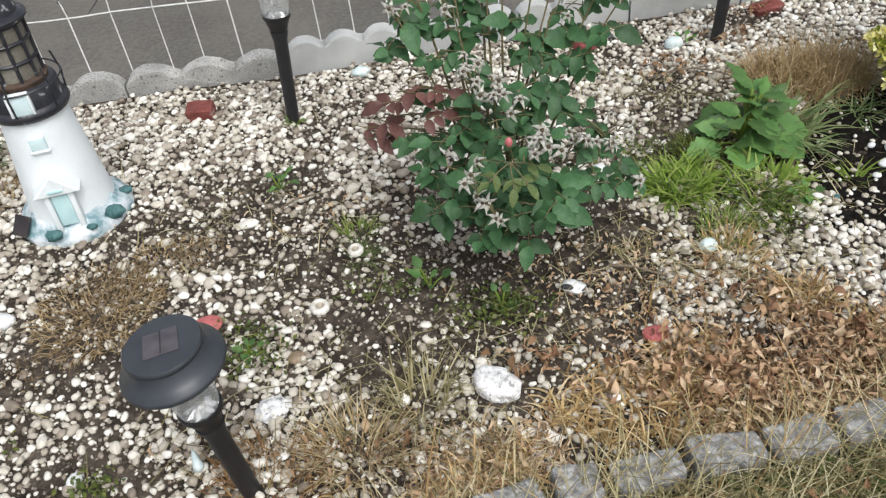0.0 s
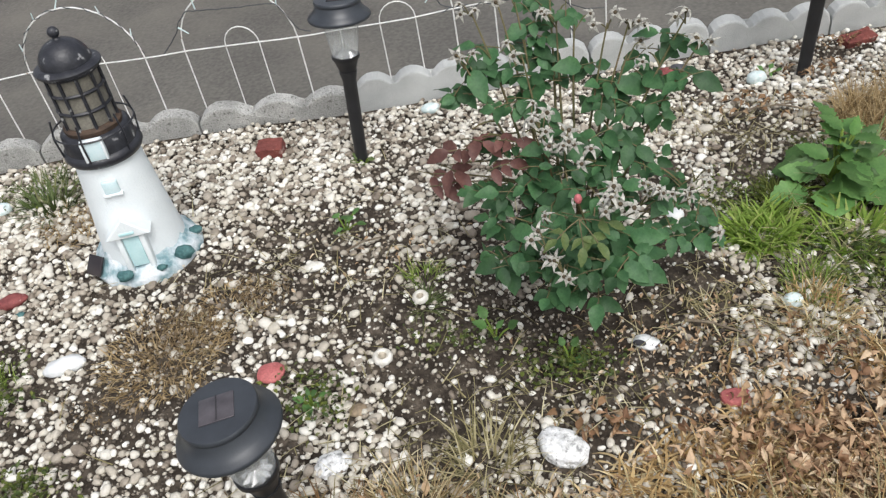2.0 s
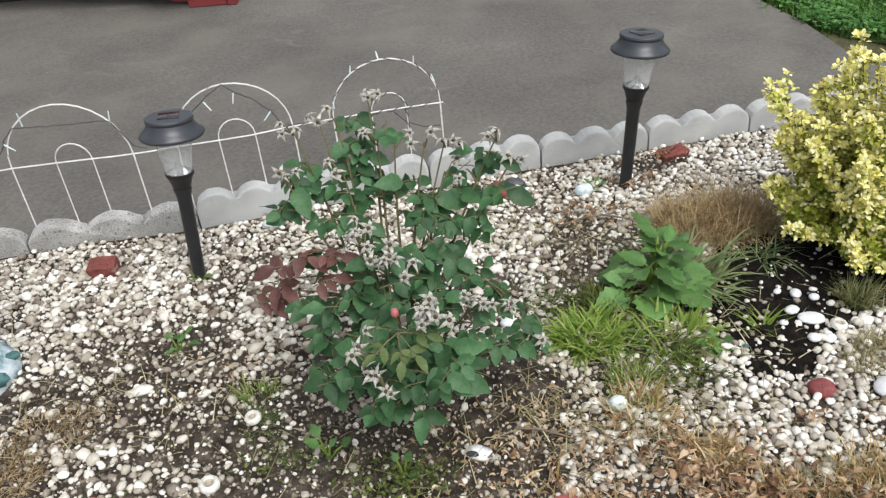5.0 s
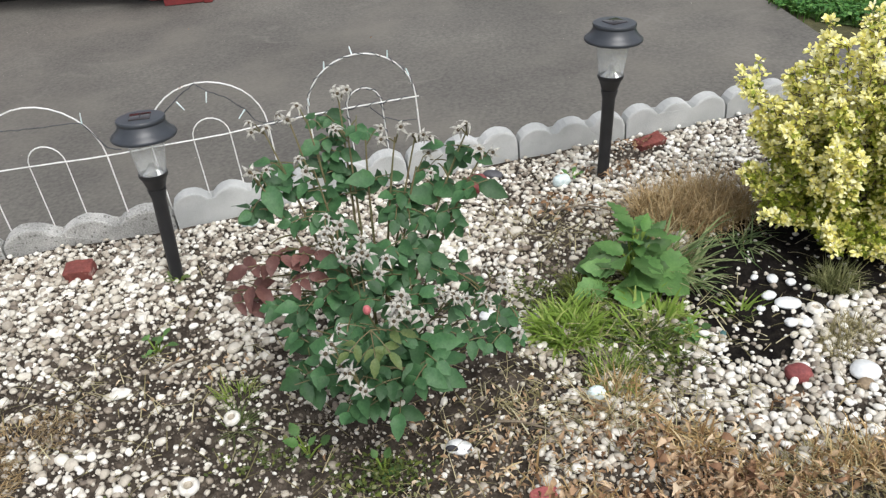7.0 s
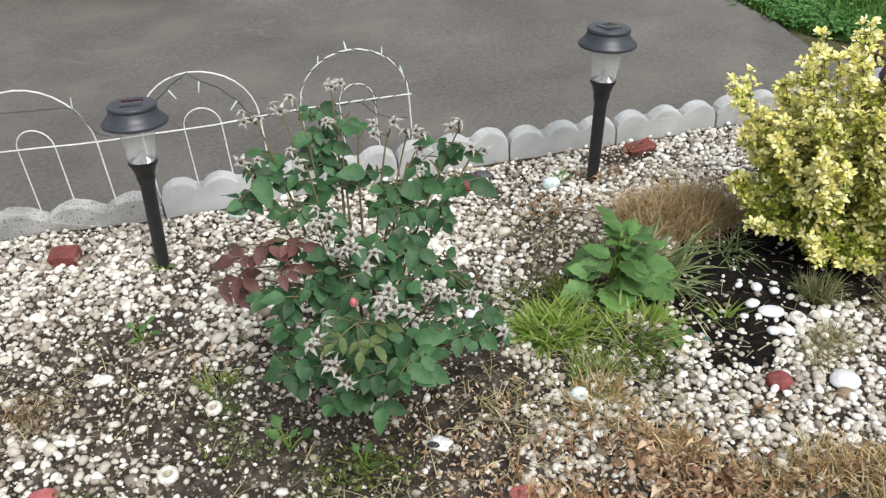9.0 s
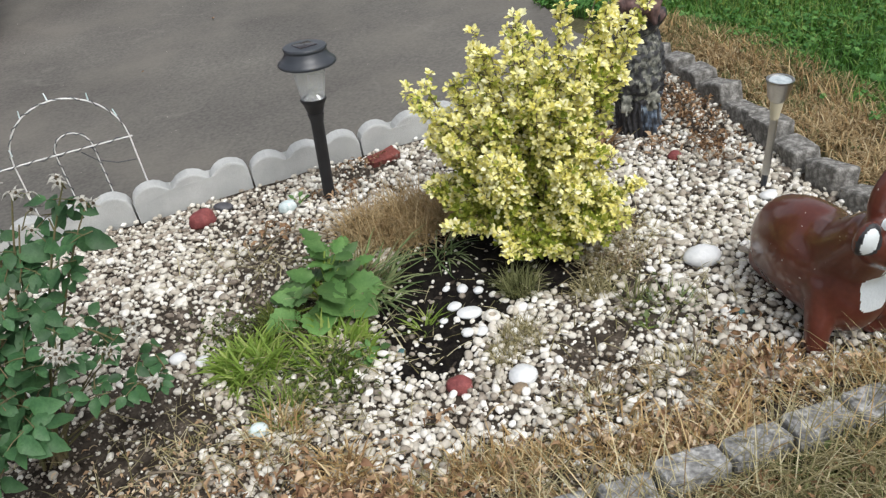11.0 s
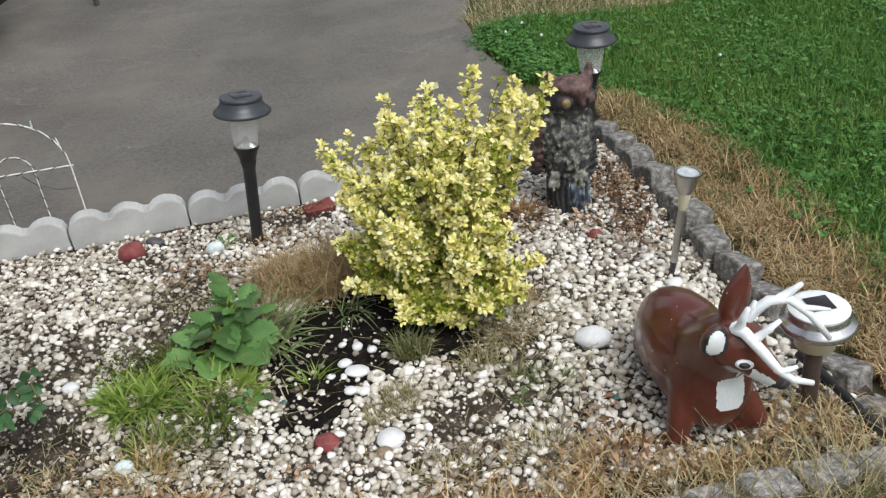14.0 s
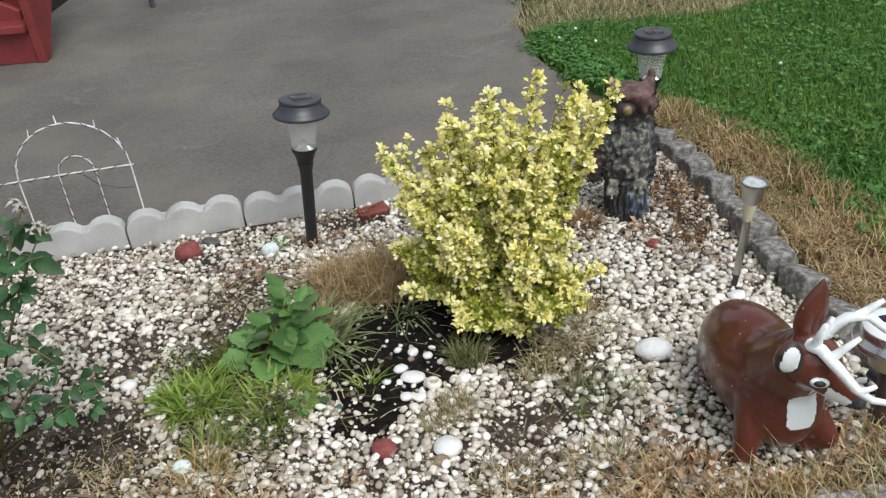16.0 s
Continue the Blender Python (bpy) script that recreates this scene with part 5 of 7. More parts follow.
# ---- wire fence ----
def build_fence():
    ob = thing("wire_fence", pose(0, 0, 0), "white wire garden fence of looped arches with string lights", "wire fence")
    line = [(-1.70, 1.97), (-1.36, 2.087), (-1.25, 2.127), (-0.90, 2.163), (-0.79, 2.187), (-0.45, 2.207), (-0.335, 2.238), (-0.125, 2.278), (-0.02, 2.311), (0.096, 2.333), (0.41, 2.393)]
    d = Vector((1, 0.19, 0)).normalized()

    def at(x, z, out=0.0):
        return Vector((x - d.y * out, line_y(line, x) + d.x * out, z))

    rnd = random.Random(3)
    # loose runs of the cord and its bulbs, in shares of an arch's radius
    slung = {1: ([(-1.0, 0.10), (-0.94, 0.34), (-0.66, 0.56), (-0.32, 0.82), (-0.02, 1.0), (0.16, 0.83), (0.40, 0.68), (0.62, 0.44), (0.70, 0.34), (0.80, 0.12), (0.98, 0.02), (1.2, 0.03)],
                 [(-1.0, 0.22, -0.10, 0.12), (-0.38, 0.74, 0.10, -0.16), (0.14, 0.82, -0.04, -0.18), (0.68, 0.36, -0.13, -0.13)]),
             2: ([(-1.35, 0.0), (-1.18, 0.16), (-1.01, 0.34), (-0.93, 0.50), (-0.74, 0.68), (-0.40, 0.67), (0.10, 0.64), (0.62, 0.66), (0.80, 0.62), (0.95, 0.36), (1.06, 0.14), (1.28, 0.06)],
                 [(-0.56, 0.70, 0.0, 0.24), (-0.96, 0.42, 0.16, -0.11), (0.80, 0.62, 0.04, 0.20)])}
    starts = [0.096, -0.335, -0.787, -1.252, -1.671]
    for k, (x0, wide) in enumerate(zip(starts, (0.309, 0.316, 0.337, 0.350, 0.315))):
        r, c = wide / 2, x0 + wide / 2
        pts = [at(x0, -0.04), at(x0, 0.245)] + [at(c - r * math.cos(a), 0.245 + r * math.sin(a)) for a in [math.pi * i / 16 for i in range(1, 16)]] + [at(c + r, 0.245), at(c + r, -0.04)]
        part("arch", tube(pts, 0.0023, 6), M["wire"], ob)
        r2, c2 = 0.050, c + 0.005
        pts = [at(c2 - r2, -0.04), at(c2 - r2, 0.245)] + [at(c2 - r2 * math.cos(a), 0.245 + r2 * 1.05 * math.sin(a)) for a in [math.pi * i / 10 for i in range(1, 10)]] + [at(c2 + r2, 0.245), at(c2 + r2, -0.04)]
        part("inner_arch", tube(pts, 0.0019, 6), M["wire"], ob)
        # string of lights: wound over the arch, or slung loosely inside it
        if k in slung:
            run, bulbs = slung[k]
            cord = []
            for (u0, v0), (u1, v1) in zip(run, run[1:]):
                for i in range(5):
                    q = i / 5
                    cord.append(at(c + (u0 + (u1 - u0) * q) * r, 0.245 + (v0 + (v1 - v0) * q) * r + rnd.uniform(-0.0012, 0.0012), -0.004 + rnd.uniform(-0.002, 0.002)))
            ends = [(at(c + u * r, 0.245 + v * r, -0.004), at(c + (u + du) * r, 0.245 + (v + dv) * r, -0.010)) for u, v, du, dv in bulbs]
        else:
            cord = []
            for i in range(29):
                a = math.pi * (0.02 + 0.96 * i / 28)
                w = 0.0045 * math.sin(i * 2.3)
                cord.append(at(c - (r + w) * math.cos(a), 0.245 + (r + w) * math.sin(a), 0.0045 * math.cos(i * 2.3)))
            ends = []
            for j in range(5):
                a = math.pi * (0.12 + 0.19 * j + rnd.uniform(-0.03, 0.03))
                b = at(c - (r + 0.002) * math.cos(a), 0.245 + (r + 0.002) * math.sin(a))
                ends.append((b, b + Vector((rnd.uniform(-0.01, 0.012), rnd.uniform(-0.008, 0.008), rnd.choice((0.022, 0.02, -0.02))))))
        part("light_cord", tube(cord, 0.0016, 5), M["cord"], ob, "thin dark cord of a string light")
        for b, e in ends:
            part("mini_bulb", tube([b, b.lerp(e, 0.5), e], 0.0025, 6, taper=0.6), M["bulb"], ob, "tiny clear string-light bulb")

    def wind(pts, pitch=0.035, r=0.0042):
        out, n = [], 0.0
        for a, e in zip(pts, pts[1:]):
            steps = max(1, int((e - a).length / 0.007))
            side = (e - a).normalized().cross(Vector((d.y, -d.x, 0)))
            for i in range(steps):
                p = a.lerp(e, i / steps)
                ph = 6.283 * n / pitch
                out.append(p + side * r * math.cos(ph) + Vector((d.y, -d.x, 0)) * r * math.sin(ph))
                n += (e - a).length / steps
        return out

    c2 = starts[0] + 0.1595
    inner = [at(c2 - 0.05, 0.03), at(c2 - 0.05, 0.245)] + [at(c2 - 0.05 * math.cos(a), 0.245 + 0.0525 * math.sin(a)) for a in [math.pi * i / 10 for i in range(1, 10)]] + [at(c2 + 0.05, 0.245), at(c2 + 0.05, 0.06)]
    part("light_cord", tube(wind(inner), 0.0016, 5), M["cord"], ob, "thin dark cord of a string light")
    part("light_cord", tube(wind([at(x, 0.245, -0.004) for x in (-0.05, 0.1, 0.25, 0.40)], 0.045, 0.0045), 0.0016, 5), M["cord"], ob, "thin dark cord of a string light")
    part("light_cord", tube([at(0.27, 0.235), at(0.30, 0.20), at(0.35, 0.175), at(0.40, 0.17)], 0.0016, 5), M["cord"], ob, "thin dark cord of a string light")
    bar = [at(x, 0.245 + 0.002 * math.sin(x * 9), -0.004) for x in np.linspace(starts[-1] - 0.02, starts[0] + 0.317, 24)]
    part("crossbar", tube(bar, 0.0021, 6), M["wire"], ob)


build_fence()


# ---- lighthouse ----
def build_lighthouse():
    ob = thing("lighthouse_ornament", Matrix.Translation((-0.742, 1.586, 0)) @ Matrix.Rotation(radians(2.0), 4, Vector((-0.59, 0.81, 0))) @ pose(0, 0, 0, 0, 0, 20) @ Matrix.Diagonal((0.95, 0.95, 1.0, 1.0)), "white garden lighthouse ornament with black lantern room and aqua door", "lighthouse ornament")
    b = lathe([(0.0, -0.02), (0.135, -0.02), (0.140, 0.012), (0.128, 0.03), (0.112, 0.042), (0.10, 0.06), (0.0, 0.06)], 36)
    for v in b.verts:
        if v.co.z > -0.01 and v.co.length > 0.05:
            k = 1 + 0.09 * noise.noise(v.co * 24) + 0.04 * noise.noise(v.co * 60)
            v.co = Vector((v.co.x * k, v.co.y * k, v.co.z + 0.012 * noise.noise(v.co * 30 + Vector((5, 0, 0)))))
    part("rock_base", b, M["base_paint"], ob, "pale blue and white painted rocky base")
    part("tower", lathe([(0.107, 0.03), (0.104, 0.06), (0.094, 0.15), (0.083, 0.25), (0.077, 0.31), (0.0, 0.31)], 40), M["white_paint"], ob, "white tapering tower")
    part("gallery", lathe([(0.074, 0.3), (0.088, 0.306), (0.093, 0.316), (0.090, 0.326), (0.083, 0.33), (0.080, 0.368), (0.074, 0.373), (0.0, 0.374)], 40), M["iron"], ob, "black gallery ring")
    part("rust_ring", lathe([(0.066, 0.372), (0.068, 0.383), (0.062, 0.39), (0.0, 0.39)], 32), M["rust"], ob, "rusty lantern footing")
    part("lantern", lathe([(0.058, 0.388), (0.058, 0.51), (0.0, 0.51)], 32), M["lantern"], ob, "dull cloudy lantern panes")
    for k in range(10):
        a = 2 * math.pi * k / 10
        part("lantern_bar", tube([(0.0605 * math.cos(a), 0.0605 * math.sin(a), 0.383), (0.0605 * math.cos(a), 0.0605 * math.sin(a), 0.513)], 0.0045, 6), M["iron"], ob)
    for z in (0.428, 0.47, 0.508):
        part("lantern_hoop", tube([(0.0605 * math.cos(a), 0.0605 * math.sin(a), z) for a in np.linspace(0, 2 * math.pi, 33)], 0.004, 6), M["iron"], ob)
    for k in range(6):
        a = 2 * math.pi * k / 6 + 0.338
        part("railing_post", tube([(0.090 * math.cos(a), 0.090 * math.sin(a), 0.323), (0.094 * math.cos(a), 0.094 * math.sin(a), 0.368), (0.086 * math.cos(a), 0.086 * math.sin(a), 0.413)], 0.0025, 5), M["iron"], ob)
    part("railing", tube([(0.093 * math.cos(a), 0.093 * math.sin(a), 0.376) for a in np.linspace(0, 2 * math.pi, 41)], 0.0022, 5), M["iron"], ob)
    dome = [(0.057 * math.cos(a), 0.527 + 0.050 * math.sin(a)) for a in [math.pi / 2 * k / 8 for k in range(8)]]
    part("roof", lathe([(0.0, 0.508), (0.064, 0.510), (0.073, 0.514), (0.074, 0.520), (0.066, 0.526)] + dome + [(0.007, 0.579), (0.006, 0.584), (0.0, 0.585)], 36), M["iron"], ob, "black domed roof")
    part("finial", ball((0.013, 0.013, 0.013), (0, 0, 0.592), sub=2), M["iron"], ob)
    # door with its gabled hood, and the upper windows, facing -y
    part("door", box(0.040, 0.014, 0.085, 0.003, (0, -0.108, 0.088)), M["aqua"], ob, "pale aqua door")
    for s in (-1, 1):
        part("door_jamb", box(0.014, 0.026, 0.105, 0.003, (s * 0.028, -0.107, 0.083)), M["white_paint"], ob)
    hood = bmesh.new()
    tri = [(-0.056, 0.0), (0.056, 0.0), (0.0, 0.052)]
    f = [hood.verts.new((x, -0.128, 0.137 + z)) for x, z in tri]
    g = [hood.verts.new((x, -0.06, 0.137 + z)) for x, z in tri]
    hood.faces.new(f)
    hood.faces.new(g[::-1])
    for i in range(3):
        hood.faces.new((f[i], g[i], g[(i + 1) % 3], f[(i + 1) % 3]))
    bmesh.ops.bevel(hood, geom=hood.edges[:], offset=0.003, segments=1, affect="EDGES")
    bmesh.ops.recalc_face_normals(hood, faces=hood.faces)
    part("door_hood", hood, M["white_paint"], ob, smooth=False)
    part("gable_panel", box(0.036, 0.006, 0.008, 0.002, (0, -0.1285, 0.150)), M["aqua"], ob)
    w = part("window", box(0.036, 0.012, 0.032, 0.003, (0, -0.083, 0.254)), M["aqua_pale"], ob, "pale aqua window")
    part("window_sill", box(0.046, 0.014, 0.006, 0.002, (0, -0.086, 0.235)), M["white_paint"], ob)
    part("gallery_door", box(0.040, 0.012, 0.046, 0.002, (0, -0.083, 0.350)), M["aqua_pale"], ob, "pale aqua gallery door in white frame")
    for s in (-1, 1):
        part("gallery_jamb", box(0.006, 0.013, 0.048, 0.001, (s * 0.023, -0.083, 0.350)), M["white_paint"], ob)
    part("gallery_lintel", box(0.048, 0.013, 0.006, 0.001, (0, -0.083, 0.375)), M["white_paint"], ob)
    # moss-coloured shrubs modelled on the base, and the small solar cell
    for x, y, s in ((-0.045, -0.128, 0.022), (0.045, -0.127, 0.013), (0.10, -0.085, 0.026), (0.128, 0.0, 0.018)):
        part("painted_shrub", rough_rock((s, s * 0.6, s * 0.7), s * 100, 0.3, 2), M["teal"], ob, "teal painted shrub").location = (x, y, 0.035)
    cell = part("solar_panel", box(0.046, 0.050, 0.006, 0.001), M["panel"], ob, "small tilted solar cell")
    cell.matrix_local = pose(-0.124, -0.062, 0.040, 48, 0, -38)


build_lighthouse()


# ---- stones, shells and bricks ----
def stone(name, x, y, size, mat, label, category, spin=0, seed=1, amount=0.16, z=None, sub=3, flat=0.0):
    ob = part(name, rough_rock(size, seed, amount, sub, flat=flat), mat)
    ob.matrix_world = pose(x, y, (ground_z(x, y) + size[2] * 0.45 + (0.005 if dark_depth(x, y) > 0 else 0.003)) if z is None else z, 0, 0, spin)
    return tagged(ob, label, category)


def shell(x, y, r, label, tilt=(0, 0)):
    ob = thing("limpet_shell", pose(x, y, ground_z(x, y) + 0.012, tilt[0], tilt[1], 20), label, "shell")
    part("rim", lathe([(r, 0.0), (r * 1.02, 0.004), (r * 0.85, 0.010), (r * 0.6, 0.012), (r * 0.45, 0.007), (r * 0.2, 0.003), (0, 0.002)], 20, 1, r * 0.05), M["shell"], ob)
    part("hollow", lathe([(r * 0.42, 0.0085), (r * 0.2, 0.0045), (0, 0.0035)], 16), M["shell_in"], ob, "tan hollow of the shell")


shell(-0.075, 1.220, 0.021, "ringed cream limpet shell lying on bare soil", (8, 4))
shell(-0.021, 1.392, 0.018, "small cream limpet shell beside a grass tuft", (10, -6))
shell(1.252, 1.548, 0.019, "ringed white limpet shell among white stones", (6, 5))
stone("flat_shell", -0.295, 1.51, (0.026, 0.015, 0.008), M["shell"], "flat broken white shell on gravel", "shell", 15, 3)
stone("white_stone", -0.790, 1.21, (0.045, 0.024, 0.018), M["white_stone"], "long smooth white stone on gravel", "stone", 25, 4)
stone("shell_lump", 0.731, 1.355, (0.020, 0.017, 0.018), M["blue_shell"], "pale bluish sea shell in dry grass", "shell", 10, 5, 0.2)
sk = thing("oyster_shell", pose(0.447, 1.25, 0.012, 0, 0, -12), "white oyster shell with a dark lump standing in for the shaded hollow", "shell")
part("body", rough_rock((0.028, 0.016, 0.013), 6, 0.35, 3), M["oyster"], sk)
# a solid dark lump paints the shaded hollow; the body has no recess
part("hollow", rough_rock((0.013, 0.006, 0.007), 2, 0.2, 2), M["hollow_shade"], sk, "dark lump standing in for the shaded hollow").location = (-0.013, -0.010, 0.008)
stone("quartz_rock", 0.288, 1.005, (0.048, 0.033, 0.025), M["quartz"], "rough sparkling white quartz rock", "rock", -25, 7, 0.2, sub=4)
stone("quartz_rock", -0.124, 0.970, (0.032, 0.028, 0.016), M["quartz"], "knobbly small white quartz rock", "rock", 20, 8, 0.25, sub=4)
stone("red_disc_stone", -0.305, 1.185, (0.031, 0.027, 0.010), M["pink_rock"], "flat painted red stone", "painted stone", 10, 9, 0.1)
stone("red_stone", -1.031, 1.41, (0.036, 0.022, 0.016), M["red_rock"], "painted dark red stone on gravel", "painted stone", 25, 10)
stone("pink_stone", 0.593, 1.120, (0.028, 0.020, 0.012), M["pink_rock"], "flat painted pink stone among dead leaves", "painted stone", 5, 11)
stone("red_stone", 0.552, 2.245, (0.038, 0.031, 0.032), M["red_rock"], "painted red heart-shaped stone near the edging", "painted stone", 20, 12)
stone("slate_chip", 0.608, 2.305, (0.032, 0.018, 0.012), M["slate"], "dark grey slate chip on gravel", "stone", -20, 13)
stone("red_stone", 1.142, 1.360, (0.027, 0.022, 0.020), M["red_rock"], "painted red stone on white gravel", "painted stone", -15, 14)
stone("white_stone", 1.273, 1.352, (0.030, 0.029, 0.016), M["white_stone"], "round white stone on gravel", "stone", 5, 15, 0.1)
stone("brown_stone", 1.258, 1.318, (0.018, 0.014, 0.012), M["tan_rock"], "small brown stone beside a white one", "stone", 5, 16)
stone("white_stone", 1.207, 1.582, (0.030, 0.020, 0.010), M["white_stone"], "smooth oval white stone on dark soil", "stone", -12, 17, 0.1)
stone("white_stone", 1.190, 1.520, (0.015, 0.013, 0.008), M["white_stone"], "small white stone on dark soil", "stone", 0, 18, 0.1)
stone("white_stone", 1.222, 1.515, (0.016, 0.012, 0.008), M["white_stone"], "small white stone on dark soil", "stone", 40, 19, 0.1)
stone("white_stone", 1.178, 1.620, (0.018, 0.014, 0.009), M["white_stone"], "small white stone on dark soil", "stone", 20, 20, 0.1)
stone("white_stone", 1.208, 1.679, (0.015, 0.013, 0.009), M["white_stone"], "small white stone on dark soil", "stone", 70, 21, 0.1)
stone("white_stone", 1.243, 1.659, (0.012, 0.011, 0.008), M["white_stone"], "small white stone on dark soil", "stone", 10, 22, 0.1)
stone("white_stone", 1.763, 1.596, (0.043, 0.030, 0.026), M["white_stone"], "large smooth white stone on gravel", "stone", -5, 23, 0.1)
stone("white_stone", 0.800, 2.218, (0.026, 0.020, 0.020), M["blue_shell"], "pale bluish white stone by a lamp", "stone", 20, 24, 0.15)
stone("red_stone", 1.892, 2.065, (0.020, 0.017, 0.015), M["red_rock"], "small painted red stone on gravel", "painted stone", 20, 25)
stone("white_stone", -1.279, 1.775, (0.034, 0.024, 0.020), M["blue_shell"], "pale bluish stone near the edging", "stone", 20, 26)
stone("blue_stone", -0.104, 2.180, (0.028, 0.020, 0.016), M["blue_shell"], "pale blue stone beside the edging", "stone", 30, 27)
stone("tan_stone", -0.103, 1.093, (0.018, 0.015, 0.009), M["tan_rock"], "small tan stone on gravel", "stone", 30, 28)
stone("white_stone", -0.455, 0.828, (0.017, 0.012, 0.010), M["white_stone"], "smooth white pebble on thin gravel", "stone", 60, 29, 0.1)
stone("white_stone", 1.146, 1.580, (0.010, 0.009, 0.006), M["white_stone"], "small white stone on dark soil", "stone", 10, 36, 0.1)
stone("white_stone", 1.172, 1.695, (0.011, 0.008, 0.006), M["white_stone"], "small white stone on dark soil", "stone", 40, 37, 0.1)
stone("white_stone", 0.535, 1.655, (0.021, 0.016, 0.013), M["white_stone"], "smooth white stone behind the rose", "stone", 10, 34, 0.1)
stone("white_stone", 0.592, 1.63, (0.017, 0.013, 0.010), M["white_stone"], "small white stone behind the rose", "stone", 30, 35, 0.1)
stone("white_stone", 0.444, 1.955, (0.024, 0.018, 0.012), M["shell"], "pale flat stone behind the rose", "stone", 10, 30)
stone("white_stone", 2.03, 1.795, (0.026, 0.018, 0.012), M["white_stone"], "flat white stone at the steel lamp", "stone", 10, 31)
stone("green_glass", 1.760, 1.398, (0.010, 0.008, 0.006), M["teal"], "small green glass lump on gravel", "glass lump", 10, 32)
stone("green_glass", 1.039, 1.512, (0.009, 0.007, 0.006), M["teal"], "small green glass lump at the dark soil's edge", "glass lump", 40, 38)
stone("green_glass", -0.99, 1.37, (0.012, 0.009, 0.007), M["teal"], "small green glass lump on gravel", "glass lump", 10, 33)
sp = part("spiral_shell", lathe([(0, 0), (0.008, 0.004), (0.010, 0.010), (0.007, 0.02), (0.004, 0.034), (0.0, 0.044)], 14), M["blue_shell"])
sp.matrix_world = pose(-0.222, 0.83, 0.018, 62, 0, -150)
tagged(sp, "small pointed blue-white spiral shell", "shell")


def brick(x, y, size, spin, label, tilt=0, seed=1):
    bm = box(size[0], size[1], size[2], 0.004, seg=2)
    bmesh.ops.subdivide_edges(bm, edges=[e for e in bm.edges if e.calc_length() > 0.02], cuts=2, use_grid_fill=True)
    for v in bm.verts:
        v.co += noise.noise_vector(v.co * 30 + Vector((seed, 0, 0))) * 0.004
    ob = part("brick", bm, M["brick"], smooth=False)
    ob.matrix_world = pose(x, y, ground_z(x, y) + size[2] * 0.22 + 0.006, tilt, 0, spin)
    return tagged(ob, label, "brick")


brick(-0.536, 1.995, (0.074, 0.054, 0.045), 8, "broken red brick half sunk in gravel", 8, 1)
brick(1.099, 2.40, (0.098, 0.045, 0.035), 26, "long broken red brick by a lamp", 14, 2).location.z -= 0.007


# sticks on the gravel
for x, y, L, a in ((0.82, 2.06, 0.16, -35), (0.70, 2.02, 0.18, 15), (1.62, 1.30, 0.09, 75), (1.55, 1.52, 0.10, 20), (0.52, 1.30, 0.12, -20), (-0.22, 1.55, 0.10, 30)):
    d = Vector((math.cos(radians(a)), math.sin(radians(a)), 0))
    s = part("dead_stick", tube([(0, 0, 0), d * L * 0.4 + Vector((0, 0.004, 0.006)), d * L * 0.75 + Vector((0.004, 0, 0.004)), d * L], 0.0032, 6, taper=0.5), M["twig"])
    s.location = (x, y, ground_z(x, y) + 0.022)
    tagged(s, "thin grey dead stick on the gravel", "stick")


# ---- broad leaves ----
def leaf_mesh(name, length, width, fold=0.2, droop=0.25, teeth=0.06, mat=None, rows=7):
    """An ovate leaf along +x with its face up."""
    v, f = [], []
    for i in range(rows + 1):
        u = i / rows
        w = width * 0.5 * math.sin(math.pi * u ** 0.8) ** 0.8 * (1 + (teeth if i % 2 else -teeth)) if 0 < i < rows else 0.0012
        z = -droop * length * u * u
        for s in (-1, -0.5, 0, 0.5, 1):
            v.append((length * u, s * w, z + abs(s) * w * fold + 0.03 * length * math.sin(u * 9 + s * 2) * abs(s)))
    for i in range(rows):
        for k in range(4):
            a = 5 * i + k
            f.append((a, a + 1, a + 6, a + 5))
    me = pydata(name, v, f)
    me.materials.append(mat)
    me.polygons.foreach_set("use_smooth", [True] * len(me.polygons))
    return me


def frame_of(at, d, n):
    """A pose at a point with x along d and z near n."""
    x = Vector(d).normalized()
    y = Vector(n).cross(x)
    if y.length < 1e-3:
        y = Vector((0, 1, 0))
    y.normalize()
    z = x.cross(y)
    m = Matrix((x, y, z)).transposed().to_4x4()
    m.translation = at
    return m


def leaf_object(name, me, m, parent):
    ob = new(name, me)
    ob.parent = parent
    ob.matrix_local = m
    return ob


def curve_points(a, c, b, n=9):
    a, b, c = Vector(a), Vector(b), Vector(c)
    return [(1 - t) ** 2 * a + 2 * t * (1 - t) * c + t * t * b for t in [i / (n - 1) for i in range(n)]]


# ---- rose bush ----
def bloom_meshes():
    sep = Heap()
    for k in range(5):
        a = 2 * math.pi * k / 5
        d, s = Vector((math.cos(a), math.sin(a), 0)), Vector((-math.sin(a), math.cos(a), 0))
        v = []
        for u, w, z in ((0.0, 0.0024, 0.0), (0.35, 0.0036, 0.003), (0.7, 0.0023, 0.0), (1.0, 0.0004, -0.006)):
            p = d * (0.002 + 0.015 * u) + Vector((0, 0, z * 1.4))
            v += [tuple(p - s * w), tuple(p + s * w)]
        sep.add(v, [(0, 1, 3, 2), (2, 3, 5, 4), (4, 5, 7, 6)])
    me = pydata("sepals", sep.v, sep.f)
    me.materials.append(M["calyx"])
    bm = ball((0.0042, 0.0042, 0.0045), (0, 0, 0.001), sub=1)
    hip = bpy.data.meshes.new("heart")
    bm.to_mesh(hip)
    bm.free()
    hip.materials.append(M["hip"])
    return me, hip


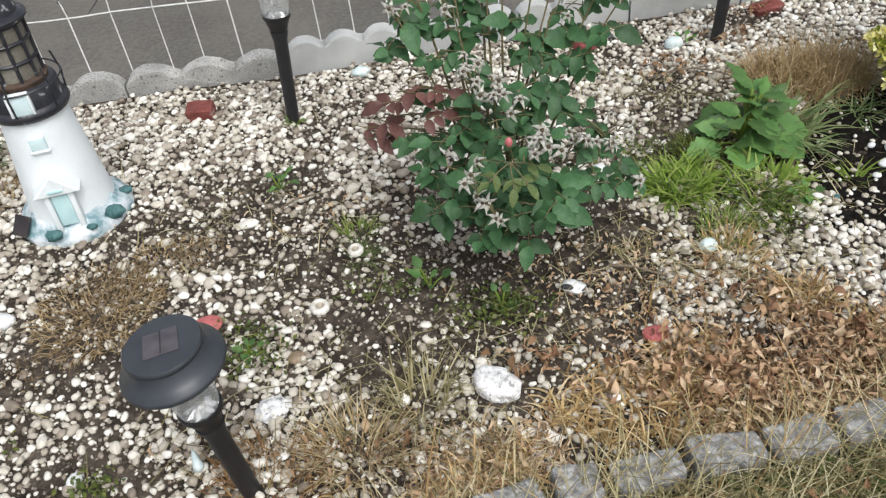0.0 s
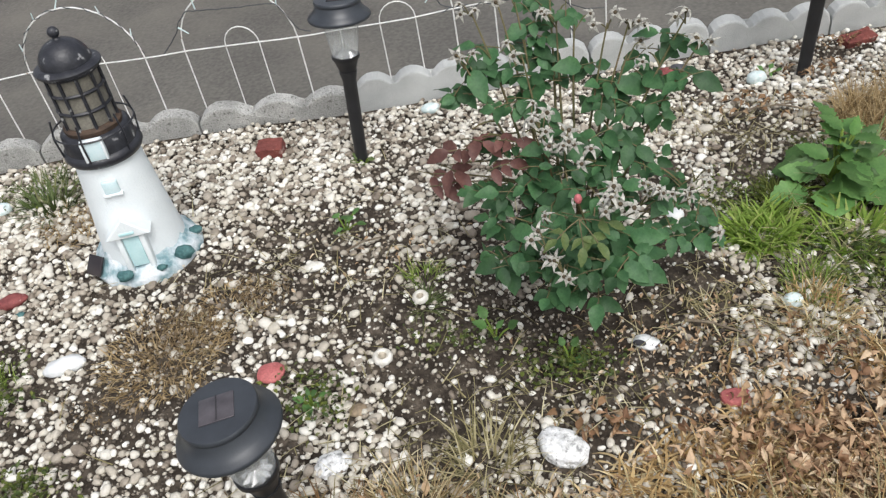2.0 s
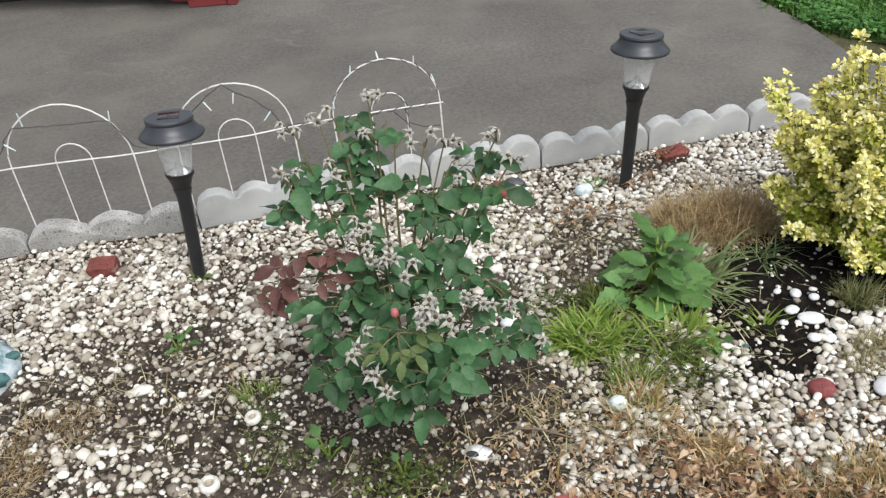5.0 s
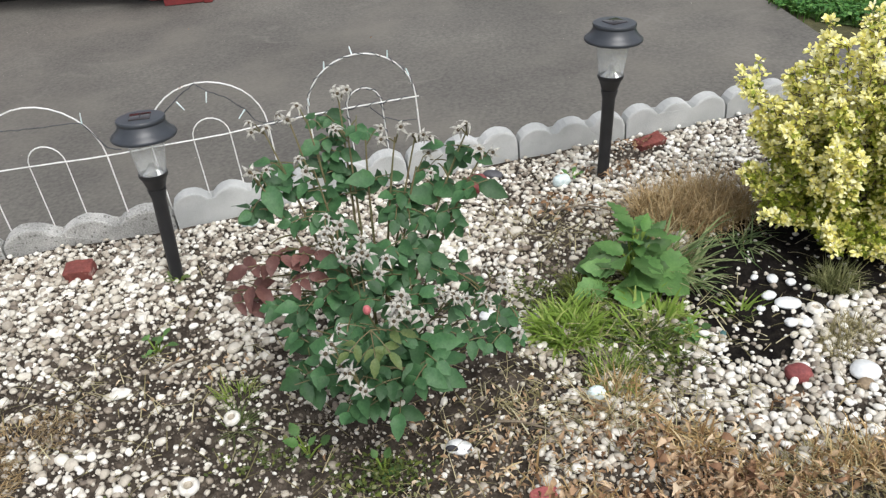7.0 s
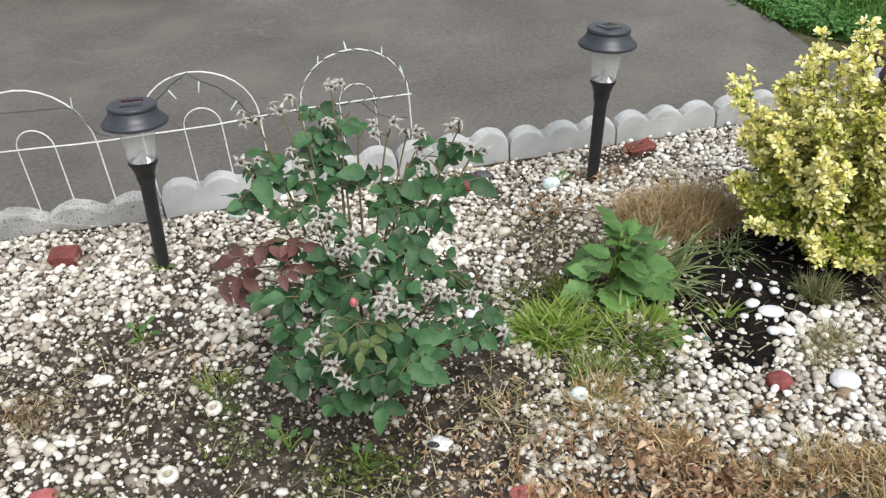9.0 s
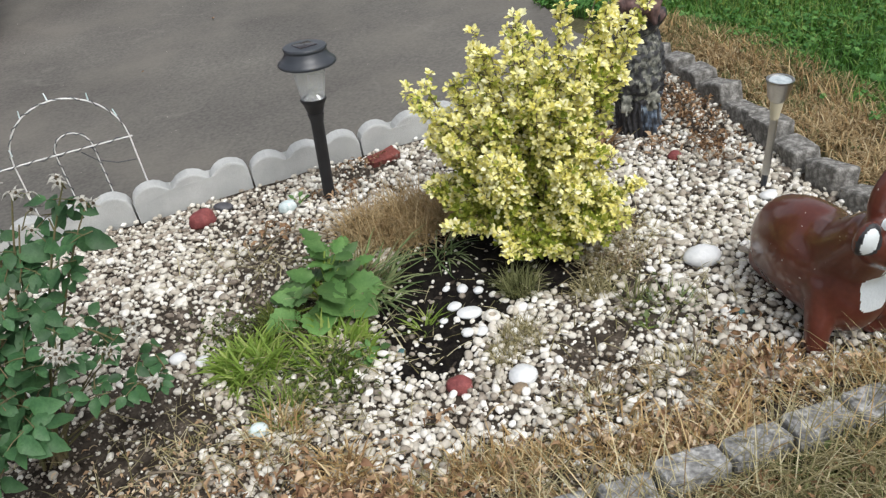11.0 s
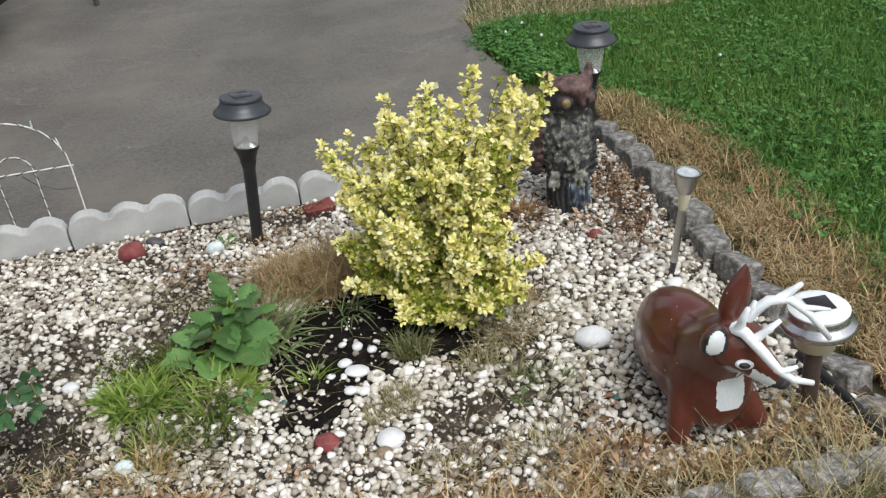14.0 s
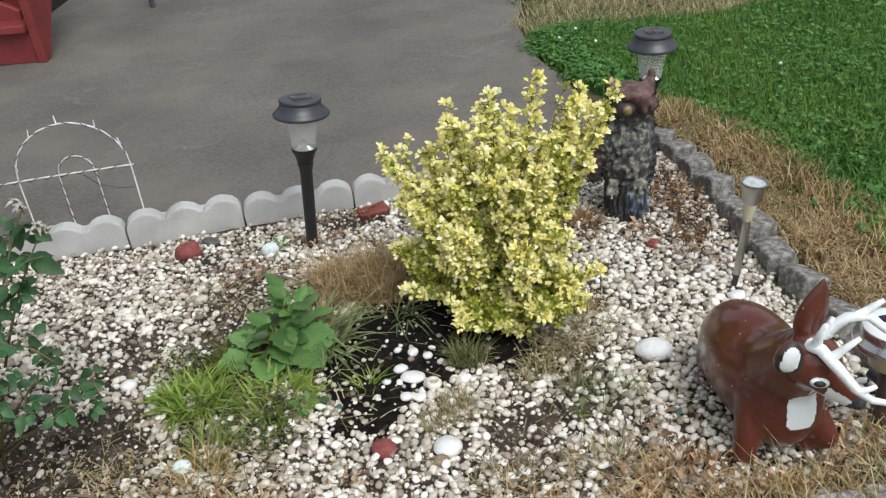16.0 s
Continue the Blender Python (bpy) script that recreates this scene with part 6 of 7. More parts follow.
def build_rose():
    rnd = random.Random(21)
    base = Vector((0.30, 1.43, 0))
    ob = thing("rose_bush", Matrix.Translation(base), "leggy green rose bush with spent blooms and one bud", "rose bush")
    greens = [leaf_mesh("leaflet", L, L * w, 0.20, dr, 0.06, M["rose_leaf"]) for L, w, dr in ((0.050, 0.66, 0.2), (0.043, 0.70, 0.3), (0.060, 0.62, 0.35), (0.036, 0.7, 0.15))]
    reds = [leaf_mesh("leaflet", L, L * 0.55, 0.25, 0.25, 0.07, M["rose_red"]) for L in (0.045, 0.055)]
    limes = [leaf_mesh("leaflet", L, L * 0.5, 0.25, 0.25, 0.07, M["rose_lime"]) for L in (0.036, 0.042)]
    sepals, heart = bloom_meshes()

    def compound(at, d, kind, size=1.0, count=5):
        """A stalk with leaflets, growing at a point along d."""
        d = d.normalized()
        side = d.cross(Vector((0, 0, 1)))
        side = side.normalized() if side.length > 0.05 else Vector((1, 0, 0))
        L = 0.052 * size
        end = at + d * L + Vector((0, 0, -0.010))
        meshes = {"green": greens, "red": reds, "lime": limes}[kind]
        part("leaf_stalk", tube([at, at.lerp(end, 0.5) + Vector((0, 0, 0.003)), end], 0.0011, 4), M["cane"], ob)
        spots = [(end, d)] + [(at.lerp(end, 0.68), d * 0.5 + side * s) for s in (-1, 1)] + [(at.lerp(end, 0.30), d * 0.3 + side * s) for s in (-1, 1)]
        for k, (p, w) in enumerate(spots[:count]):
            n = Vector((rnd.gauss(0, 0.35), rnd.gauss(-0.55, 0.35), 0.85)).normalized()
            w = (w + Vector((rnd.uniform(-0.25, 0.25), rnd.uniform(-0.25, 0.25), rnd.uniform(-0.75, 0.05)))).normalized()
            leaf_object("leaflet", rnd.choice(meshes), frame_of(p, w, n) @ Matrix.Scale(size * (1.0 if k == 0 else 0.85) * rnd.uniform(0.75, 1.08), 4), ob)
        return end

    def bloom(p, d):
        m = frame_of(p, d.cross(Vector((0.3, 0.5, 0.2))), d)
        b = leaf_object("spent_bloom", sepals, m @ Matrix.Scale(rnd.uniform(0.75, 1.12), 4), ob)
        h = new("bloom_heart", heart)
        h.parent = b

    spine = []

    def cane(tip, blooms, thick=0.0042):
        """A cane from the root to its tip, with spent blooms at the end."""
        t = Vector(tip) - base
        root = Vector((rnd.uniform(-0.03, 0.03), rnd.uniform(-0.03, 0.03), -0.01))
        ctrl = Vector((t.x * 0.45, t.y * 0.40, max(0.08, t.z * 0.62)))
        pts = curve_points(root, ctrl, t, 12)
        part("cane", tube(pts, thick, 6, taper=0.35), M["cane"], ob)
        spine.extend(pts[2:])
        for j in range(blooms):
            p = pts[-1] + Vector((rnd.uniform(-0.030, 0.030), rnd.uniform(-0.022, 0.022), rnd.uniform(-0.008, 0.022)))
            part("bloom_stalk", tube([pts[-1] - Vector((0, 0, 0.012)), pts[-1].lerp(p, 0.6) + Vector((0, 0, 0.004)), p], 0.0013, 5), M["cane"], ob)
            bloom(p, Vector((rnd.uniform(-0.6, 0.6), rnd.uniform(-1.0, 0.1), rnd.uniform(0.2, 1.0))).normalized())

    def clump(at, leaves, spread, kind="green", size=1.0):
        """Compound leaves gathered round a place, on a side shoot from the nearest cane."""
        c = Vector(at) - base
        q = min(spine, key=lambda p: (p - c).length + (0.05 if p.z > c.z else 0.0))
        if (q - c).length > 0.02:
            part("side_shoot", tube(curve_points(q, q.lerp(c, 0.5) + Vector((0, 0, 0.012)), c, 6), 0.0021, 5, taper=0.6), M["cane"], ob)
        turn = rnd.uniform(0, 6.28)
        for i in range(leaves):
            a = turn + 6.28 * i / leaves + rnd.uniform(-0.5, 0.5)
            d = Vector((math.cos(a), 0.75 * math.sin(a) - 0.2, rnd.uniform(-0.15, 0.5)))
            p = c + Vector((rnd.gauss(0, 0.4), rnd.gauss(0, 0.6), rnd.gauss(0, 0.4))) * spread - d * 0.022
            compound(p, d, kind, size * rnd.uniform(0.82, 1.08), 3 if rnd.random() < 0.55 else 5)

    # the tall stem
    for tip, n in (((0.142, 1.57, 0.573), 3), ((0.191, 1.59, 0.572), 2), ((0.222, 1.60, 0.568), 1), ((0.285, 1.63, 0.591), 3), ((0.297, 1.58, 0.530), 2), ((0.330, 1.57, 0.527), 1), ((0.234, 1.50, 0.514), 2), ((0.127, 1.50, 0.502), 3)):
        cane(tip, n)
    tall = [(0.265, 1.610, 0.548), (0.236, 1.580, 0.510), (0.181, 1.550, 0.490), (0.269, 1.570, 0.475), (0.218, 1.530, 0.455), (0.160, 1.520, 0.465), (0.118, 1.500, 0.440), (0.287, 1.550, 0.446), (0.204, 1.480, 0.420), (0.255, 1.490, 0.425), (0.312, 1.620, 0.546), (0.145, 1.560, 0.505), (0.278, 1.600, 0.508)]
    for k, at in enumerate(tall):
        clump(at, 3 if k < 10 else 2, 0.026, size=0.94)
    # the second stem
    for tip, n in (((0.389, 1.53, 0.546), 2), ((0.426, 1.53, 0.542), 3), ((0.522, 1.52, 0.549), 2), ((0.550, 1.51, 0.508), 2), ((0.422, 1.51, 0.491), 2)):
        cane(tip, n)
    second = [(0.365, 1.530, 0.455), (0.395, 1.510, 0.439), (0.438, 1.530, 0.432), (0.417, 1.480, 0.409), (0.374, 1.490, 0.420), (0.475, 1.470, 0.398), (0.386, 1.440, 0.377), (0.356, 1.420, 0.370), (0.408, 1.440, 0.352), (0.462, 1.540, 0.476), (0.508, 1.520, 0.512), (0.530, 1.500, 0.460)]
    for k, at in enumerate(second):
        clump(at, 3 if k < 9 else 2, 0.022, size=1.0)
    # the low front
    for tip, n in (((0.269, 1.38, 0.430), 5), ((0.308, 1.36, 0.405), 6), ((0.250, 1.40, 0.437), 3), ((0.361, 1.38, 0.364), 2), ((0.390, 1.18, 0.415), 8), ((0.270, 1.22, 0.358), 1), ((0.276, 1.17, 0.342), 2), ((0.303, 1.15, 0.303), 6)):
        cane(tip, n, 0.0036)
    low = [(0.257, 1.380, 0.344), (0.310, 1.330, 0.349), (0.352, 1.400, 0.331), (0.212, 1.360, 0.298), (0.185, 1.350, 0.263), (0.281, 1.280, 0.322), (0.333, 1.240, 0.318), (0.379, 1.250, 0.290), (0.414, 1.240, 0.262), (0.245, 1.250, 0.270), (0.192, 1.290, 0.210), (0.255, 1.220, 0.243), (0.318, 1.200, 0.268), (0.333, 1.190, 0.226)]
    deep = [(0.303, 1.220, 0.310), (0.372, 1.220, 0.259), (0.412, 1.350, 0.309), (0.212, 1.420, 0.345), (0.290, 1.420, 0.385), (0.160, 1.420, 0.275), (0.230, 1.340, 0.251), (0.358, 1.330, 0.300), (0.292, 1.440, 0.309), (0.235, 1.440, 0.200), (0.317, 1.390, 0.170), (0.300, 1.280, 0.200), (0.370, 1.290, 0.200)]
    for at in low + deep:
        clump(at, 4, 0.030, size=0.94)
    # thin shoots leaning out over the gravel
    for tip, n in (((0.471, 1.32, 0.323), 6), ((0.525, 1.37, 0.265), 4), ((0.558, 1.38, 0.169), 3), ((0.542, 1.43, 0.274), 3), ((0.588, 1.42, 0.170), 0)):
        cane(tip, n, 0.0028)
    for at in ((0.458, 1.320, 0.275), (0.491, 1.330, 0.229), (0.532, 1.360, 0.199), (0.585, 1.420, 0.175), (0.574, 1.440, 0.193), (0.506, 1.400, 0.258), (0.548, 1.410, 0.191), (0.461, 1.360, 0.294), (0.470, 1.430, 0.300), (0.505, 1.440, 0.265), (0.445, 1.400, 0.335)):
        clump(at, 2, 0.020, size=0.76)
    # young red shoots
    for at in ((0.165, 1.440, 0.385), (0.135, 1.450, 0.392), (0.198, 1.420, 0.384), (0.111, 1.460, 0.346), (0.172, 1.400, 0.345), (0.072, 1.460, 0.305), (0.032, 1.470, 0.280), (0.052, 1.450, 0.268)):
        clump(at, 1, 0.010, "red", 1.0)
    # the bud over its lime leaves
    bud = Vector((0.331, 1.181, 0.418)) - base
    part("bud", lathe([(0, -0.004), (0.005, 0.0), (0.0068, 0.006), (0.005, 0.012), (0, 0.016)], 12), M["bud"], ob, "small pink rose bud").location = bud
    part("bloom_stalk", tube([bud - Vector((-0.01, -0.02, 0.06)), bud], 0.0016, 5), M["cane"], ob)
    for d in ((-0.6, -0.5, -0.1), (0.5, -0.6, -0.2), (0.1, -0.8, -0.2), (0.7, 0.0, 0.0)):
        compound(bud - Vector((0, 0, 0.035)), Vector(d), "lime", 0.9, 3)


build_rose()


# ---- yellow shrub ----
def build_shrub():
    rnd = random.Random(31)
    base = Vector((1.44, 1.83, 0))
    ob = thing("golden_shrub", Matrix.Translation(base), "dense golden-yellow leaved shrub in dark soil", "shrub")
    # ends of the main shoots: a vase of ragged sprays, open at the flank
    front = [(1.53, 1.82, 0.605), (1.62, 1.79, 0.585), (1.695, 1.775, 0.585), (1.67, 1.775, 0.515), (1.345, 1.88, 0.535), (1.43, 1.85, 0.55), (1.18, 1.925, 0.41), (1.285, 1.895, 0.42),
              (1.185, 1.86, 0.18), (1.21, 1.75, 0.13), (1.33, 1.66, 0.09), (1.42, 1.64, 0.09), (1.655, 1.73, 0.155), (1.61, 1.68, 0.11), (1.52, 1.63, 0.11), (1.21, 1.90, 0.30),
              (1.36, 1.70, 0.30), (1.46, 1.66, 0.26), (1.55, 1.70, 0.29), (1.30, 1.73, 0.22), (1.43, 1.72, 0.42), (1.54, 1.74, 0.46), (1.33, 1.76, 0.40), (1.60, 1.78, 0.50), (1.25, 1.80, 0.33), (1.47, 1.77, 0.52)]
    back = [(1.30, 2.02, 0.25), (1.45, 2.04, 0.33), (1.58, 1.98, 0.27), (1.50, 1.98, 0.46), (1.38, 2.00, 0.42), (1.62, 1.92, 0.45), (1.25, 1.97, 0.12), (1.55, 1.98, 0.12)]
    tips = []
    for s in front + back:
        tips.append((s, 1.0))
        for q in range(5 if s[0] < 1.66 or s[2] < 0.4 else 1):
            u = rnd.uniform(0.45, 0.95)
            tips.append((((1.44 + (s[0] - 1.44) * u) + rnd.gauss(0, 0.030), (1.83 + (s[1] - 1.83) * u) + rnd.gauss(0, 0.034), 0.05 + (s[2] - 0.05) * (u + 0.06) + rnd.gauss(0, 0.022)), 0.5 if u > 0.68 else 0.3))
    stems = bmesh.new()
    outer, inner, mid = Heap(), Heap(), Heap()

    def leaf(heap, p, d, size):
        d = d.normalized()
        s = d.cross(Vector((rnd.gauss(0, 0.45), rnd.gauss(-0.4, 0.45), 1.0)))
        if s.length < 0.05:
            return
        s.normalize()
        n = s.cross(d)
        w = size * 0.33
        v = [p, p + d * size * 0.45 - s * w + n * size * 0.10, p + d * size * 0.5 - n * size * 0.04, p + d * size * 0.45 + s * w + n * size * 0.10, p + d * size * 0.85 - s * w * 0.55 + n * size * 0.04, p + d * size - n * size * 0.05, p + d * size * 0.85 + s * w * 0.55 + n * size * 0.04]
        heap.add([tuple(q) for q in v], [(0, 2, 1), (0, 3, 2), (1, 2, 5, 4), (2, 3, 6, 5)])

    def rosette(e, d, u):
        # deep and low rosettes mostly get the leaf colour with shade painted in
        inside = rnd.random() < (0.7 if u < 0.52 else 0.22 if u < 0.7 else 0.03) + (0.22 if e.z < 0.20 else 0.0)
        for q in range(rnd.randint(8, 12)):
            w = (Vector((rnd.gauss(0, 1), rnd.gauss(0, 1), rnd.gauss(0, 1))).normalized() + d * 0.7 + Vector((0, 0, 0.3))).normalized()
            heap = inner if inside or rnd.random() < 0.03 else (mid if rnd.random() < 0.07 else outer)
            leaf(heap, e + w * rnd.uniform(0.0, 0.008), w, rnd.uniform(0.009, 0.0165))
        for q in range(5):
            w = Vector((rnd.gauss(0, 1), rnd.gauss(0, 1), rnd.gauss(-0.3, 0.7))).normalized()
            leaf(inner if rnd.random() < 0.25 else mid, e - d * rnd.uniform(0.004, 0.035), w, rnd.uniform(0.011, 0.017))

    for tip, reach in tips:
        t = Vector(tip) - base
        root = Vector((rnd.uniform(-0.04, 0.04), rnd.uniform(-0.04, 0.04), 0.0))
        ctrl = Vector((t.x * 0.55, t.y * 0.55, t.z * 0.45 + 0.02))
        pts = curve_points(root, ctrl, t, 13)
        add_tube(stems, pts, 0.0032, 5, taper=0.3)
        for k in range(5, 12):
            for _ in range(4 if reach > 0.7 else (1 if k < 8 else 3)):
                p = pts[k].lerp(pts[k + 1], rnd.random())
                u = (k + 0.5) / 12
                out = Vector((p.x, p.y, 0))
                out = out.normalized() if out.length > 0.01 else Vector((1, 0, 0))
                d = (out * rnd.uniform(0.2, 1.2) + Vector((rnd.gauss(0, 0.6), rnd.gauss(0, 0.6), rnd.uniform(-0.1, 1.0)))).normalized()
                reach2 = rnd.uniform(0.008, 0.024) if reach > 0.7 else rnd.uniform(0.015, 0.045)
                e = p + d * reach2
                add_tube(stems, [p, e], 0.0012, 3)
                rosette(e, d, u if reach > 0.4 else 0.5 * u)
        rosette(pts[-1], (pts[-1] - pts[-2]).normalized(), 1.0 if reach > 0.4 else 0.6)
    part("stem", stems, M["twig"], ob, "thin grey-brown branching stem")["kind"] = "stuff"
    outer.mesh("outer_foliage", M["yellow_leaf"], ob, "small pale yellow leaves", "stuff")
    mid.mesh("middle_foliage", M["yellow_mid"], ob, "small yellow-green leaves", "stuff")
    inner.mesh("inner_foliage", M["yellow_shaded"], ob, "small inner leaves, coloured darker for the shade inside the shrub", "stuff")


build_shrub()


# ---- broad-leaved weeds ----
def weed(name, x, y, n, size, label, upright_share=0.3, seed=0, mat="weed_leaf"):
    rnd = random.Random(seed + 50)
    ob = thing(name, Matrix.Translation((x, y, ground_z(x, y))), label, "weed")
    shapes = [leaf_mesh("leaf", size * k, size * k * w, 0.15, dr, 0.16, M[mat], 11) for k, w, dr in ((1.0, 0.72, 0.30), (0.85, 0.80, 0.15), (0.7, 0.6, 0.4))]
    for i in range(n):
        a = i * 2.4 + rnd.uniform(-0.3, 0.3)
        tall = rnd.random() < upright_share
        d = Vector((math.cos(a), math.sin(a), rnd.uniform(0.6, 1.2) if tall else rnd.uniform(-0.1, 0.35)))
        h = size * (rnd.uniform(0.5, 1.5) if tall else rnd.uniform(0.2, 1.0))
        st = Vector((d.x, d.y, 0)) * size * rnd.uniform(0.15, 1.0) + Vector((0, 0, h))
        part("leaf_stalk", tube([(0, 0, 0), st * 0.6 + Vector((0, 0, h * 0.15)), st], 0.0022, 5), M["fresh"], ob)
        leaf_object("leaf", shapes[rnd.randrange(3)], frame_of(st, d, Vector((0, -0.25, 1))), ob)
    return ob


def broad_weed():
    """A rosette of large soft leaves under a taller leafy heart."""
    rnd = random.Random(52)
    ob = thing("broad_weed", Matrix.Translation((0.885, 1.735, ground_z(0.885, 1.735))) @ Matrix.Diagonal((1.28, 1.22, 1.0, 1.0)), "lush broad-leaved green weed on dark soil", "weed")
    wide = [leaf_mesh("leaf", L, L * w, 0.10, dr, 0.10, M["weed_leaf"], 11) for L, w, dr in ((0.078, 0.94, 0.12), (0.070, 0.86, 0.20), (0.066, 0.88, 0.25))]
    lance = [leaf_mesh("leaf", L, L * w, 0.22, dr, 0.12, M["weed_leaf"], 11) for L, w, dr in ((0.084, 0.64, 0.22), (0.076, 0.70, 0.12), (0.068, 0.62, 0.28))]
    slim = [leaf_mesh("leaf", L, L * w, 0.18, dr, 0.20, M["weed_leaf"], 11) for L, w, dr in ((0.070, 0.60, 0.15), (0.058, 0.56, 0.1), (0.048, 0.60, 0.2))]

    def grow(shapes, turn, reach, height, rise, size=1.0, shift=(0, 0)):
        a = radians(turn)
        d = Vector((math.cos(a), math.sin(a), rise))
        st = Vector((math.cos(a) * reach + shift[0], math.sin(a) * reach + shift[1], height))
        part("leaf_stalk", tube([(shift[0] * 0.4, shift[1] * 0.4, 0), st * 0.55 + Vector((0, 0, height * 0.2)), st], 0.0024, 5), M["fresh"], ob)
        n = Vector((rnd.gauss(0, 0.4), rnd.gauss(-0.45, 0.4), 1.0))
        leaf_object("leaf", rnd.choice(shapes), frame_of(st, d, n) @ Matrix.Scale(size, 4), ob)

    for turn, reach, height in ((208, 0.055, 0.030), (262, 0.032, 0.036), (318, 0.048, 0.050), (176, 0.035, 0.060), (350, 0.040, 0.060), (130, 0.040, 0.055), (292, 0.018, 0.062)):
        grow(wide, turn, reach, height, rnd.uniform(-0.25, 0.0))
    for k in range(13):
        grow(lance, 40 + k * 137.5 + rnd.uniform(-15, 15), rnd.uniform(0.010, 0.030), rnd.uniform(0.045, 0.095), rnd.uniform(-0.1, 0.6), rnd.uniform(0.75, 1.0))
    for k in range(16):
        grow(slim, k * 137.5 + rnd.uniform(-15, 15), rnd.uniform(0.005, 0.035), rnd.uniform(0.06, 0.130), rnd.uniform(0.0, 0.9), rnd.uniform(0.65, 0.95), (0.030, 0.045))


broad_weed()
weed("small_weed", 0.985, 1.80, 5, 0.030, "small dark red leafed sprig among weeds", 0.8, 11, "rose_red")
weed("small_weed", -0.245, 1.645, 8, 0.032, "small leafy green weed in gravel", 0.4, 3)
weed("small_weed", 0.150, 1.275, 5, 0.030, "small two-leaved green weed on soil", 0.4, 4)
weed("small_weed", 0.300, 1.215, 9, 0.022, "low dull green weed on bare soil", 0.3, 5)
weed("small_weed", 0.975, 1.52, 8, 0.028, "small green weed at the gravel's edge", 0.5, 6)
weed("small_weed", 0.835, 2.24, 4, 0.019, "small green weed by a lamp's foot", 0.6, 7)
weed("small_weed", -0.20, 1.11, 8, 0.022, "low dull green weed in gravel", 0.3, 8)
weed("small_weed", 1.56, 1.42, 5, 0.018, "tiny yellowish weed in white gravel", 0.5, 9, "rose_lime")
weed("small_weed", -0.25, 1.92, 5, 0.022, "tiny yellowish weed at a lamp's foot", 0.4, 10, "rose_lime")


# ---- the deer statue: one plain mesh ----
def solid(bm, voxel, smooth=6):
    """Melts overlapping lumps into one skin."""
    me = bpy.data.meshes.new("lumps")
    bm.to_mesh(me)
    bm.free()
    ob = bpy.data.objects.new("lumps", me)
    scene.collection.objects.link(ob)
    r = ob.modifiers.new("remesh", "REMESH")
    r.mode, r.voxel_size = "VOXEL", voxel
    s = ob.modifiers.new("smooth", "SMOOTH")
    s.factor, s.iterations = 0.5, smooth
    bpy.context.view_layer.update()
    out = bpy.data.meshes.new_from_object(ob.evaluated_get(bpy.context.evaluated_depsgraph_get()))
    bpy.data.objects.remove(ob)
    bpy.data.meshes.remove(me)
    return out


def limb(bm, a, b, ra, rb, steps=14):
    a, b = Vector(a), Vector(b)
    for i in range(steps):
        u = i / (steps - 1)
        r = ra + (rb - ra) * u
        merge(bm, ball((r, r, r), a.lerp(b, u), sub=2))


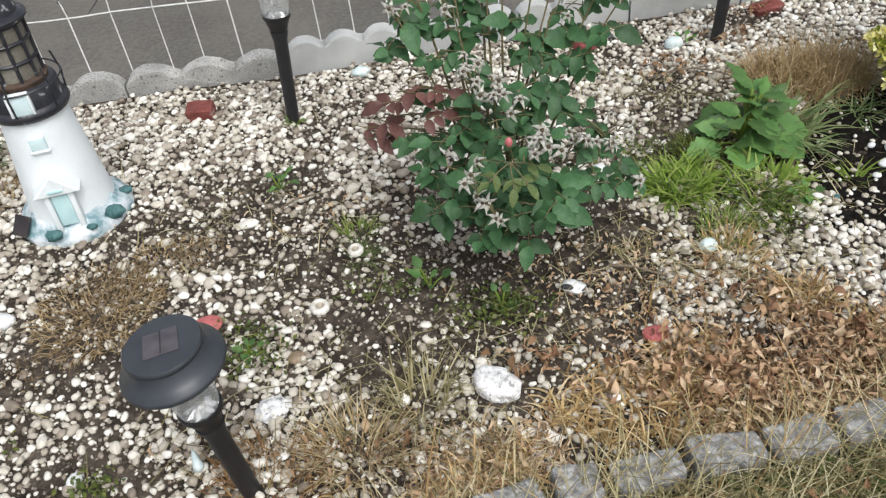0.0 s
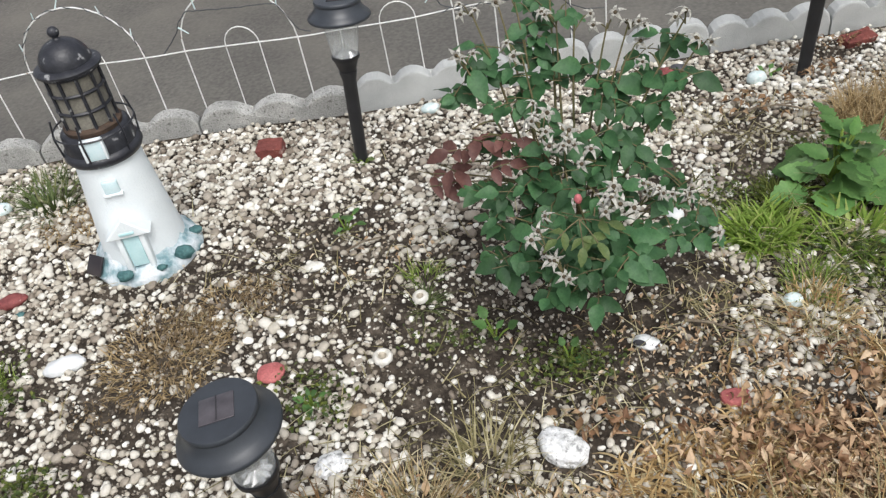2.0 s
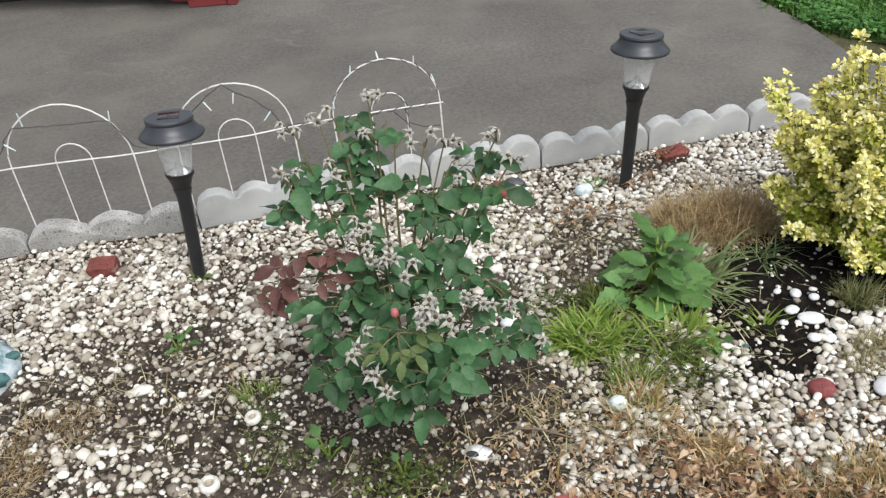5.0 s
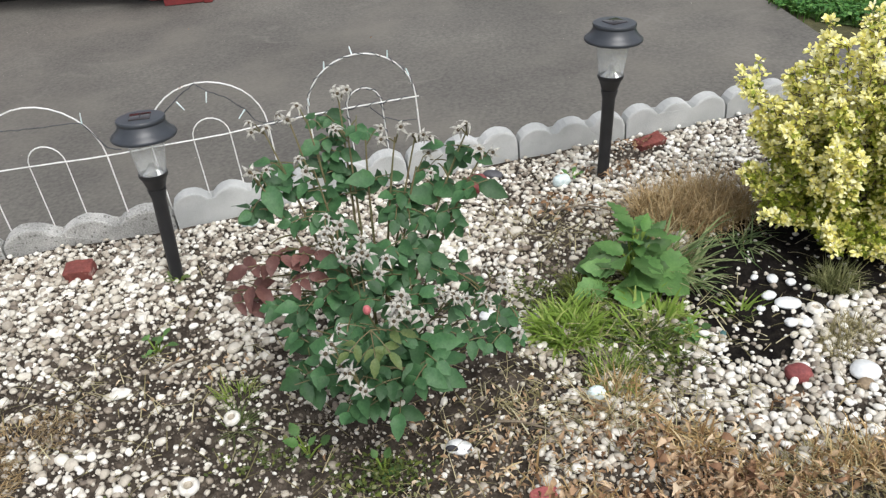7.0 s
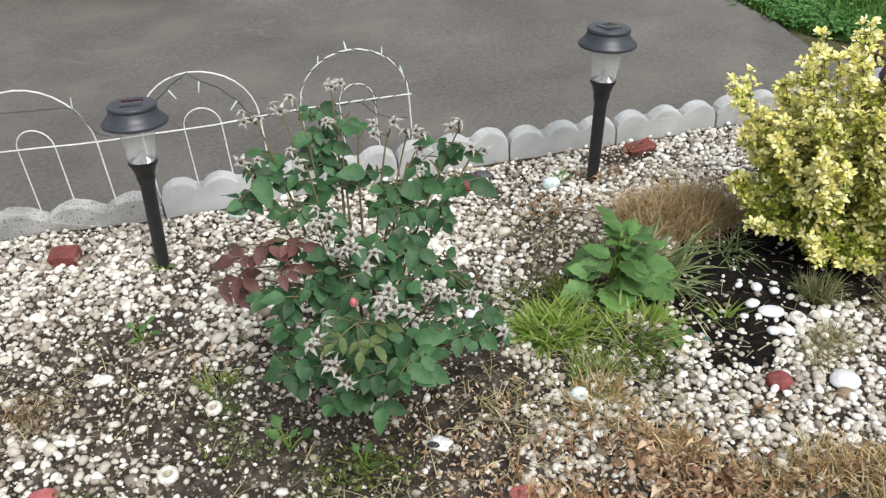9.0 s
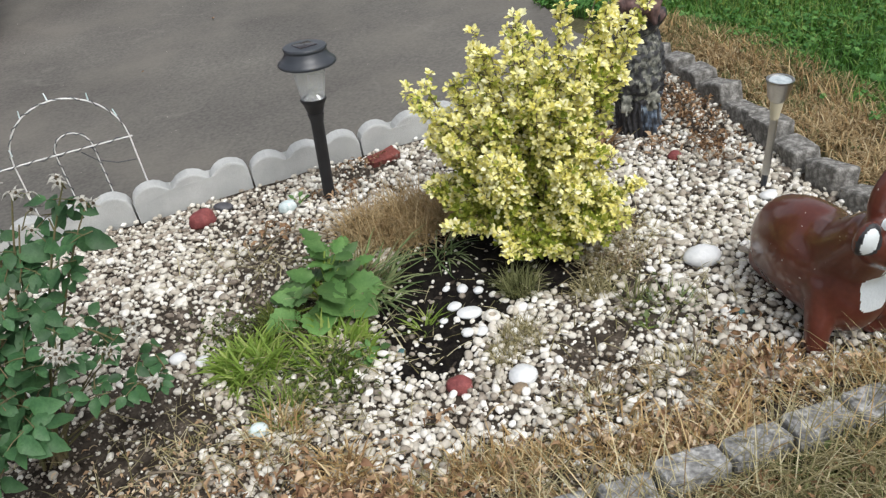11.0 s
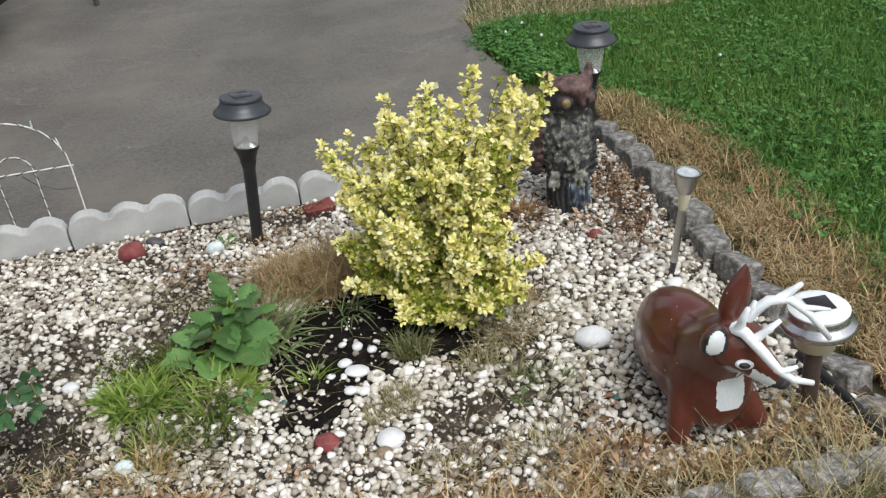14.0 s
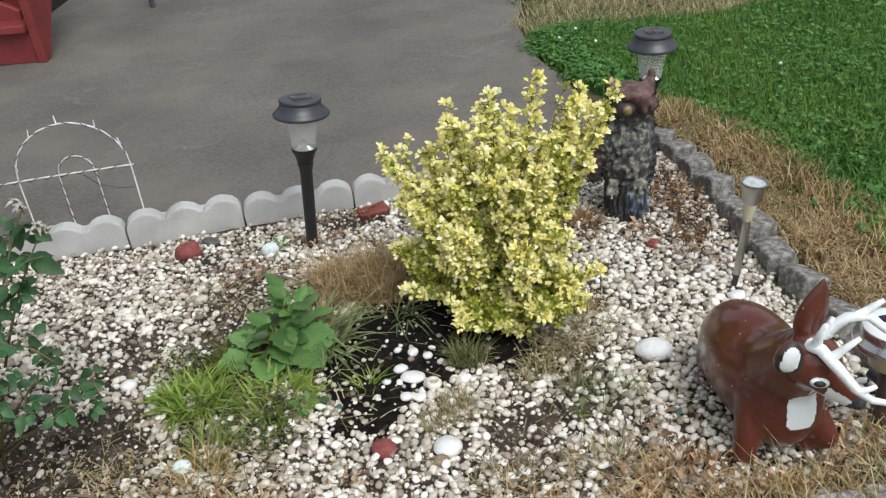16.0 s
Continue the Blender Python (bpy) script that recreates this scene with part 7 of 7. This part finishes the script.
def build_deer():
    bm = bmesh.new()
    for u in np.linspace(0, 1, 60):
        k = 0.80 + 0.24 * math.sin(0.55 + 2.1 * u)
        merge(bm, ball((0.086 * k, 0.080, 0.114 * k), (1.899 + 0.018 * u * u, 1.475 - 0.182 * u, 0.112 * k + 0.010 * u)))
    limb(bm, (1.910, 1.320, 0.165), (1.908, 1.245, 0.255), 0.072, 0.052, 36)
    limb(bm, (1.906, 1.400, 0.140), (1.910, 1.290, 0.205), 0.082, 0.060, 36)
    limb(bm, (1.918, 1.285, 0.17), (1.912, 1.222, 0.272), 0.060, 0.046, 36)
    merge(bm, ball((0.052, 0.046, 0.050), (1.914, 1.208, 0.275)))
    limb(bm, (1.928, 1.198, 0.258), (1.985, 1.178, 0.205), 0.040, 0.0215)
    limb(bm, (1.866, 1.290, 0.125), (1.840, 1.248, 0.008), 0.038, 0.023)
    limb(bm, (1.962, 1.290, 0.10), (2.003, 1.258, 0.035), 0.038, 0.026)
    limb(bm, (2.003, 1.258, 0.035), (1.965, 1.268, 0.012), 0.024, 0.018)
    limb(bm, (1.870, 1.50, 0.05), (1.880, 1.42, 0.03), 0.045, 0.035)
    # the far ear stands up, the near one turns out
    for u in np.linspace(0, 1, 22):
        w = 0.026 * math.sin(math.pi * (0.20 + 0.76 * u)) + 0.004
        merge(bm, ball((w, w * 0.55, 0.014), (1.899 + 0.018 * u, 1.222, 0.315 + 0.112 * u), sub=2))
    merge(bm, ball((0.029, 0.018, 0.039), (1.862, 1.190, 0.302), (10, 0, 20)))
    me = solid(bm, 0.0042, 30)
    for name in ("deer", "white_paint", "owl_black"):
        me.materials.append(M[name])
    for p in me.polygons:
        c, n = p.center, p.normal
        if ((c.x - 1.925) / 0.028) ** 4 + ((c.z - 0.142) / 0.040) ** 4 < 1 and n.y < -0.2 and c.y < 1.27:
            p.material_index = 1
        elif math.hypot((c.x - 1.860) / 0.023, (c.z - 0.303) / 0.037) < 1 and n.y < -0.25 and c.y < 1.195:
            p.material_index = 1 if math.hypot((c.x - 1.860) / 0.0165, (c.z - 0.303) / 0.029) < 1 else 2
        elif (Vector((1.998, 1.170, 0.200)) - c).length < 0.031:
            p.material_index = 2
        elif c.y < 1.215 and n.z < -0.02 and c.x > 1.925 and 0.15 < c.z < 0.252 - 0.75 * (c.x - 1.925):
            p.material_index = 1
    ob = part_mesh("deer_statue", me, None)
    # antlers and eyes, joined to the same mesh
    extra = bmesh.new()
    extra.from_mesh(me)
    extra.faces.ensure_lookup_table()

    def paint(bm2, index):
        m2 = bpy.data.meshes.new("t")
        bm2.to_mesh(m2)
        bm2.free()
        m2.polygons.foreach_set("material_index", [index] * len(m2.polygons))
        extra.from_mesh(m2)
        bpy.data.meshes.remove(m2)

    near = [(1.900, 1.195, 0.318), (1.906, 1.17, 0.326), (1.930, 1.145, 0.300), (1.954, 1.13, 0.270), (1.982, 1.125, 0.247), (2.020, 1.125, 0.234)]
    far = [(1.926, 1.215, 0.318), (1.935, 1.205, 0.342), (1.957, 1.20, 0.366), (1.990, 1.195, 0.368), (2.025, 1.18, 0.340), (2.064, 1.17, 0.290)]
    paint(tube(near, 0.0125, 8, taper=0.42), 1)
    paint(tube(far, 0.0125, 8, taper=0.42), 1)
    paint(tube([(1.903, 1.185, 0.320), (1.899, 1.172, 0.350), (1.901, 1.162, 0.384)], 0.0105, 8, taper=0.4), 1)
    paint(tube([(1.918, 1.158, 0.316), (1.930, 1.150, 0.338), (1.952, 1.145, 0.364)], 0.0095, 8, taper=0.4), 1)
    paint(tube([(1.957, 1.130, 0.265), (1.970, 1.125, 0.270), (1.986, 1.125, 0.276)], 0.007, 8, taper=0.5), 1)
    paint(tube([(1.975, 1.198, 0.368), (1.992, 1.195, 0.385), (2.006, 1.19, 0.402)], 0.0095, 8, taper=0.4), 1)
    paint(tube([(1.932, 1.205, 0.335), (1.928, 1.20, 0.355), (1.932, 1.20, 0.368)], 0.008, 8, taper=0.5), 1)
    paint(tube([(2.010, 1.186, 0.352), (2.035, 1.18, 0.352), (2.056, 1.175, 0.350)], 0.007, 8, taper=0.4), 1)
    paint(ball((0.0178, 0.0065, 0.0105), (1.910, 1.1615, 0.262), (0, 14, -4), 2), 1)
    paint(ball((0.0115, 0.006, 0.0070), (1.9085, 1.1582, 0.2630), (0, 14, -4), 2), 2)
    paint(ball((0.0165, 0.0150, 0.0150), (1.990, 1.172, 0.2015), (0, 20, 0), 2), 2)
    paint(ball((0.012, 0.008, 0.010), (1.958, 1.248, 0.282), (0, 0, 60), 2), 1)
    extra.to_mesh(me)
    extra.free()
    me.polygons.foreach_set("use_smooth", [True] * len(me.polygons))
    tagged(ob, "glossy brown resting deer statue with white antlers", "deer statue")


build_deer()


# ---- the owl statue: one plain mesh ----
def build_owl():
    bm = bmesh.new()
    limb(bm, (1.866, 2.27, -0.01), (1.862, 2.272, 0.105), 0.066, 0.062)
    merge(bm, ball((0.082, 0.074, 0.130), (1.853, 2.285, 0.212)))
    merge(bm, ball((0.070, 0.060, 0.075), (1.858, 2.262, 0.165)))
    merge(bm, ball((0.073, 0.064, 0.064), (1.860, 2.272, 0.342)))
    # folded wings
    merge(bm, ball((0.030, 0.062, 0.125), (1.786, 2.305, 0.215), (0, 8, 0)))
    merge(bm, ball((0.030, 0.060, 0.135), (1.922, 2.315, 0.200), (0, -6, 0)))
    # hooded brow running up to the ear tufts
    limb(bm, (1.914, 2.250, 0.442), (1.900, 2.232, 0.396), 0.009, 0.019, 8)
    limb(bm, (1.800, 2.262, 0.418), (1.818, 2.240, 0.388), 0.012, 0.022, 8)
    merge(bm, ball((0.052, 0.034, 0.021), (1.862, 2.222, 0.396), (20, 0, 0)))
    limb(bm, (1.884, 2.214, 0.385), (1.882, 2.198, 0.346), 0.022, 0.010, 7)
    # eyes in their rims
    for x, y, z in ((1.838, 2.209, 0.352), (1.908, 2.232, 0.350)):
        merge(bm, ball((0.027, 0.014, 0.025), (x, y + 0.005, z)))
        merge(bm, ball((0.016, 0.012, 0.015), (x, y - 0.006, z)))
    # feet, each of three toes over the stump's edge
    for x, z in ((1.806, 0.118), (1.888, 0.126)):
        for k in (-1, 0, 1):
            limb(bm, (x + k * 0.004, 2.222, z + 0.012), (x + k * 0.014, 2.203 + abs(k) * 0.006, z - 0.018 - (0.016 if k == 0 else 0.0)), 0.0085, 0.006, 5)
    me = solid(bm, 0.0046, 2)
    for v in me.vertices:
        c = v.co.copy()
        if c.z < 0.11:
            v.co += v.normal * (0.005 * math.sin(math.atan2(c.y - 2.27, c.x - 1.866) * 23 + 2 * noise.noise(c * 30)) + 0.003 * noise.noise(c * 90))
        elif c.z < 0.30 and c.y < 2.28:
            row = math.sin((c.z + 0.010 * abs(math.sin(c.x * 120))) * 260)
            v.co += v.normal * (0.0018 * row + 0.007 * noise.noise(c * 55) + 0.003 * noise.noise(c * 130))
        else:
            v.co += v.normal * 0.004 * noise.noise(c * 60)
    for name in ("owl_grey", "owl_rust", "owl_black", "stump", "amber", "owl_pale", "owl_pale"):
        me.materials.append(M[name])
    for p in me.polygons:
        c = p.center
        wob = 0.010 * noise.noise(c * 45)
        mottle = noise.noise(Vector((c.x * 75, c.y * 75, c.z * 55)))
        foot = c.y < 2.226 and 0.075 < c.z < 0.137 and min(abs(c.x - 1.806), abs(c.x - 1.888)) < 0.021
        eye = min(math.hypot(c.x - 1.838, c.z - 0.352), math.hypot(c.x - 1.908, c.z - 0.350))
        if foot:
            k = 6
        elif c.z < 0.118 + wob:
            k = 3 if c.x > 1.850 and noise.noise(Vector((c.x * 80, c.y * 80, c.z * 9))) > -0.12 and c.z < 0.100 + 2 * wob else 2
        elif eye < 0.0135 and c.y < 2.206:
            k = 4
        elif c.z > 0.374 + wob or (c.z > 0.340 and abs(c.x - 1.884) < 0.006 + 0.75 * (c.z - 0.340) and c.y < 2.225):
            k = 1
        elif eye < 0.028 and c.y < 2.235:
            k = 1 if eye < 0.020 and mottle > 0.0 else 2
        elif c.z > 0.305 + wob:
            k = 6 if c.z < 0.322 and mottle > 0.15 else 2
        elif c.x < 1.782 + wob or (c.y > 2.31 and c.x < 1.85):
            k = 1 if mottle > -0.25 else 2
        elif c.x > 1.926 + wob or c.y > 2.32:
            k = 2
        else:
            k = 6 if mottle > 0.17 else (2 if mottle < -0.16 else 0)
        p.material_index = k
    ob = part_mesh("owl_statue", me, None)
    tagged(ob, "weathered brown and grey owl statue on a stump", "owl statue")


build_owl()


# ---- red wooden steps and porch beyond the drive ----
def prism(points, thick, axis):
    """A board from an outline in the xz plane (axis y) or the yz plane (axis x)."""
    bm = bmesh.new()
    place = (lambda a, b, t: (a, t, b)) if axis == "y" else (lambda a, b, t: (t, a, b))
    f = [bm.verts.new(place(a, b, 0)) for a, b in points]
    g = [bm.verts.new(place(a, b, thick)) for a, b in points]
    bm.faces.new(f)
    bm.faces.new(g[::-1])
    n = len(f)
    for i in range(n):
        bm.faces.new((f[i], g[i], g[(i + 1) % n], f[(i + 1) % n]))
    bmesh.ops.recalc_face_normals(bm, faces=bm.faces)
    bmesh.ops.bevel(bm, geom=bm.edges[:], offset=0.004, segments=1, affect="EDGES")
    return bm


def build_steps():
    ob = thing("porch_steps", pose(-0.64, 4.39, -0.004), "dark red painted wooden porch steps", "steps")
    part("stringer", prism([(0.0, 0.0), (0.06, 0.0), (0.62, 0.60), (0.62, 0.85), (0.40, 0.85), (0.0, 0.36)], -0.045, "x"), M["red_wood"], ob, smooth=False)
    part("skirt_board", prism([(-0.10, 0.0), (-0.34, 0.012), (-1.02, 0.292), (-1.5, 0.50), (-1.5, 0.8), (-0.42, 0.42), (-0.10, 0.25)], 0.04, "y"), M["red_wood"], ob, smooth=False).location = (0, 0.10, 0)
    for k in range(3):
        part("tread", box(0.40, 0.26, 0.04, 0.006, (-0.248, 0.10 + 0.26 * k, 0.185 + 0.185 * k)), M["red_wood"], ob, smooth=False)
        part("riser", box(0.20, 0.02, 0.160, 0.003, (-0.150, 0.02 + 0.26 * k + 0.005, 0.0825 + 0.185 * k)), M["red_wood"], ob, smooth=False)
    porch = thing("porch", pose(-2.6, 5.3, -0.004), "dark raised porch behind the red steps", "porch")
    # the deck itself is out of view, assumed from the steps and the shade
    part("deck", box(3.4, 1.9, 0.08, 0.006, (-0.1, 0.1, 0.75)), M["red_wood"], porch, "red painted deck boards", smooth=False)
    # two added black boards paint the shade of the open space below
    part("deck_shade", box(3.4, 0.03, 0.70, 0.004, (-0.1, -0.45, 0.35)), M["deck_shade_black"], porch, "black board standing in for the shade under the deck", smooth=False)
    part("side_deck_shade", box(0.03, 1.4, 0.70, 0.004, (1.58, 0.3, 0.35)), M["deck_shade_black"], porch, smooth=False)
    leg = part("furniture_leg", tube([(-0.338, 5.391, -0.004), (-0.345, 5.40, 0.2), (-0.36, 5.43, 0.45)], 0.017, 10), M["cord"])
    tagged(leg, "dark blue-grey metal furniture leg on the drive", "furniture leg")


build_steps()


# small dead leaves and chips on the drive, clover flowers in the lawn
def bits():
    rnd = random.Random(77)
    for x, y, s in ((0.467, 4.13, 0.035), (-0.675, 3.985, 0.012), (0.2, 3.6, 0.012), (1.72, 2.83, 0.03)):
        h = Heap()
        h.add(*flat_leaf(rnd, 0, 0, 0, s, 0.5, 0.4))
        o = h.mesh("dead_leaf", M["dead_leaf"])
        o.location = (x, y, s * 0.25)
        tagged(o, "small dead leaf on the drive", "dead leaf")
    chips = Heap()
    for _ in range(900):
        x, y = rnd.uniform(-3.0, 1.75), rnd.uniform(2.2, 6.0)
        if y < line_y(BORDER, x) + 0.08:
            continue
        r = rnd.uniform(0.0012, 0.0032)
        a = [rnd.uniform(0.6, 1.0) * r for _ in range(6)]
        chips.add([(x + a[0], y, 0), (x, y + a[1], 0), (x - a[2], y, 0), (x, y - a[3], 0), (x, y, a[4] - 0.003)], [(0, 1, 4), (1, 2, 4), (2, 3, 4), (3, 0, 4)])
    tagged(chips.mesh("drive_chips", M["grit"]), "pale grit and stone chips scattered on the drive", "grit", kind="stuff")
    for x, y in ((1.95, 3.9), (2.05, 4.02), (2.75, 3.3), (2.1, 3.8)):
        o = part("clover_flower", rough_rock((0.007, 0.007, 0.007), x, 0.3, 2), M["white_stone"])
        o.location = (x, y, 0.04)
        tagged(o, "small white clover flower in the lawn", "flower", "clover flowers")


bits()
